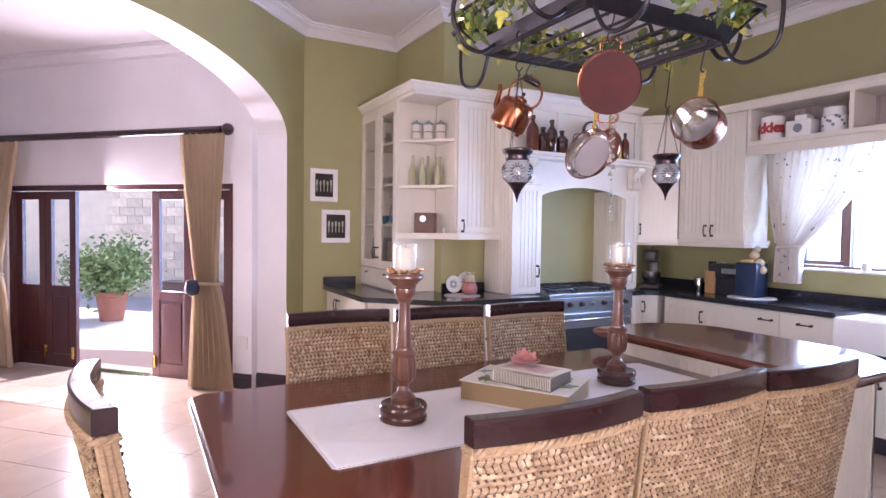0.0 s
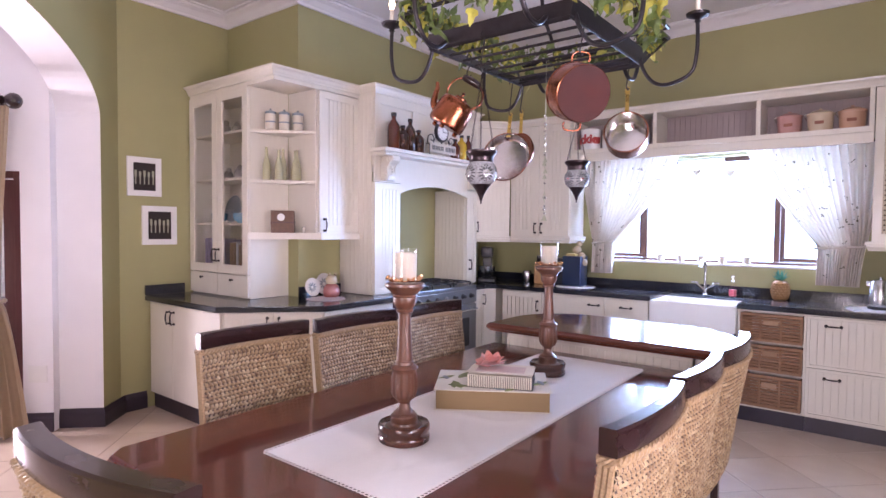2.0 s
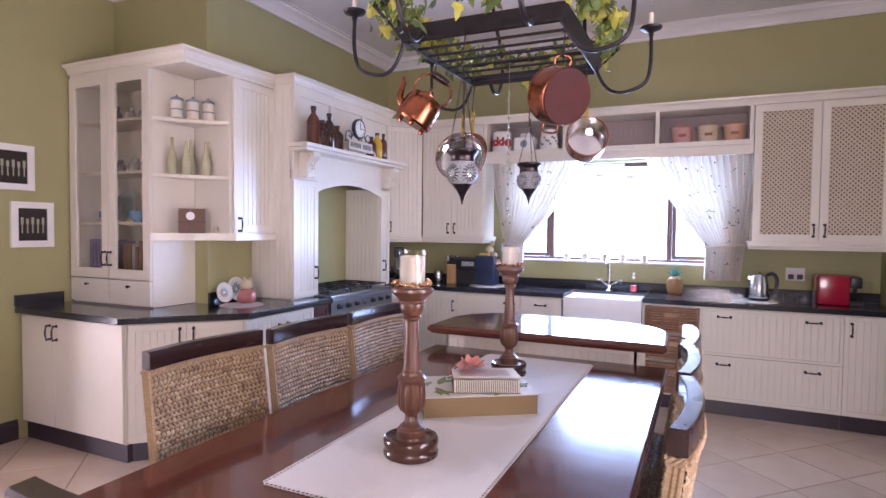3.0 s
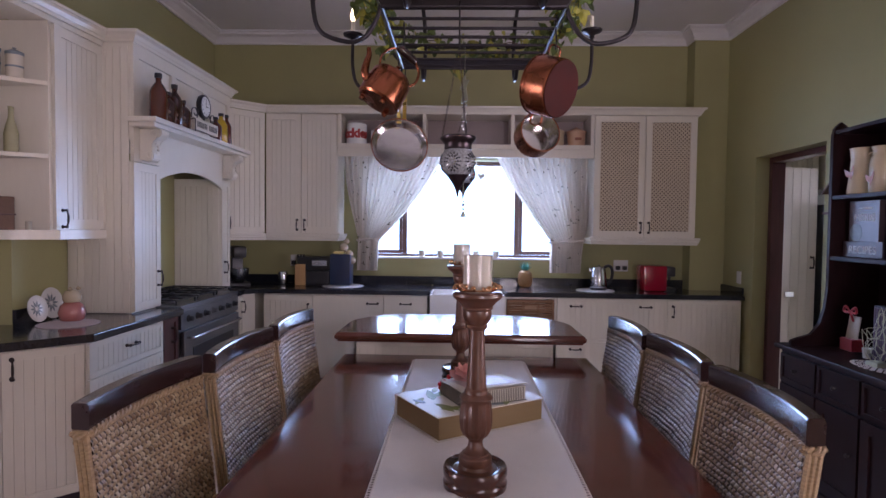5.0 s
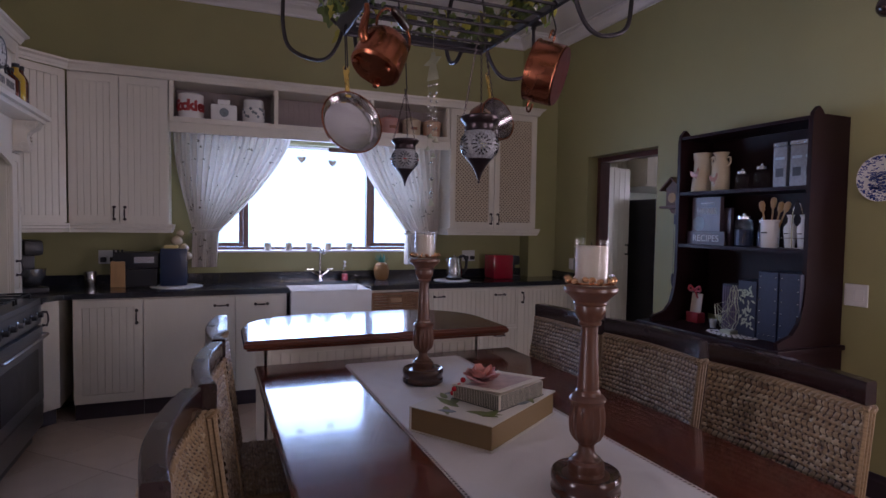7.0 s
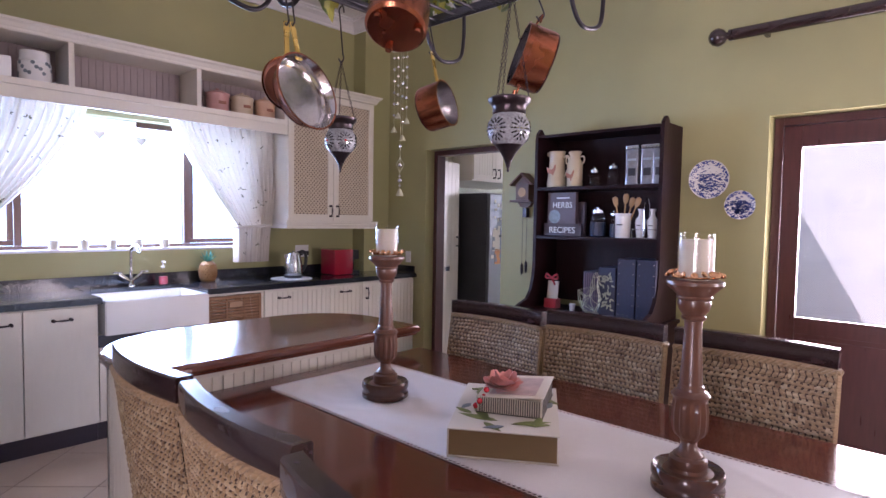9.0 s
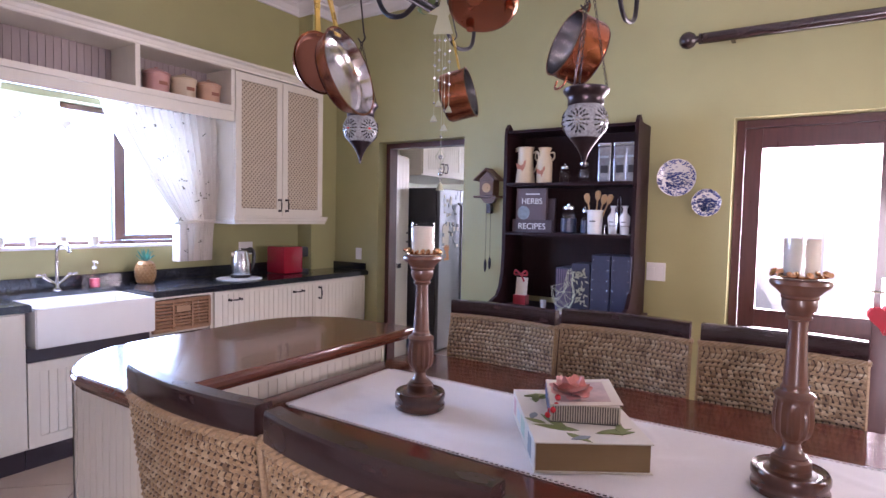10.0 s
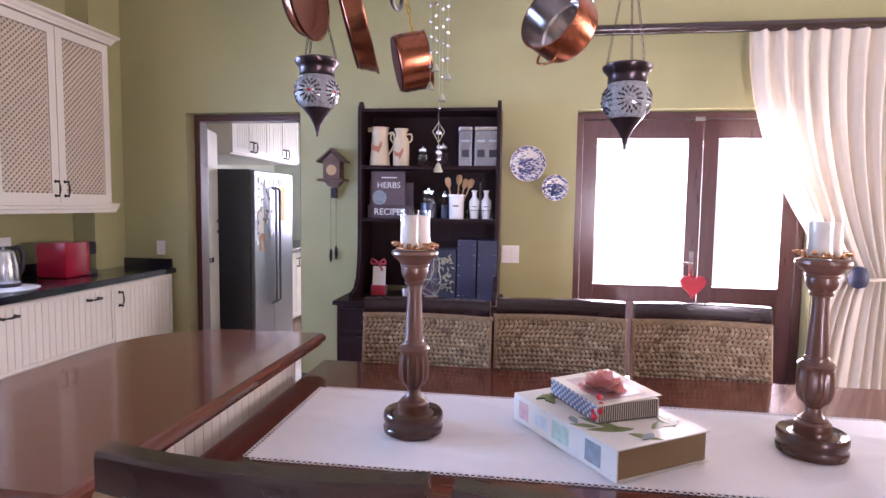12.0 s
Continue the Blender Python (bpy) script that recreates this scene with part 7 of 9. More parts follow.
part("handle", tube(smooth_path([(0.056, 0, 0.22), (0.095, 0, 0.225), (0.10, 0, 0.15), (0.064, 0, 0.08)]), 0.007, 8), JUG, j1, smooth=1.0)
part("painted_bird", prism([(x * 1.3, z * 1.3) for x, z in bird], 0, 0.001, None, pose(0, -0.0655, 0.12, 96)), ROOST, j1)
j2 = on_shelf("vase", 2.475, -0.37, S1, "cream two-handled pottery vase with a painted bird", "vase")
part("body", lathe([(0.052, 0), (0.056, 0.006), (0.056, 0.15), (0.050, 0.185), (0.038, 0.20), (0.038, 0.225), (0.05, 0.252), (0.045, 0.254), (0.033, 0.225)], 28), JUG, j2, smooth=0.7)
for s in (-1, 1):
    part("handle", tube(smooth_path([(s * 0.040, 0, 0.215), (s * 0.07, 0, 0.215), (s * 0.072, 0, 0.18), (s * 0.054, 0, 0.16)]), 0.006, 8), JUG, j2, smooth=1.0)
part("painted_bird", prism([(x * 1.1, z * 1.1) for x, z in bird], 0, 0.001, None, pose(0, -0.058, 0.08, 90)), ROOST, j2)


def glass_jar(x, y, z, r, h, fill, label, lidded=True):
    t = on_shelf("glass_jar", x, y, z, label, "jar", "glass jars on the dresser")
    body = lathe([(r * 0.9, 0), (r, 0.01), (r, h * 0.8), (r * 0.7, h * 0.92), (r * 0.7, h)], 20)
    part("body", body, CLEAR, t, "clear glass", smooth=0.7)
    if fill:
        part("content", lathe([(r * 0.86, 0.004), (r * 0.93, 0.012), (r * 0.93, h * 0.62)], 18), fill, t)
    if lidded:
        part("lid", lathe([(r * 0.75, h), (r * 0.75, h + 0.018), (r * 0.2, h + 0.024), (r * 0.2, h + 0.035), (0.002, h + 0.037)], 18), STEEL, t, smooth=0.6)


glass_jar(2.325, -0.39, S1, 0.042, 0.10, None, "small clear glass jar with a metal lid")
glass_jar(2.185, -0.39, S1, 0.045, 0.12, None, "clear glass jar with a metal lid")
TINPRINT = mat("silver_printed_tin", (0.36, 0.36, 0.38), 0.25, metal=0.6, vary=0.25, noise_scale=50)
for x in (2.03, 1.925, 1.845):
    t = on_shelf("storage_tin", x, -0.38, S1, "tall silver printed storage tin on the dresser shelf", "tin", "storage tins")
    part("body", B((-0.043, 0.043, -0.043, 0.043, 0, 0.235), bev=0.006), TINPRINT, t)
    part("lid", B((-0.045, 0.045, -0.045, 0.045, 0.236, 0.262), bev=0.006), STEEL, t)
    part("label_plate", B((-0.025, 0.025, -0.0442, -0.0432, 0.06, 0.11)), BLACK, t, "dark printed figure")
    part("label_plate", B((-0.028, 0.028, -0.0442, -0.0432, 0.16, 0.175)), GREYPRINT, t)


def letters(body, size, m, material, parent, name="lettering", extrude=0.0006, bold=0.0):
    cu = bpy.data.curves.new(name, "FONT")
    cu.body, cu.size, cu.align_x, cu.extrude, cu.offset = body, size, "CENTER", extrude, bold
    tmp = bpy.data.objects.new("tmp_text", cu)
    me = bpy.data.meshes.new_from_object(tmp)
    bpy.data.objects.remove(tmp)
    return part(name, me, material, parent, at=m)


WHITEINK = mat("white_ink", (0.72, 0.70, 0.68), 0.6, vary=0.03)
SLATE = mat("dark_plum_cover", (0.06, 0.04, 0.05), 0.4, vary=0.3)
rb = on_shelf("recipe_file", 2.545, -0.36, S2, "dark plum recipe box file with white lettering", "file")
part("back_cover", B((-0.155, 0.155, 0.02, 0.045, 0, 0.245), bev=0.002), SLATE, rb)
part("front_book", B((-0.135, 0.10, -0.014, 0.018, 0.0, 0.318), bev=0.002), mat("grey_plum_cover", (0.10, 0.07, 0.08), 0.35, vary=0.4, noise_scale=14), rb)
part("front_panel", B((-0.155, 0.155, -0.030, -0.016, 0.0, 0.09), bev=0.002), SLATE, rb)
letters("HERBS", 0.058, pose(-0.01, -0.0148, 0.205, 90), WHITEINK, rb)
letters("RECIPES", 0.062, pose(0.0, -0.0308, 0.022, 90), WHITEINK, rb)
part("small_bar", B((-0.06, 0.05, -0.0152, -0.0142, 0.272, 0.280)), WHITEINK, rb)
part("printed_round", lathe([(0.05, 0), (0.05, 0.0008)], 24, None, pose(-0.075, -0.0142, 0.14, 90)), GREYPRINT, rb, "grey printed vegetables")
NAVY = mat("navy_blue_content", (0.02, 0.03, 0.07), 0.3, vary=0.3)
glass_jar(2.28, -0.37, S2, 0.058, 0.17, NAVY, "wide glass jar with dark blue contents")
glass_jar(2.17, -0.39, S2, 0.028, 0.15, NAVY, "slim glass bottle with dark blue contents")
cn = on_shelf("utensil_pot", 2.085, -0.35, S2, "white ceramic pot holding wooden spoons and spatulas", "utensil pot")
part("pot", lathe([(0.048, 0), (0.05, 0.004), (0.052, 0.15), (0.057, 0.155), (0.057, 0.165), (0.05, 0.165), (0.046, 0.14)], 24), CERAMIC, cn, smooth=0.6)
part("lettering_bar", B((-0.02, 0.02, -0.0525, -0.0505, 0.085, 0.093)), BLACK, cn)
WOODP = mat("pale_beech", (0.48, 0.28, 0.12), 0.55, vary=0.2, stretch=(1, 1, 0.1), noise_scale=40)
for a, b, z in ((-0.03, -12, 0.245), (0.0, 4, 0.26), (0.028, 22, 0.25), (0.01, 14, 0.24)):
    u = thing("wooden_spoon", cn.matrix_basis @ pose(a * 0.5, 0.01 * (a > 0), 0.04, 0, b, 0), "pale wooden kitchen spoon standing in the white pot", "utensil", "wooden spoons")
    part("handle", tube([(0, 0, 0), (0, 0, z - 0.07)], 0.005, 8), WOODP, u)
    part("bowl", lathe([(0.005, z - 0.072), (0.016, z - 0.055), (0.021, z - 0.03), (0.018, z - 0.008), (0.004, z)], 14, None, Matrix.Diagonal((1, 0.4, 1, 1))), WOODP, u, smooth=1.0)
for x in (1.965, 1.885):
    t = on_shelf("oil_bottle", x, -0.36, S2 + 0.004, "white ceramic bottle in a metal carrier", "bottle", "white bottles")
    part("body", lathe([(0.024, 0), (0.027, 0.006), (0.036, 0.10), (0.034, 0.12), (0.016, 0.145), (0.014, 0.17), (0.022, 0.19), (0.018, 0.192)], 22), CERAMIC, t, smooth=0.8)
    part("lettering_bar", B((-0.014, 0.014, -0.0350, -0.033, 0.08, 0.085)), BLACK, t)
t = on_shelf("bottle_carrier", 1.925, -0.36, S2, "thin metal carrier for two white bottles", "carrier")
part("frame", tube([(-0.085, -0.04, 0.003), (0.085, -0.04, 0.003), (0.085, 0.04, 0.003), (-0.085, 0.04, 0.003)], 0.0025, 6, closed=True), CHROME, t)
part("handle", tube(smooth_path([(0, -0.04, 0.003), (0, -0.04, 0.2), (0, 0, 0.27), (0, 0.04, 0.2), (0, 0.04, 0.003)]), 0.003, 6), CHROME, t, smooth=1)
part("rail", tube([(-0.082, -0.04, 0.003), (-0.082, -0.042, 0.06), (0.082, -0.042, 0.06), (0.082, -0.04, 0.003)], 0.0022, 6), CHROME, t)
LEATHER = mat("dark_blue_leather_board", (0.03, 0.035, 0.07), 0.45, vary=0.3, noise_scale=60, bump=0.4)
for i, (x, kind_) in enumerate(((2.00, 1), (1.865, 1), (2.135, 2), (2.25, 3))):
    t = on_shelf("box_file", x, -0.34, S0, {1: "dark blue studded upright box file on the dresser", 2: "dark blue box file with silver floral pattern", 3: "dark blue ribbed box file on the dresser"}[kind_], "box file", "box files")
    hgt = 0.40 if kind_ == 1 else (0.335 if kind_ == 2 else 0.30)
    part("body", B((-0.062, 0.062, -0.10, 0.12, 0, hgt), bev=0.003), LEATHER, t)
    if kind_ == 1:
        stud = mesh_of(lathe([(0.0045, 0), (0.003, 0.002), (0.001, 0.0028)], 8, None, pose(0, 0, 0, 90)), "stud")
        for zz in range(6):
            for xx in (-0.048, 0.048):
                part("stud", stud, CHROME, t, "small silver stud", at=pose(xx, -0.10, 0.03 + zz * (hgt - 0.06) / 5))
        for xx in (-0.016, 0.016):
            part("stud", stud, CHROME, t, "small silver stud", at=pose(xx, -0.10, 0.03))
    elif kind_ == 2:
        bm = bmesh.new()
        rnd = random.Random(5)
        for _ in range(44):
            prism(leaf_outline(0.034, 0.012, 4), 0, 0.001, bm, pose(rnd.uniform(-0.035, 0.035), -0.1002, rnd.uniform(0.05, 0.28), 90) @ pose(0, 0, 0, 0, 0, rnd.uniform(0, 360)))
        tagged(part("leaf_pattern", bm, TIN, t, "silver leaf pattern"), kind="stuff")
    else:
        for k in range(7):
            part("rib", B((-0.054 + k * 0.016, -0.046 + k * 0.016, -0.104, -0.1005, 0.01, hgt - 0.01)), mat("mauve_rib", (0.14, 0.10, 0.16), 0.5) if k == 0 else bpy.data.materials["mauve_rib"], t)
wr = on_shelf("wire_hen", 2.225, -0.205, S0 + 0.002, "open wire hen ornament in pale metal", "ornament")
rnd = random.Random(9)
bm = bmesh.new()
hen = [(-0.09, 0.10), (-0.07, 0.05), (-0.02, 0.02), (0.03, 0.03), (0.055, 0.08), (0.06, 0.14), (0.045, 0.20), (0.05, 0.26), (0.03, 0.30), (0.012, 0.27), (0.012, 0.20), (-0.01, 0.14), (-0.05, 0.13), (-0.10, 0.17)]
for dy in (-0.012, 0.012):
    tube([(x, dy, z) for x, z in hen], 0.002, 5, bm, closed=True)
for _ in range(46):
    a, b = rnd.sample(hen, 2)
    if (Vector(a) - Vector(b)).length < 0.14:
        s_ = rnd.choice((-1, 1)) * 0.02
        tube(smooth_path([(a[0], 0, a[1]), ((a[0] + b[0]) / 2, s_, (a[1] + b[1]) / 2), (b[0], 0, b[1])], 3), 0.0013, 4, bm)
part("wire", bm, TIN, wr)
part("foot", B((-0.04, 0.04, -0.03, 0.03, 0.0, 0.022)), TIN, wr)
dl = on_shelf("doily", 2.20, -0.20, S0 - 0.0005, "white crocheted doily on the dresser top", "doily")
bm = bmesh.new()
for rr, n in ((0.03, 8), (0.055, 14), (0.08, 20), (0.105, 26)):
    for i in range(n):
        a = 2 * math.pi * i / n
        tube([(rr * 1.5 * math.cos(a) + 0.013 * math.cos(b), rr * math.sin(a) * 0.8 + 0.009 * math.sin(b), 0.002) for b in [k * math.pi / 3 for k in range(6)]], 0.0016, 4, bm, closed=True)
tagged(part("crochet", bm, LINEN, dl, "white crochet rings"), kind="stuff")
t = on_shelf("framed_card", 2.62, -0.33, S0, "small cream card in a stand with a red bow", "ornament")
part("card", B((-0.045, 0.045, 0, 0.008, 0.07, 0.20), bev=0.001), IVORY, t, at=pose(0, 0, 0, -8))
part("stand", B((-0.05, 0.05, -0.02, 0.05, 0, 0.07), bev=0.004), HEARTRED, t)
part("bow", tube(smooth_path([(0.0, 0, 0.22), (0.04, 0, 0.25), (0.05, 0, 0.22), (0, 0, 0.22), (-0.05, 0, 0.22), (-0.04, 0, 0.25), (0, 0, 0.22), (0.03, 0, 0.17)]), 0.007, 6), HEARTRED, t)
t = on_shelf("small_cup", 2.42, -0.29, S0, "tiny white cup on the dresser", "cup")
part("body", lathe([(0.018, 0), (0.024, 0.055), (0.02, 0.055), (0.016, 0.01)], 16), CERAMIC, t)

# wall things
BLUEPLATE = mat("blue_willow_pattern", (0.07, 0.10, 0.33), 0.2, vary=0.6, noise_scale=60, coat=0.4)
for px, pz, r in ((1.586, 1.728, 0.125), (1.395, 1.562, 0.09)):
    t = thing("wall_plate", pose(px, Y_RIGHT, pz, 90, 0, 180), "white plate with blue landscape pattern on the green wall", "plate", "wall plates")
    part("plate", lathe([(r * 0.5, 0.004), (r * 0.6, 0.008), (r * 0.75, 0.010), (r, 0.022), (r, 0.025), (r * 0.74, 0.014), (r * 0.66, 0.0125), (0.002, 0.012)], 40), CERAMIC, t, smooth=0.8)
    bm = bmesh.new()
    rnd = random.Random(int(px * 10))
    for _ in range(620):
        a, q = rnd.uniform(0, 6.283), r * 0.96 * math.sqrt(rnd.uniform(0.0, 1))
        x, y = q * math.cos(a), q * math.sin(a)
        if (y > 0.30 * r and q < r * 0.66 and rnd.random() < 0.85) or (0.66 * r < q < 0.74 * r):
            continue
        z = 0.0128 if q < r * 0.66 else 0.0145 + (q - 0.70 * r) / (0.3 * r) * 0.0115
        s_ = rnd.uniform(0.002, 0.0065)
        wide_ = 2.2 if q < r * 0.66 else 1.3
        prism([(s_ * wide_ * math.cos(k) * rnd.uniform(0.6, 1.2), s_ * 0.8 * math.sin(k) * rnd.uniform(0.6, 1.2)) for k in (0, 1.2, 2.5, 3.8, 5.0)], z, z + 0.0009, bm, pose(x, y, 0))
    tagged(part("blue_pattern", bm, BLUEPLATE, t, "blue printed landscape pattern"), kind="stuff")
for sx, sz, w_, h_ in ((1.695, 1.088, 0.125, 0.125), (4.395, 1.07, 0.07, 0.11)):
    t = thing("light_switch", pose(sx, Y_RIGHT, sz, 0, 0, 180), "white plastic switch plate on the green wall", "switch", "switches")
    part("plate", B((-w_ / 2, w_ / 2, -0.009, -0.0005, -h_ / 2, h_ / 2), bev=0.003), CERAMIC, t)
    for k in (-1, 1) if w_ > 0.1 else (0,):
        part("rocker", B((k * 0.026 - 0.018, k * 0.026 + 0.018, -0.013, -0.0092, -0.03, 0.03), bev=0.002), CERAMIC, t)
ck = thing("cuckoo_clock", pose(2.985, Y_RIGHT, 1.67, 0, 0, 180), "carved brown wooden cuckoo clock with chains on the wall", "clock")
CKW = mat("carved_brown_wood", (0.12, 0.055, 0.03), 0.5, vary=0.4, noise_scale=40, bump=0.5)
part("case", B((-0.062, 0.062, -0.10, -0.001, -0.06, 0.06), bev=0.004), CKW, ck)
for s in (-1, 1):
    part("roof", B((-0.012, 0.135, -0.125, -0.001, 0, 0.012), bev=0.002), CKW, ck, at=pose(0, 0, 0.14, 0, 40, 0) if s > 0 else pose(0, -0.126, 0.14, 0, 40, 180))
part("gable", prism([(-0.075, 0.06), (0.075, 0.06), (0, 0.125)], 0.01, 0.10, None, pose(0, 0, 0, 90)), CKW, ck)
part("dial", lathe([(0.038, 0), (0.038, 0.004), (0.012, 0.005), (0.012, 0.007)], 20, None, pose(0, -0.10, 0.0, 90)), WOODP, ck, "pale carved dial")
part("platform", B((-0.10, 0.10, -0.13, -0.001, -0.078, -0.062), bev=0.003), CKW, ck)
part("carving", prism([(-0.07, 0), (0.07, 0), (0.04, -0.035), (0, -0.045), (-0.04, -0.035)], 0.02, 0.06, None, pose(0, 0, -0.079, 90)), CKW, ck)
part("chain_box", B((-0.02, 0.02, -0.06, -0.02, -0.20, -0.125), bev=0.004), IRON, ck)
for x, z in ((-0.022, -0.62), (0.018, -0.60)):
    c_ = part("chain", tube([(x, -0.05, -0.12), (x, -0.05, z)], 0.0014, 4), IRON, ck)
    part("weight", lathe([(0.003, 0), (0.010, 0.02), (0.012, 0.05), (0.010, 0.08), (0.003, 0.10)], 10), IRON, c_, at=pose(x, -0.05, z - 0.05))
for (x0, x1, z0, z1) in ((1.417, 1.682, 1.718, 2.028), (1.528, 1.807, 1.327, 1.642)):
    t = thing("picture", pose((x0 + x1) / 2, Y_PIC, (z0 + z1) / 2), "white framed picture of old cutlery on dark ground", "picture", "cutlery pictures")
    w_, h_ = (x1 - x0) / 2, (z1 - z0) / 2
    part("picture_frame", ring_bm(-w_, w_, -h_, h_, 0.045, -0.02, 0.019), CERAMIC, t)
    part("print", B((-w_ + 0.045, w_ - 0.045, -0.012, -0.002, -h_ + 0.045, h_ - 0.045)), mat("dark_brown_print", (0.03, 0.02, 0.02), 0.4, vary=0.5), t)
    for k in range(5):
        x = -0.068 + k * 0.034
        part("cutlery", B((x - 0.004, x + 0.004, -0.0132, -0.0124, -0.06, 0.0), (x - 0.009, x + 0.009, -0.0132, -0.0124, 0.001, 0.05 - 0.01 * (k % 2)), bev=0.0), TIN, t)
t = thing("light_switch", Matrix.Translation(diag(4.35, 3.20, 0.42)) @ pose(0, 0, 0, 0, 0, -45), "white plastic socket plate low on the white wall", "socket")
part("plate", B((-0.06, 0.06, -0.009, -0.0005, -0.06, 0.06), bev=0.003), CERAMIC, t)

# ---- worktop things ----
CT = 0.9205


def sit(name, x, y, label, category, turn=-90.0, z=CT, group=""):
    return thing(name, pose(x, y, z, 0, 0, turn), label, category, group)


kt = sit("electric_kettle", 4.56, 0.62, "brushed steel electric kettle with black handle on a mat", "kettle", z=CT + 0.006)
part("base", lathe([(0.075, 0), (0.078, 0.01), (0.075, 0.022)], 24), BLACK, kt)
part("body", lathe([(0.076, 0.023), (0.078, 0.03), (0.072, 0.12), (0.060, 0.19), (0.054, 0.205), (0.04, 0.212), (0.008, 0.216), (0.01, 0.228), (0.002, 0.232)], 32), STEEL, kt, smooth=0.6)
part("handle", tube(smooth_path([(0.05, 0, 0.205), (0.095, 0, 0.22), (0.125, 0, 0.18), (0.118, 0, 0.10), (0.085, 0, 0.05)]), 0.014, 10), BLACK, kt, smooth=1.0)
part("spout", prism([(-0.05, -0.018), (-0.085, 0.0), (-0.05, 0.018)], 0.165, 0.20), STEEL, kt)
mt = sit("doily", 4.53, 0.655, "white crocheted mat under the steel kettle", "mat", z=CT - 0.0002)
part("cloth", lathe([(0.17, 0), (0.172, 0.003), (0.168, 0.005), (0.002, 0.005)], 40), LINEN, mt)
cm = sit("coffee_machine", 4.62, 0.05, "glossy red capsule coffee machine with black head", "coffee machine")
RED = mat("glossy_crimson_plastic", (0.34, 0.008, 0.028), 0.2, vary=0.1, coat=0.5)
part("body", B((-0.17, 0.045, -0.10, 0.12, 0.0, 0.235), bev=0.02), RED, cm, smooth=0.5)
part("head", B((0.046, 0.125, -0.085, 0.08, 0.135, 0.225), bev=0.015), BLACK, cm, smooth=0.5)
part("spout", lathe([(0.012, 0.10), (0.016, 0.134)], 12), BLACK, cm, at=pose(0.085, -0.03, 0))
part("water_tank", B((0.135, 0.20, -0.06, 0.09, 0.01, 0.19), bev=0.012), CLEAR, cm, "clear water tank")
part("tray", B((0.046, 0.134, -0.08, 0.07, 0.0, 0.03), bev=0.006), BLACK, cm)
pn = sit("ceramic_pineapple", 4.76, 1.27, "brown ceramic pineapple jar with green crown", "jar")
bm = lathe([(0.045, 0), (0.055, 0.008), (0.066, 0.05), (0.068, 0.09), (0.060, 0.13), (0.042, 0.155), (0.02, 0.16)], 24)
part("fruit", bm, mat("glazed_ochre", (0.36, 0.20, 0.08), 0.35, vary=0.3, noise_scale=60, bump=0.8, bump_scale=60, dist=0.006), pn, smooth=1.0)
scale_me = mesh_of(lathe([(0.0085, 0), (0.006, 0.004), (0.001, 0.007)], 6), "scale")
for r_ in range(7):
    z = 0.018 + r_ * 0.019
    rr = np.interp(z, [0, 0.05, 0.09, 0.13, 0.155], [0.05, 0.066, 0.068, 0.06, 0.042])
    for i in range(16):
        a = 2 * math.pi * (i + 0.5 * (r_ % 2)) / 16
        part("scale", scale_me, bpy.data.materials["glazed_ochre"], pn, at=pose(rr * math.cos(a) * 0.985, rr * math.sin(a) * 0.985, z) @ Vector((math.cos(a), math.sin(a), 0)).to_track_quat("Z", "Y").to_matrix().to_4x4())
TEAL = mat("teal_green_glaze", (0.06, 0.28, 0.22), 0.3, vary=0.2)
for ring, (n, sp_, ln) in enumerate(((8, 52, 0.07), (7, 30, 0.085), (5, 12, 0.09))):
    me = mesh_of(prism([(-0.008, 0), (0.008, 0), (0.009, ln * 0.4), (0, ln)], -0.002, 0.002, None, pose(0, 0, 0, 90)), "crown_leaf")
    for i in range(n):
        part("crown_leaf", me, TEAL, pn, at=pose(0, 0, 0.155, 0, 0, i * 360 / n + ring * 17) @ pose(0, -0.008, 0, sp_, 0, 0))
sp = sit("soap_bottle", 4.74, 1.62, "clear pump bottle with pink soap by the sink", "bottle")
part("bottle", lathe([(0.03, 0), (0.032, 0.005), (0.032, 0.055), (0.027, 0.09), (0.014, 0.115), (0.012, 0.125)], 20), CLEAR, sp, smooth=0.8)
part("soap", lathe([(0.027, 0.003), (0.030, 0.01), (0.030, 0.06)], 18), mat("pink_soap", (0.65, 0.12, 0.16), 0.3), sp)
part("pump", lathe([(0.014, 0.125), (0.014, 0.14), (0.005, 0.142), (0.005, 0.165), (0.012, 0.167), (0.012, 0.178)], 12), CERAMIC, sp)
part("nozzle", tube([(0, 0, 0.172), (0, -0.04, 0.172), (0, -0.045, 0.162)], 0.005, 8), CERAMIC, sp)
tp = sit("mixer_tap", 4.745, 1.84, "chrome bridge tap with cross handles behind the sink", "tap")
part("spout", tube(smooth_path([(0, 0, 0.0), (0, 0, 0.22), (0, -0.02, 0.275), (0, -0.08, 0.30), (0, -0.14, 0.29), (0, -0.165, 0.25)]), 0.011, 10), CHROME, tp, smooth=1.0)
part("base", lathe([(0.026, 0), (0.026, 0.008), (0.016, 0.02), (0.013, 0.05)], 18), CHROME, tp)
for s in (-1, 1):
    a_ = part("valve", tube([(0, 0, 0.035), (s * 0.075, 0, 0.095)], [0.010, 0.012], 10), CHROME, tp)
    part("cross_handle", B((s * 0.088 - 0.03, s * 0.088 + 0.03, -0.006, 0.006, 0.10, 0.112), (s * 0.088 - 0.006, s * 0.088 + 0.006, -0.03, 0.03, 0.1005, 0.1115), bev=0.003), CHROME, a_)
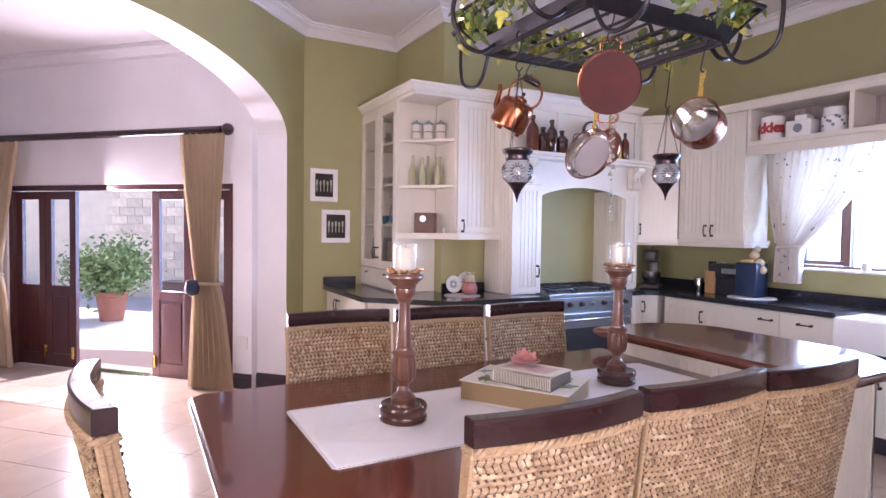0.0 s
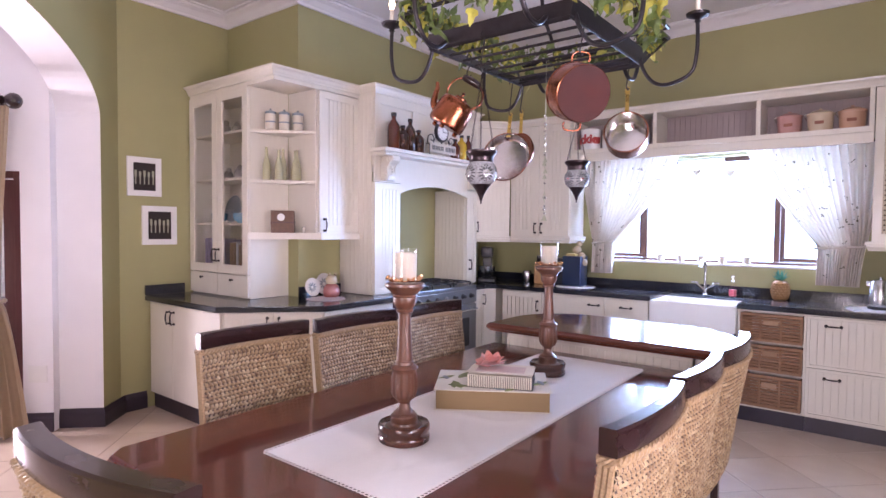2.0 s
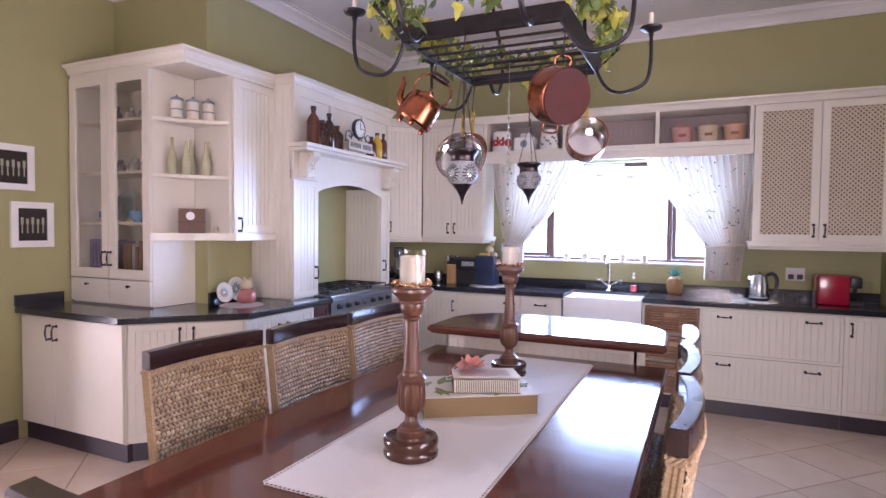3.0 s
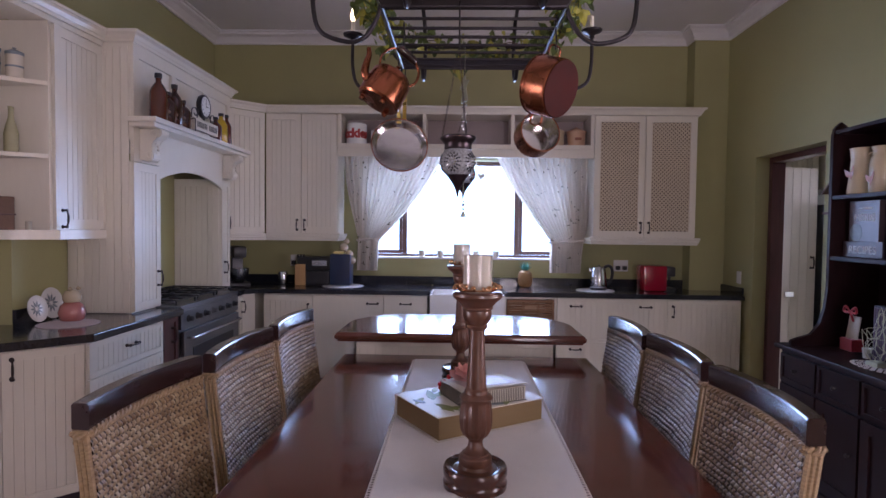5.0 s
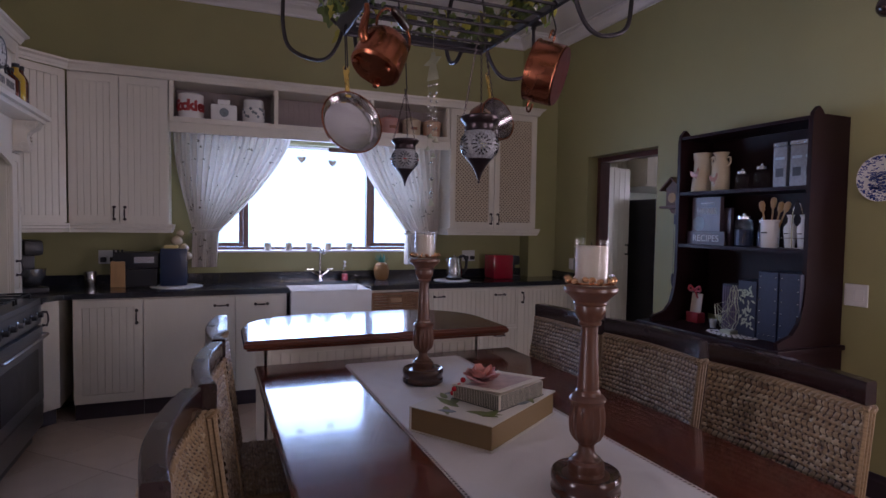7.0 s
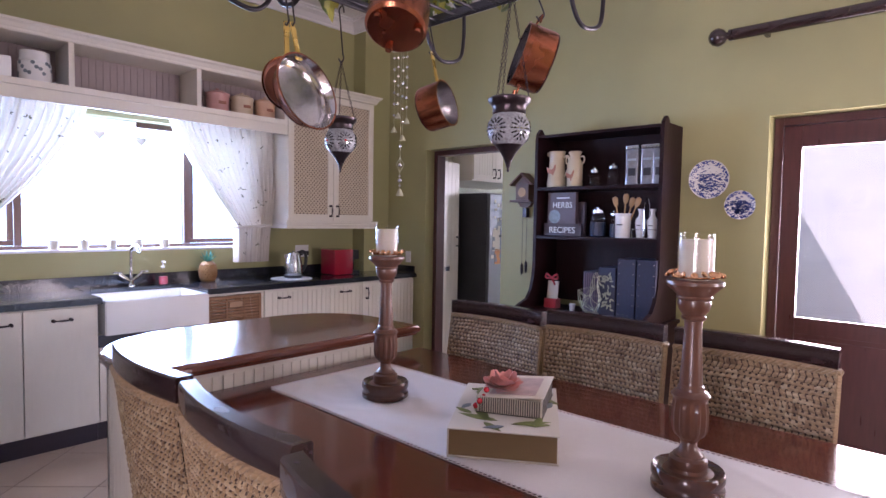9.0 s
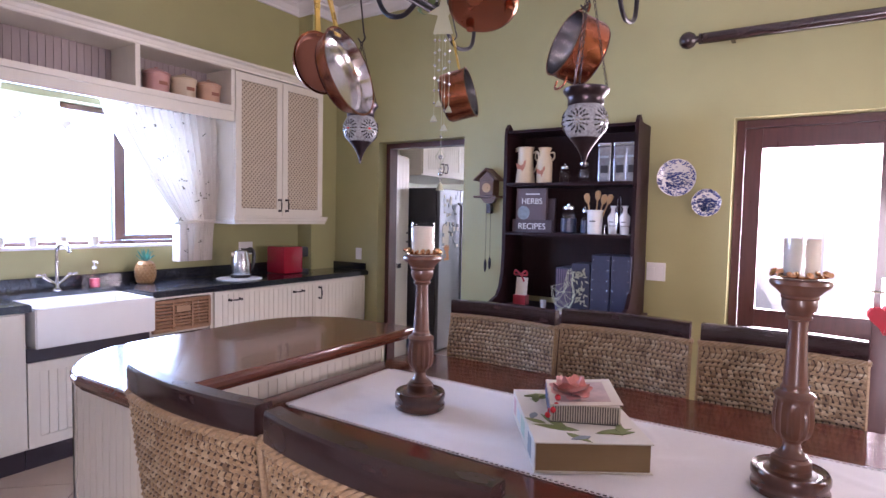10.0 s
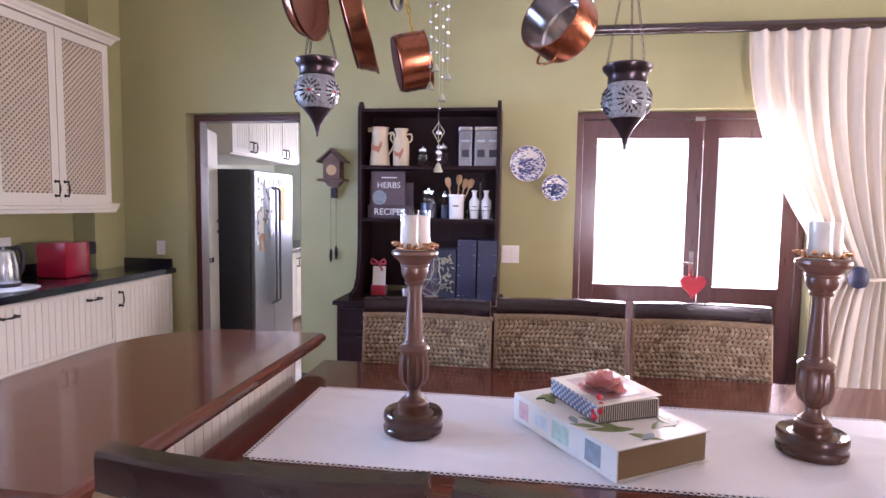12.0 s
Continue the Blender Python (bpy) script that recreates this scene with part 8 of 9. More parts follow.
for i, y in enumerate((2.273, 2.093, 1.914, 1.74, 1.545)):
    t = sit("sill_pot", 4.90, y, "small pale pot on the window sill", "pot", z=1.1905, group="pots on the window sill")
    part("body", lathe([(0.026, 0), (0.030, 0.004), (0.032, 0.055), (0.034, 0.065), (0.03, 0.065), (0.027, 0.05)], 18), IVORY, t, smooth=0.6)
    if i == 1:
        part("stem", tube([(0, 0, 0.05), (0.003, 0, 0.11)], 0.005, 6), LEAF_S, t)
for k, (y, z) in enumerate(((2.17, 2.03), (1.98, 2.01), (1.70, 1.99))):
    t = thing("window_charm", pose(4.93, y, z, 0, 0, -90), "small pale heart hanging in the window", "ornament", "window charms")
    part("heart", prism([(x * 0.45, z_ * 0.45) for x, z_ in ht], -0.004, 0.004, None, pose(0, 0, 0, 90)), IVORY, t)
    part("string", tube([(0, 0, 0.02), (0, 0, 2.097 - z)], 0.0008, 4), IVORY, t)
kb = sit("knife_block", 4.66, 3.40, "pale wooden knife block with black handled knives", "knife block")
part("block", B((-0.05, 0.05, -0.06, 0.06, 0, 0.20), bev=0.006), WOODP, kb, at=pose(0, 0, 0, 0, 0, 0))
for i in range(3):
    for k in range(2):
        part("knife_handle", B((-0.036 + i * 0.028, -0.022 + i * 0.028, -0.035 + k * 0.045, -0.015 + k * 0.045, 0.2, 0.29 - k * 0.02), bev=0.004), BLACK, kb)
to = sit("toaster", 4.70, 3.27, "black and silver bread toaster beside the knives", "toaster")
part("body", B((-0.16, 0.16, -0.09, 0.09, 0.14, 0.27), bev=0.02), BLACK, to, smooth=0.5)
part("stand", B((-0.14, 0.14, -0.08, 0.08, 0.0, 0.139), bev=0.01), BLACK, to)
part("front_plate", B((-0.02, 0.12, -0.095, -0.0905, 0.185, 0.235), bev=0.002), STEEL, to)
bb = sit("blue_canister", 4.62, 3.01, "tall dark blue canister with a cream chef ornament on top", "canister")
part("body", B((-0.095, 0.095, -0.085, 0.085, 0.012, 0.30), bev=0.008), mat("navy_enamel", (0.014, 0.028, 0.075), 0.3, vary=0.2, coat=0.3), bb, smooth=0.5)
part("lid", B((-0.07, 0.03, -0.06, 0.06, 0.301, 0.325), bev=0.01), mat("yellow_cheese_glaze", (0.70, 0.56, 0.24), 0.4), bb)
for x, z, r in ((0.02, 0.36, 0.045), (0.07, 0.30, 0.04), (0.045, 0.42, 0.028), (0.10, 0.24, 0.035)):
    part("figure", lathe([(r * 0.4, -r * 0.9), (r * 0.9, -r * 0.4), (r, 0), (r * 0.8, r * 0.5), (r * 0.3, r * 0.95)], 14), JUG, bb, at=pose(x, 0.0, z), smooth=1.2)
t = sit("doily", 4.60, 2.99, "white crocheted mat under the blue canister", "mat", z=CT - 0.0002)
part("cloth", lathe([(0.19, 0), (0.192, 0.003), (0.188, 0.005), (0.002, 0.005)], 40), LINEN, t)
cf = sit("coffee_maker", 4.45, 3.93, "black and steel stand mixer in the worktop corner", "mixer", turn=-60)
part("base", B((-0.09, 0.09, -0.12, 0.10, 0, 0.04), bev=0.01), BLACK, cf)
part("column", B((-0.05, 0.05, 0.03, 0.10, 0.041, 0.26), bev=0.012), BLACK, cf, smooth=0.5)
part("head", B((-0.06, 0.06, -0.13, 0.10, 0.261, 0.37), bev=0.03), BLACK, cf, smooth=0.6)
part("bowl", lathe([(0.04, 0.041), (0.05, 0.05), (0.085, 0.12), (0.09, 0.17), (0.085, 0.17)], 24), STEEL, cf, at=pose(0, -0.05, 0), smooth=0.8)
t = sit("steel_canister", 4.72, 3.60, "small steel storage canister on the worktop", "canister")
part("body", lathe([(0.045, 0), (0.047, 0.004), (0.047, 0.11), (0.043, 0.12), (0.01, 0.124)], 22), STEEL, t, smooth=0.6)
for (y, z, w_) in ((3.50, 1.14, 0.14), (0.33, 1.13, 0.14)):
    t = thing("wall_socket", pose(X_WIN, y, z, 0, 0, -90), "white double wall socket above the worktop", "socket", "wall sockets")
    part("plate", B((-w_ / 2, w_ / 2, -0.009, -0.0005, -0.055, 0.055), bev=0.003), CERAMIC, t)
    for s in (-1, 1):
        part("plug", B((s * 0.033 - 0.02, s * 0.033 + 0.02, -0.045, -0.0095, -0.04, 0.0), bev=0.006), BLACK, t)
fr = sit("frog_jar", 2.45, 4.10, "round pink and cream ceramic animal jar in the nook", "jar", turn=-20)
PINKG = mat("pink_glaze", (0.42, 0.15, 0.13), 0.25, vary=0.25, noise_scale=14, coat=0.4)
part("body", lathe([(0.04, 0), (0.06, 0.01), (0.07, 0.05), (0.058, 0.09), (0.035, 0.11)], 22), PINKG, fr, smooth=1)
part("head", lathe([(0.03, 0.10), (0.045, 0.12), (0.048, 0.145), (0.035, 0.17), (0.005, 0.18)], 20), JUG, fr, smooth=1)
for s in (-1, 1):
    part("eye", lathe([(0.006, -0.012), (0.014, 0), (0.006, 0.012)], 12), JUG, fr, at=pose(s * 0.025, -0.02, 0.185))
for x, y, r, a, lab in ((2.38, 4.26, 0.075, 12, "white plate with dark pattern leaning in the nook"), (2.52, 4.28, 0.09, 10, "brown patterned plate leaning in the nook")):
    t = thing("leaning_plate", pose(x, y, CT + r, 90 - a, 0, 0), lab, "plate", "leaning plates")
    part("plate", lathe([(r * 0.6, 0.0), (r * 0.7, 0.004), (r, 0.014), (r, 0.017), (r * 0.68, 0.009), (0.002, 0.008)], 32), CERAMIC, t, smooth=0.8)
    bm = bmesh.new()
    for i in range(10):
        a_ = i * 0.628
        prism(leaf_outline(r * 0.5, r * 0.16, 4), 0.0085, 0.0095, bm, pose(0, 0, 0, 0, 0, math.degrees(a_)) @ pose(r * 0.12, 0, 0))
    tagged(part("pattern", bm, GREYPRINT, t, "grey floral pattern"), kind="stuff")
t = thing("doily", pose(2.35, 4.05, CT - 0.0002), "pale crocheted mat in the nook", "mat")
part("cloth", lathe([(0.15, 0), (0.152, 0.003), (0.148, 0.005), (0.002, 0.005)], 40), mat("pinkish_crochet", (0.5, 0.42, 0.42), 0.9, vary=0.2, noise_scale=70), t)

# mantel things
MZ = 2.1255
DARKOIL = mat("dark_bottle_content", (0.05, 0.015, 0.008), 0.12, vary=0.3, coat=0.6)
AMBER = mat("yellow_oil", (0.55, 0.36, 0.03), 0.12, vary=0.15, coat=0.6)
REDOIL = mat("red_vinegar", (0.10, 0.022, 0.010), 0.12, vary=0.2, coat=0.6)
for x, h_, r, m_, lab in ((2.80, 0.30, 0.045, REDOIL, "tall bottle of dark red vinegar with black cap"), (2.92, 0.21, 0.045, DARKOIL, "squat black bottle on the mantel shelf"), (3.02, 0.28, 0.042, DARKOIL, "tall dark oil bottle with black cap"), (3.14, 0.20, 0.045, DARKOIL, "short dark bottle with a stopper"),
                          (3.72, 0.19, 0.04, REDOIL, "short bottle of chilli oil"), (3.83, 0.24, 0.042, AMBER, "tall glass bottle of yellow oil"), (3.95, 0.25, 0.032, REDOIL, "slim bottle of red spiced oil")):
    t = thing("bottle", pose(2.87 + (x - 2.80) * 0.92, 3.82, MZ), lab, "bottle", "bottles on the mantel shelf")
    r *= 1.18
    part("glass", lathe([(r * 0.9, 0), (r, 0.006), (r, h_ * 0.60), (r * 0.8, h_ * 0.70), (r * 0.33, h_ * 0.82), (r * 0.33, h_ * 0.93), (r * 0.4, h_ * 0.94)], 18), m_, t, smooth=0.7)
    part("cap", lathe([(r * 0.42, h_ * 0.9), (r * 0.42, h_), (0.003, h_ + 0.003)], 12), BLACK, t)
sg = thing("sign_stand", pose(3.50, 3.80, MZ), "cream word sign in a black scrolled metal stand", "sign")
part("board", B((-0.20, 0.20, -0.012, 0.012, 0.03, 0.115), bev=0.003), IVORY, sg)
bm = bmesh.new()
xx = -0.165
for ch_ in range(14):
    if ch_ in (7,):
        xx += 0.024
        continue
    add_box(bm, xx, xx + 0.016, -0.0134, -0.0124, 0.052, 0.092)
    xx += 0.024
tagged(part("word_bars", bm, STRIPE, sg, "dark illegible lettering bars"), kind="stuff")
bm = tube([(-0.21, -0.02, 0.004), (0.21, -0.02, 0.004), (0.21, -0.02, 0.10), (0.21, 0.02, 0.10), (-0.21, 0.02, 0.10), (-0.21, -0.02, 0.10)], 0.004, 6, closed=True)
for s in (-1, 1):
    tube(smooth_path([(s * 0.20, 0.014, 0.11), (s * 0.19, 0.014, 0.17), (s * 0.14, 0.014, 0.19), (s * 0.11, 0.014, 0.16), (s * 0.13, 0.014, 0.135), (s * 0.155, 0.014, 0.15)]), 0.004, 6, bm)
    tube(smooth_path([(s * 0.12, 0.014, 0.115), (s * 0.09, 0.014, 0.17), (s * 0.075, 0.014, 0.2)]), 0.004, 6, bm)
part("scroll_stand", bm, BLACK, sg, "black scrolled iron", smooth=1)
cl = thing("shelf_clock", pose(3.50, 3.814, MZ + 0.225), "round white clock with black rim on a scrolled stand", "clock")
part("rim", lathe([(0.082, -0.02), (0.088, -0.01), (0.088, 0.012), (0.08, 0.018), (0.072, 0.012)], 32, None, pose(0, 0, 0, 90)), BLACK, cl, smooth=0.8)
part("dial", lathe([(0.071, 0.013), (0.071, 0.0155)], 32, None, pose(0, 0, 0, 90)), CERAMIC, cl)
part("hand", B((-0.0025, 0.0025, -0.018, -0.0165, -0.01, 0.05)), BLACK, cl)
part("hand", B((-0.003, 0.04, -0.0205, -0.019, -0.0025, 0.0025)), BLACK, cl)
tick = mesh_of(B((-0.002, 0.002, -0.0172, -0.0156, 0.052, 0.066)), "tick")
for i in range(12):
    part("tick", tick, BLACK, cl, at=pose(0, 0, 0, 0, 30 * i, 0))
part("foot", tube([(0, 0, -0.13), (0, 0, -0.086)], 0.006, 8), BLACK, cl)

# corner shelf things
for x, y in ((2.055, 4.345), (2.14, 4.29), (2.225, 4.235)):
    t = thing("storage_canister", pose(x, y, 2.2265), "cream enamel canister with grey lid on the corner shelf", "canister", "canisters on the corner shelf")
    part("body", lathe([(0.038, 0), (0.040, 0.004), (0.040, 0.115)], 24), IVORY, t, smooth=0.6)
    part("lid", lathe([(0.042, 0.1155), (0.043, 0.13), (0.02, 0.142), (0.006, 0.144), (0.009, 0.155), (0.002, 0.158)], 24), GREYPRINT, t, smooth=0.6)
    part("label_band", lathe([(0.0405, 0.05), (0.0408, 0.055), (0.0408, 0.058), (0.0405, 0.06)], 24), GREYPRINT, t)
CORKB = mat("pale_green_bottle", (0.42, 0.40, 0.24), 0.2, vary=0.15, coat=0.4)
for x, y, s in ((2.035, 4.37, 1.0), (2.095, 4.30, 0.92), (2.165, 4.34, 1.0), (2.205, 4.24, 0.92), (2.26, 4.29, 0.98)):
    t = thing("bottle", pose(x, y, 1.8415), "pale olive glass bottle with long neck", "bottle", "bottles on the corner shelf")
    part("glass", lathe([(0.028, 0), (0.031, 0.005), (0.032, 0.10 * s), (0.022, 0.15 * s), (0.011, 0.19 * s), (0.010, 0.245 * s), (0.013, 0.25 * s)], 18), CORKB, t, smooth=0.8)
bx_ = thing("desk_clock", pose(2.115, 4.275, 1.4365, 0, 0, -42), "small brown wooden clock box with white dial", "clock")
part("case", B((-0.085, 0.085, -0.05, 0.05, 0, 0.17), bev=0.006), CKW, bx_)
part("dial", lathe([(0.028, 0), (0.028, 0.005), (0.024, 0.006)], 24, None, pose(-0.01, -0.05, 0.118, 90)), CERAMIC, bx_, "white round dial")
part("moulding", B((-0.09, 0.09, -0.056, 0.056, 0.075, 0.083), bev=0.002), DOORWOOD, bx_)
t = thing("small_candle", pose(2.235, 4.18, 1.4365), "tiny cream candle on the corner shelf", "candle")
part("wax", lathe([(0.015, 0), (0.015, 0.045), (0.003, 0.047)], 14), CANDLE, t)

# inside the glass cabinet
GX = 2.09
BLUEG = mat("blue_floral_china", (0.12, 0.32, 0.50), 0.2, vary=0.5, noise_scale=30, coat=0.4)
COW = mat("black_white_china", (0.50, 0.46, 0.42), 0.2, vary=0.9, noise_scale=14, coat=0.4)
BOOKM = [mat("mauve_book", (0.24, 0.20, 0.32), 0.5), mat("brown_book", (0.20, 0.12, 0.08), 0.5), mat("grey_book", (0.35, 0.35, 0.37), 0.5)]
for y, z, k in ((5.03, 2.2395, 0.9), (4.86, 2.2395, 0.7), (4.72, 2.2395, 0.7), (4.60, 2.2395, 1.1), (5.10, 1.8695, 0.7), (4.98, 1.8695, 0.7), (4.82, 1.8695, 0.8), (4.70, 1.8695, 0.8)):
    t = thing("china_figure", pose(GX, y, z, 0, 0, -90), "small patterned china ornament in the glass cabinet", "ornament", "china in the glass cabinet")
    part("body", lathe([(0.03 * k, 0), (0.05 * k, 0.012 * k), (0.056 * k, 0.05 * k), (0.045 * k, 0.09 * k), (0.02 * k, 0.11 * k), (0.024 * k, 0.125 * k)], 18), COW, t, smooth=1)
    part("head", lathe([(0.01 * k, 0), (0.028 * k, 0.02 * k), (0.024 * k, 0.045 * k), (0.004 * k, 0.055 * k)], 14), COW, t, at=pose(0.035 * k, -0.01, 0.09 * k), smooth=1)
t = thing("bottle", pose(GX - 0.05, 4.59, 1.8695), "slim clear bottle with dark stopper in the cabinet", "bottle")
part("glass", lathe([(0.024, 0), (0.026, 0.004), (0.026, 0.12), (0.012, 0.16), (0.011, 0.19)], 18), CERAMIC, t, smooth=0.8)
part("stopper", lathe([(0.014, 0.19), (0.014, 0.22)], 12), BLACK, t)
for y, r in ((5.02, 0.12), (4.70, 0.11)):
    t = thing("leaning_plate", pose(GX + 0.08, y, 1.5095 + r, 80, 0, -90), "blue and white floral plate standing in the cabinet", "plate", "plates in the cabinet")
    part("plate", lathe([(r * 0.6, 0.0), (r, 0.012), (r, 0.016), (r * 0.68, 0.008), (0.002, 0.007)], 32), CERAMIC, t, smooth=0.8)
    part("rim_pattern", lathe([(r * 0.70, 0.0085), (r * 0.97, 0.0165), (r * 0.97, 0.0172), (r * 0.70, 0.0095)], 32), GREYPRINT, t)
for y in (5.02, 4.70):
    t = thing("cup", pose(GX - 0.06, y, 1.5095), "blue floral china cup in the glass cabinet", "cup", "blue cups")
    part("bowl", lathe([(0.03, 0), (0.032, 0.006), (0.06, 0.03), (0.066, 0.08), (0.062, 0.08), (0.05, 0.03)], 22), BLUEG, t, smooth=0.8)
    part("handle", tube(smooth_path([(0, -0.064, 0.065), (0, -0.09, 0.06), (0, -0.088, 0.03), (0, -0.058, 0.025)]), 0.004, 6), BLUEG, t)
rnd = random.Random(6)
y = 5.20
while y > 4.56:
    th_ = rnd.uniform(0.018, 0.035)
    if not (4.84 < y < 4.92):
        t = thing("book", pose(2.10, y, 0.9405 + 0.0, 0, 0, -90) @ pose(0, 0, 0.0), "upright book with dull cover in the glass cabinet", "book", "books in the cabinet")
        hh_ = rnd.uniform(0.20, 0.26)
        m_ = BOOKM[0] if y > 4.9 else BOOKM[rnd.randrange(1, 3)]
        t.matrix_basis = pose(2.09, y, 1.1305, 0, 0, -90)
        part("cover", B((-th_ / 2, th_ / 2, -0.08, 0.08, 0, hh_), bev=0.002), m_, t)
        part("page_block", B((-th_ / 2 + 0.003, th_ / 2 - 0.003, -0.078, 0.0805, 0.004, hh_ + 0.0006)), IVORY, t)
    y -= th_ + 0.012
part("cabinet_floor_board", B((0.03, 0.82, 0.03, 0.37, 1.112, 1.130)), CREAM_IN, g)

# niche things
NZ = 2.2455
t = thing("cookie_jar", pose(4.66, 2.885, NZ), "white ceramic cookie jar with red lettering", "jar")
part("body", lathe([(0.092, 0), (0.096, 0.005), (0.096, 0.19), (0.09, 0.196), (0.07, 0.205), (0.02, 0.21)], 32), CERAMIC, t, smooth=0.6)
REDINK = mat("red_ink", (0.45, 0.05, 0.05), 0.5)
for k, c_ in enumerate("Cookies"):
    a = 180 + (k - 3) * 23
    letters(c_, 0.115, pose(0.0975 * math.cos(radians(a)), 0.0975 * math.sin(radians(a)), 0.062, 90, 0, a + 90), REDINK, t, bold=0.006)
t = thing("storage_jar", pose(4.66, 2.64, NZ), "low white ceramic jar with dark round picture", "jar", "white jars in the niche")
part("body", B((-0.085, 0.085, -0.10, 0.10, 0, 0.13), bev=0.015), CERAMIC, t, smooth=0.6)
part("lid", B((-0.05, 0.05, -0.05, 0.05, 0.131, 0.175), bev=0.012), CERAMIC, t, smooth=0.6)
part("round_picture", lathe([(0.035, 0), (0.035, 0.002), (0.018, 0.0022), (0.018, 0.003)], 20, None, pose(-0.0855, 0, 0.065, 0, -90, 0)), GREYPRINT, t)
t = thing("storage_jar", pose(4.66, 2.41, NZ), "white ceramic jar with spotted dark pattern", "jar", "white jars in the niche")
part("body", lathe([(0.085, 0), (0.09, 0.005), (0.09, 0.12), (0.082, 0.13), (0.08, 0.19), (0.05, 0.198)], 28), CERAMIC, t, smooth=0.6)
for k in range(14):
    a, z = 100 + (k * 37) % 160, 0.03 + (k * 29 % 90) / 1000
    part("spot", lathe([(0.012, 0), (0.012, 0.0012)], 10, None, pose(0.0903 * math.cos(radians(a)), 0.0903 * math.sin(radians(a)), z) @ Vector((math.cos(radians(a)), math.sin(radians(a)), 0)).to_track_quat("Z", "Y").to_matrix().to_4x4()), GREYPRINT, t)
POTP = [mat("dusty_pink_enamel", (0.52, 0.27, 0.24), 0.35), mat("cream_enamel", (0.60, 0.48, 0.34), 0.35), mat("peach_enamel", (0.55, 0.33, 0.22), 0.35)]
for k, y in enumerate((1.231, 1.027, 0.826)):
    t = thing("enamel_canister", pose(4.67, y, NZ), ("dusty pink", "cream", "peach")[k] + " enamel lidded canister with wire clips in the niche", "canister", "enamel canisters in the niche")
    part("body", lathe([(0.072, 0), (0.08, 0.008), (0.086, 0.11), (0.088, 0.125)], 28), POTP[k], t, smooth=0.6)
    part("lid", lathe([(0.092, 0.1255), (0.092, 0.14), (0.05, 0.162), (0.01, 0.166), (0.012, 0.18), (0.002, 0.183)], 28), POTP[k], t, smooth=0.6)
    part("label_plate", prism([(-0.03, -0.012), (0.03, -0.012), (0.03, 0.012), (-0.03, 0.012)], 0, 0.002, None, pose(-0.084, 0, 0.065, 90, 0, -90)), TERRA, t)
    part("clip", tube(smooth_path([(0, 0.088, 0.10), (0, 0.105, 0.13), (0, 0.09, 0.15)]), 0.003, 6), STEEL, t)

# ---- side room ----
WALL_S = mat("pale_green_white_paint", (0.62, 0.66, 0.56), 0.6, vary=0.04)
wall("wall_pantry_east", (5.2, -0.84), (5.2, -4.4), 2.7, 0.2, [], WALL_S, "pale wall of the side room")
wall("wall_pantry_south", (5.2, -4.4), (2.6, -4.4), 2.7, 0.2, [(1.2, 2.2, 1.0, 2.1)], WALL_S, "pale wall of the side room with a window")
wall("wall_pantry_west", (2.6, -4.4), (2.6, -0.84), 2.7, 0.2, [], WALL_S, "pale wall of the side room")
part("ceiling_pantry", B((2.5, 5.4, -4.6, -0.835, 2.7, 2.8)), CEIL, None, "white ceiling of the side room", kind="structure")
window_light("window_light_pantry", (3.5, -4.5, 1.6), (3.6, -1, 1.0), 0.9, 1.0, 60)
tc_ = thing("tall_cabinet", pose(4.46, -0.90, 0, 0, 0, -90), "tall cream beadboard larder cabinet in the side room", "kitchen cabinet")
carcass(tc_, 0.38, 0.6, 0.1, 2.55)
part("plinth", B((0.002, 0.378, 0.05, 0.58, 0.0, 0.099)), CREAM, tc_)
cab_door(tc_, 0, 0.38, 0.12, 2.5, 0, "bead", (0.33, 1.2))
fg = thing("fridge", pose(4.02, -1.38, 0, 0, 0, -90), "large double-door steel fridge covered in notes and magnets", "fridge")
FRIDGE_ST = mat("dull_fridge_steel", (0.24, 0.25, 0.28), 0.32, metal=1.0, vary=0.08, noise_scale=30, bump=0.03)
DARKST = mat("dark_grey_metal_side", (0.10, 0.10, 0.11), 0.35, metal=0.5, vary=0.1)
part("body", B((0, 0.86, 0.045, 0.72, 0.02, 1.73), bev=0.006), DARKST, fg, "dark grey side panels")
fd1 = part("door", B((0.003, 0.40, 0, 0.04, 0.05, 1.72), bev=0.008), FRIDGE_ST, fg)
fd2 = part("door", B((0.406, 0.857, 0, 0.04, 0.05, 1.72), bev=0.008), FRIDGE_ST, fg)
for x, d_ in ((0.36, fd1), (0.445, fd2)):
    part("handle", tube([(x, 0, 0.45), (x, -0.045, 0.48), (x, -0.045, 1.55), (x, 0, 1.58)], 0.011, 10), DARKST, d_, smooth=0.8)
rnd = random.Random(12)
NOTE = [IVORY, GREYPRINT, mat("yellow_note", (0.7, 0.5, 0.06), 0.6), mat("orange_note", (0.6, 0.25, 0.10), 0.6), BLACK, BLUEPRINT]
for i in range(44):
    x, z = rnd.uniform(0.03, 0.34), rnd.uniform(1.0, 1.68)
    w_, h_ = rnd.uniform(0.015, 0.045), rnd.uniform(0.02, 0.05)
    part("magnet", B((x, x + w_, -0.004, -0.0005, z, z + h_)), NOTE[rnd.choice((0, 0, 1, 1, 4, 5))], fg, at=pose(0, 0, 0))
for x, z, w_, h_, k in ((0.52, 1.25, 0.14, 0.34, 2), (0.10, 0.98, 0.09, 0.16, 3), (0.06, 1.12, 0.12, 0.22, 0), (0.5, 1.6, 0.1, 0.06, 0)):
    part("note", B((x, x + w_, -0.0035, -0.0004, z, z + h_)), NOTE[k], fg)
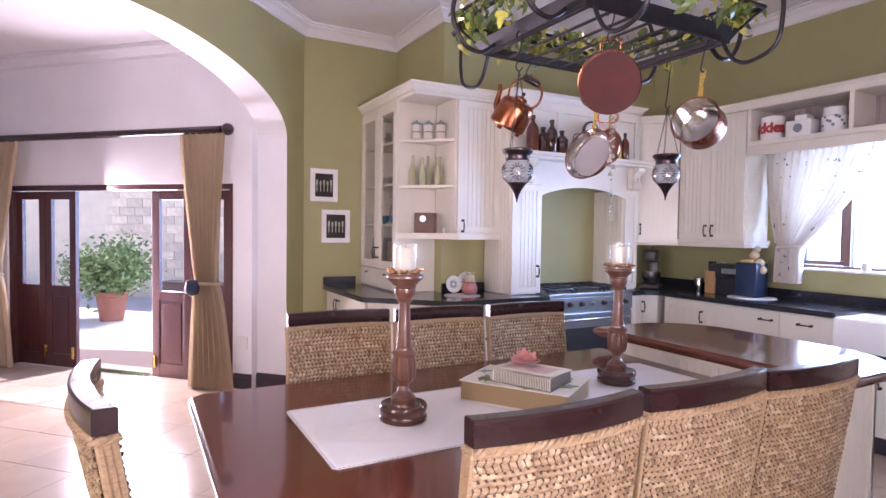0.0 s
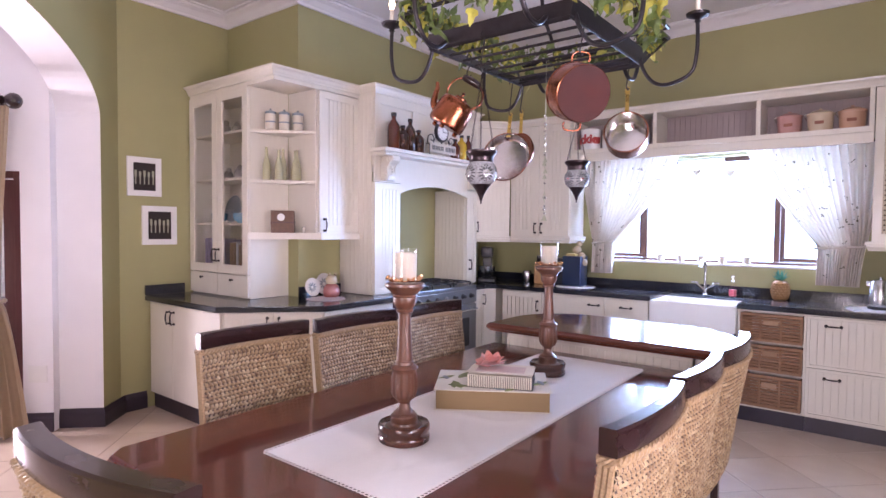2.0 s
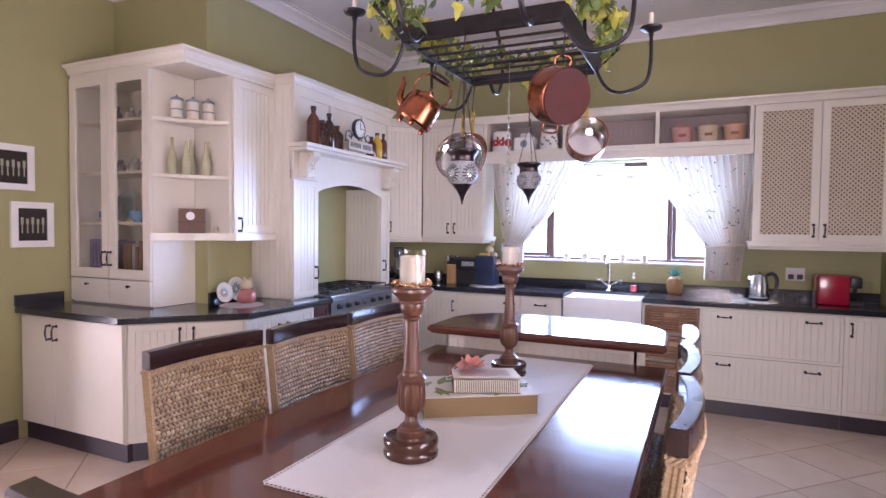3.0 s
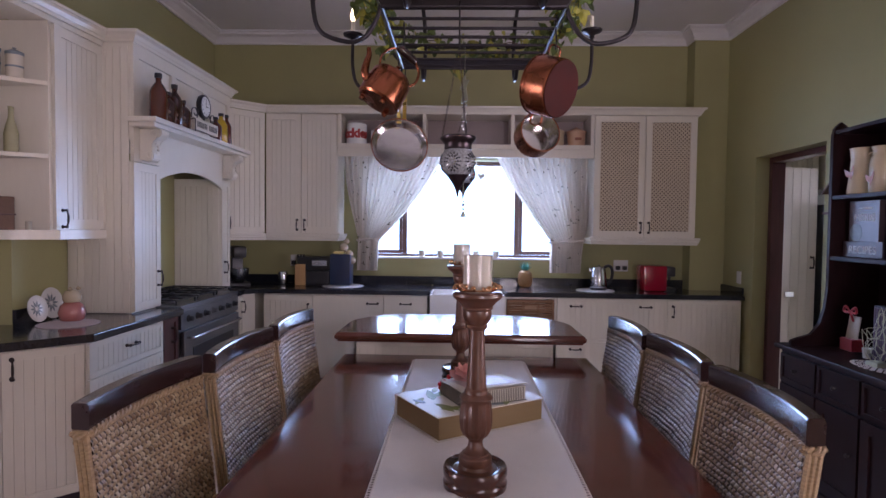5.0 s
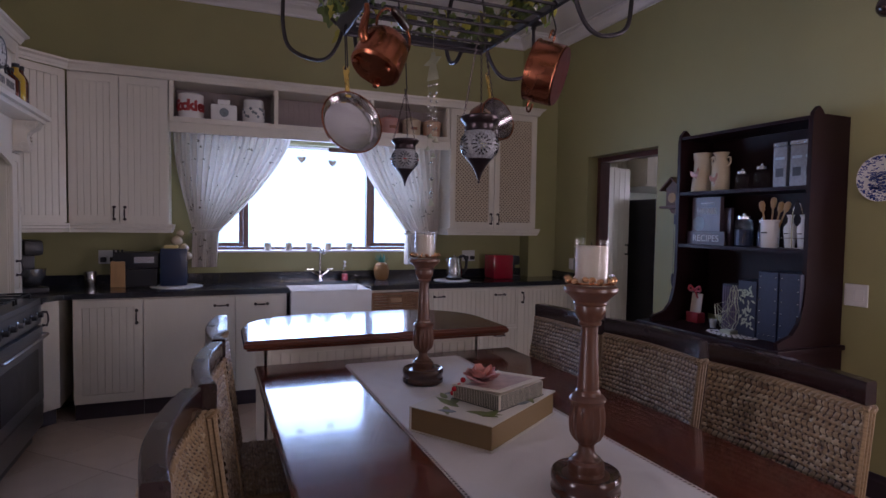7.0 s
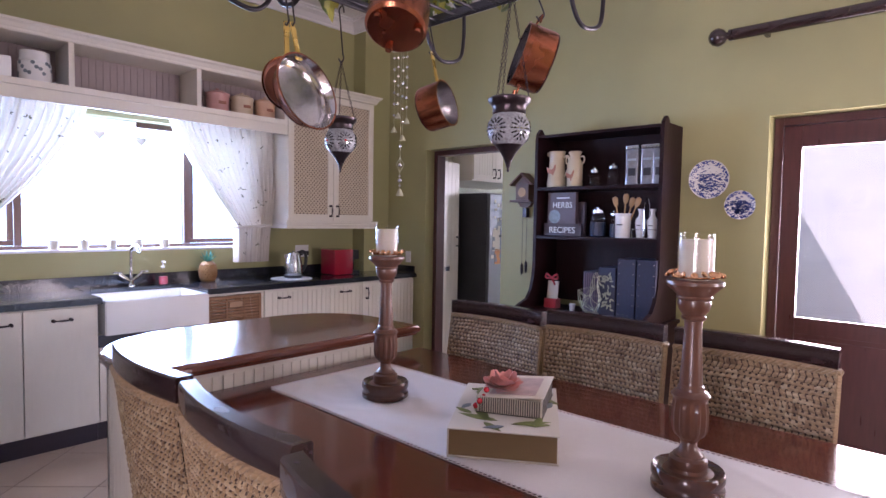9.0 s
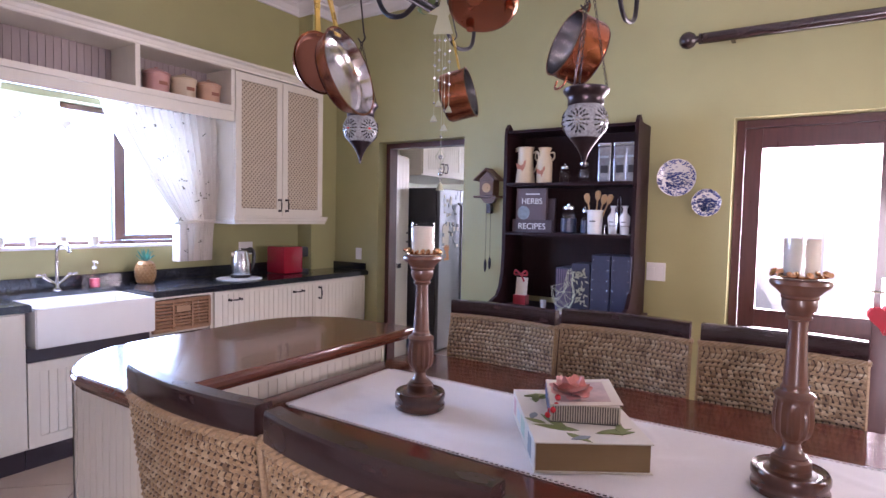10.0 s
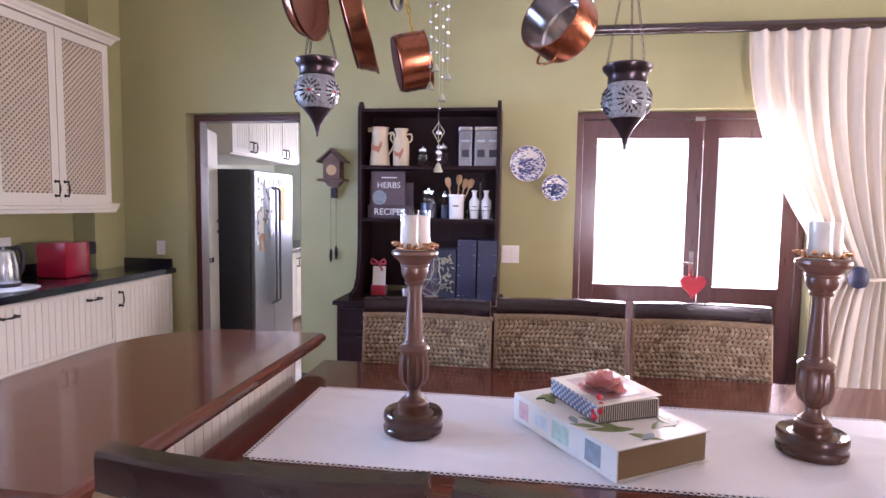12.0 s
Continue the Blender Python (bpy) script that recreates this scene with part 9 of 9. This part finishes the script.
of = thing("wall_cabinet", pose(4.18, -1.30, 0, 0, 0, -90), "cream cupboards above the steel fridge", "kitchen cabinet")
carcass(of, 1.5, 1.018, 1.86, 2.5)
for a, b in ((0, 0.375), (0.375, 0.75), (0.75, 1.125), (1.125, 1.5)):
    cab_door(of, a, b, 1.87, 2.49, 0, "bead", (b - 0.04 if a in (0, 0.75) else a + 0.04, 1.95))
sb = thing("base_cabinet", pose(4.18, -2.30, 0, 0, 0, -90), "cream base cabinet with blue-black worktop in the side room", "kitchen cabinet")
carcass(sb, 1.9, 0.6, 0.1, 0.87)
for k in range(4):
    cab_door(sb, k * 0.475, k * 0.475 + 0.475, 0.12, 0.865, 0, "bead", (k * 0.475 + (0.43 if k % 2 == 0 else 0.045), 0.75))
part("worktop", B((-0.01, 1.9, -0.03, 0.6, 0.872, 0.91), bev=0.004), GRANITE, sb)
wp = tagged(new("window_2"), label="bright side room window with white curtain", kind="structure")
part("window_frame", B((3.0, 4.0, -4.52, -4.46, 1.0, 1.04), (3.0, 4.0, -4.52, -4.46, 2.06, 2.10), (3.0, 3.04, -4.52, -4.46, 1.041, 2.059), (3.96, 4.0, -4.52, -4.46, 1.041, 2.059)), WFRAME, wp)
curtain("curtain", pose(4.2, -4.33, 0, 0, 0, 180), 2.2, 0.98, lambda z: 0.0, lambda z: 0.75, CURT_K, "white cotton curtain at the side room window", pleats=8, depth=0.02, seed=13)
pdr = thing("folded_door", pose(4.145, -0.795, 0, 0, 0, -74), "cream tongue-and-groove door folded back into the side room", "door")
leaf_ = part("leaf", B((0.0, 0.36, 0.0, 0.035, 0.01, 2.02), bev=0.002), CREAM, pdr)
boards(leaf_, 0.004, 0.356, 0.02, 2.01, -0.0085, pitch=0.088)
part("handle", HANDLE, HANDLE_IRON, pdr, "dark pewter bow handle", pose(0.30, -0.009, 1.22))
part("lock", B((0.03, 0.12, -0.028, -0.0095, 0.93, 0.975), bev=0.003), CHROME, pdr, "chrome lock")

# Out-of-view window, added round the extra lamp of the end wall.
we = tagged(new("window_3"), label="unseen brown window added in the end wall for its light", kind="structure")
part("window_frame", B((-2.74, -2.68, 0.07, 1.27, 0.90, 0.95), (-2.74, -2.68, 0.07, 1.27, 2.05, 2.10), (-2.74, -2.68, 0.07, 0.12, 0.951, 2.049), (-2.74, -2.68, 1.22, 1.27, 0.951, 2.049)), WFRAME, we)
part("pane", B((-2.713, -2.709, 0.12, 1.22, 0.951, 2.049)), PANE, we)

# ---- floor tiles ----
PITCH, GAP = 0.4345, 0.006
tile_me = mesh_of(B((GAP / 2, PITCH - GAP / 2, GAP / 2, PITCH - GAP / 2, -0.006, 0.0022), bev=0.0016), "tile")
tile_me.materials.append(TILE)
floor_ob = bpy.data.objects["floor"]


def inside(x, y, poly):
    c = False
    for i in range(len(poly)):
        (x0, y0), (x1, y1) = poly[i], poly[i - 1]
        if (y0 > y) != (y1 > y) and x < (x1 - x0) * (y - y0) / (y1 - y0) + x0:
            c = not c
    return c


ROOM = [(4.50, -0.60), (4.50, 4.0), (3.1, 4.6), (1.8, 5.0), (1.55, 5.35), (1.385, 5.35), tuple(diag(4.5, 2.80))[:2], tuple(diag(4.5, 8.0))[:2], tuple(diag(-1.3, 8.0))[:2], tuple(diag(-1.3, 2.8))[:2], (-2.62, 1.4), (-2.62, -0.60)]
spots = []
for i in range(-16, 26):
    for j in range(-30, 20):
        d, s = 2.955 + i * PITCH, 2.195 + j * PITCH
        cx_, cy_ = (d + PITCH / 2) * R2 + (s + PITCH / 2) * R2, (d + PITCH / 2) * R2 - (s + PITCH / 2) * R2
        if inside(cx_, cy_, ROOM) or any(inside(cx_ + a, cy_ + b, ROOM) for a, b in ((0.25, 0), (-0.25, 0), (0, 0.25), (0, -0.25))):
            near = (cx_ - 0.8) ** 2 + (cy_ - 2.6) ** 2
            spots.append((near, d, s))
spots.sort()
rest = bmesh.new()
for k, (near, d, s) in enumerate(spots):
    # local x along (1, 1), local y along (-1, 1)
    o = Vector((d * R2 + s * R2, d * R2 - s * R2, 0))
    m = Matrix.Translation(o) @ pose(0, 0, 0, 0, 0, 45) @ pose(0, -PITCH, 0)
    if k < 300:
        ob = part("tile", tile_me, TILE, floor_ob, at=m)
    else:
        prism([(GAP / 2, GAP / 2), (PITCH - GAP / 2, GAP / 2), (PITCH - GAP / 2, PITCH - GAP / 2), (GAP / 2, PITCH - GAP / 2)], -0.006, 0.0022, rest, m)
tagged(part("tiles_beyond", rest, TILE, floor_ob, "beige ceramic tiles further off"), kind="stuff")
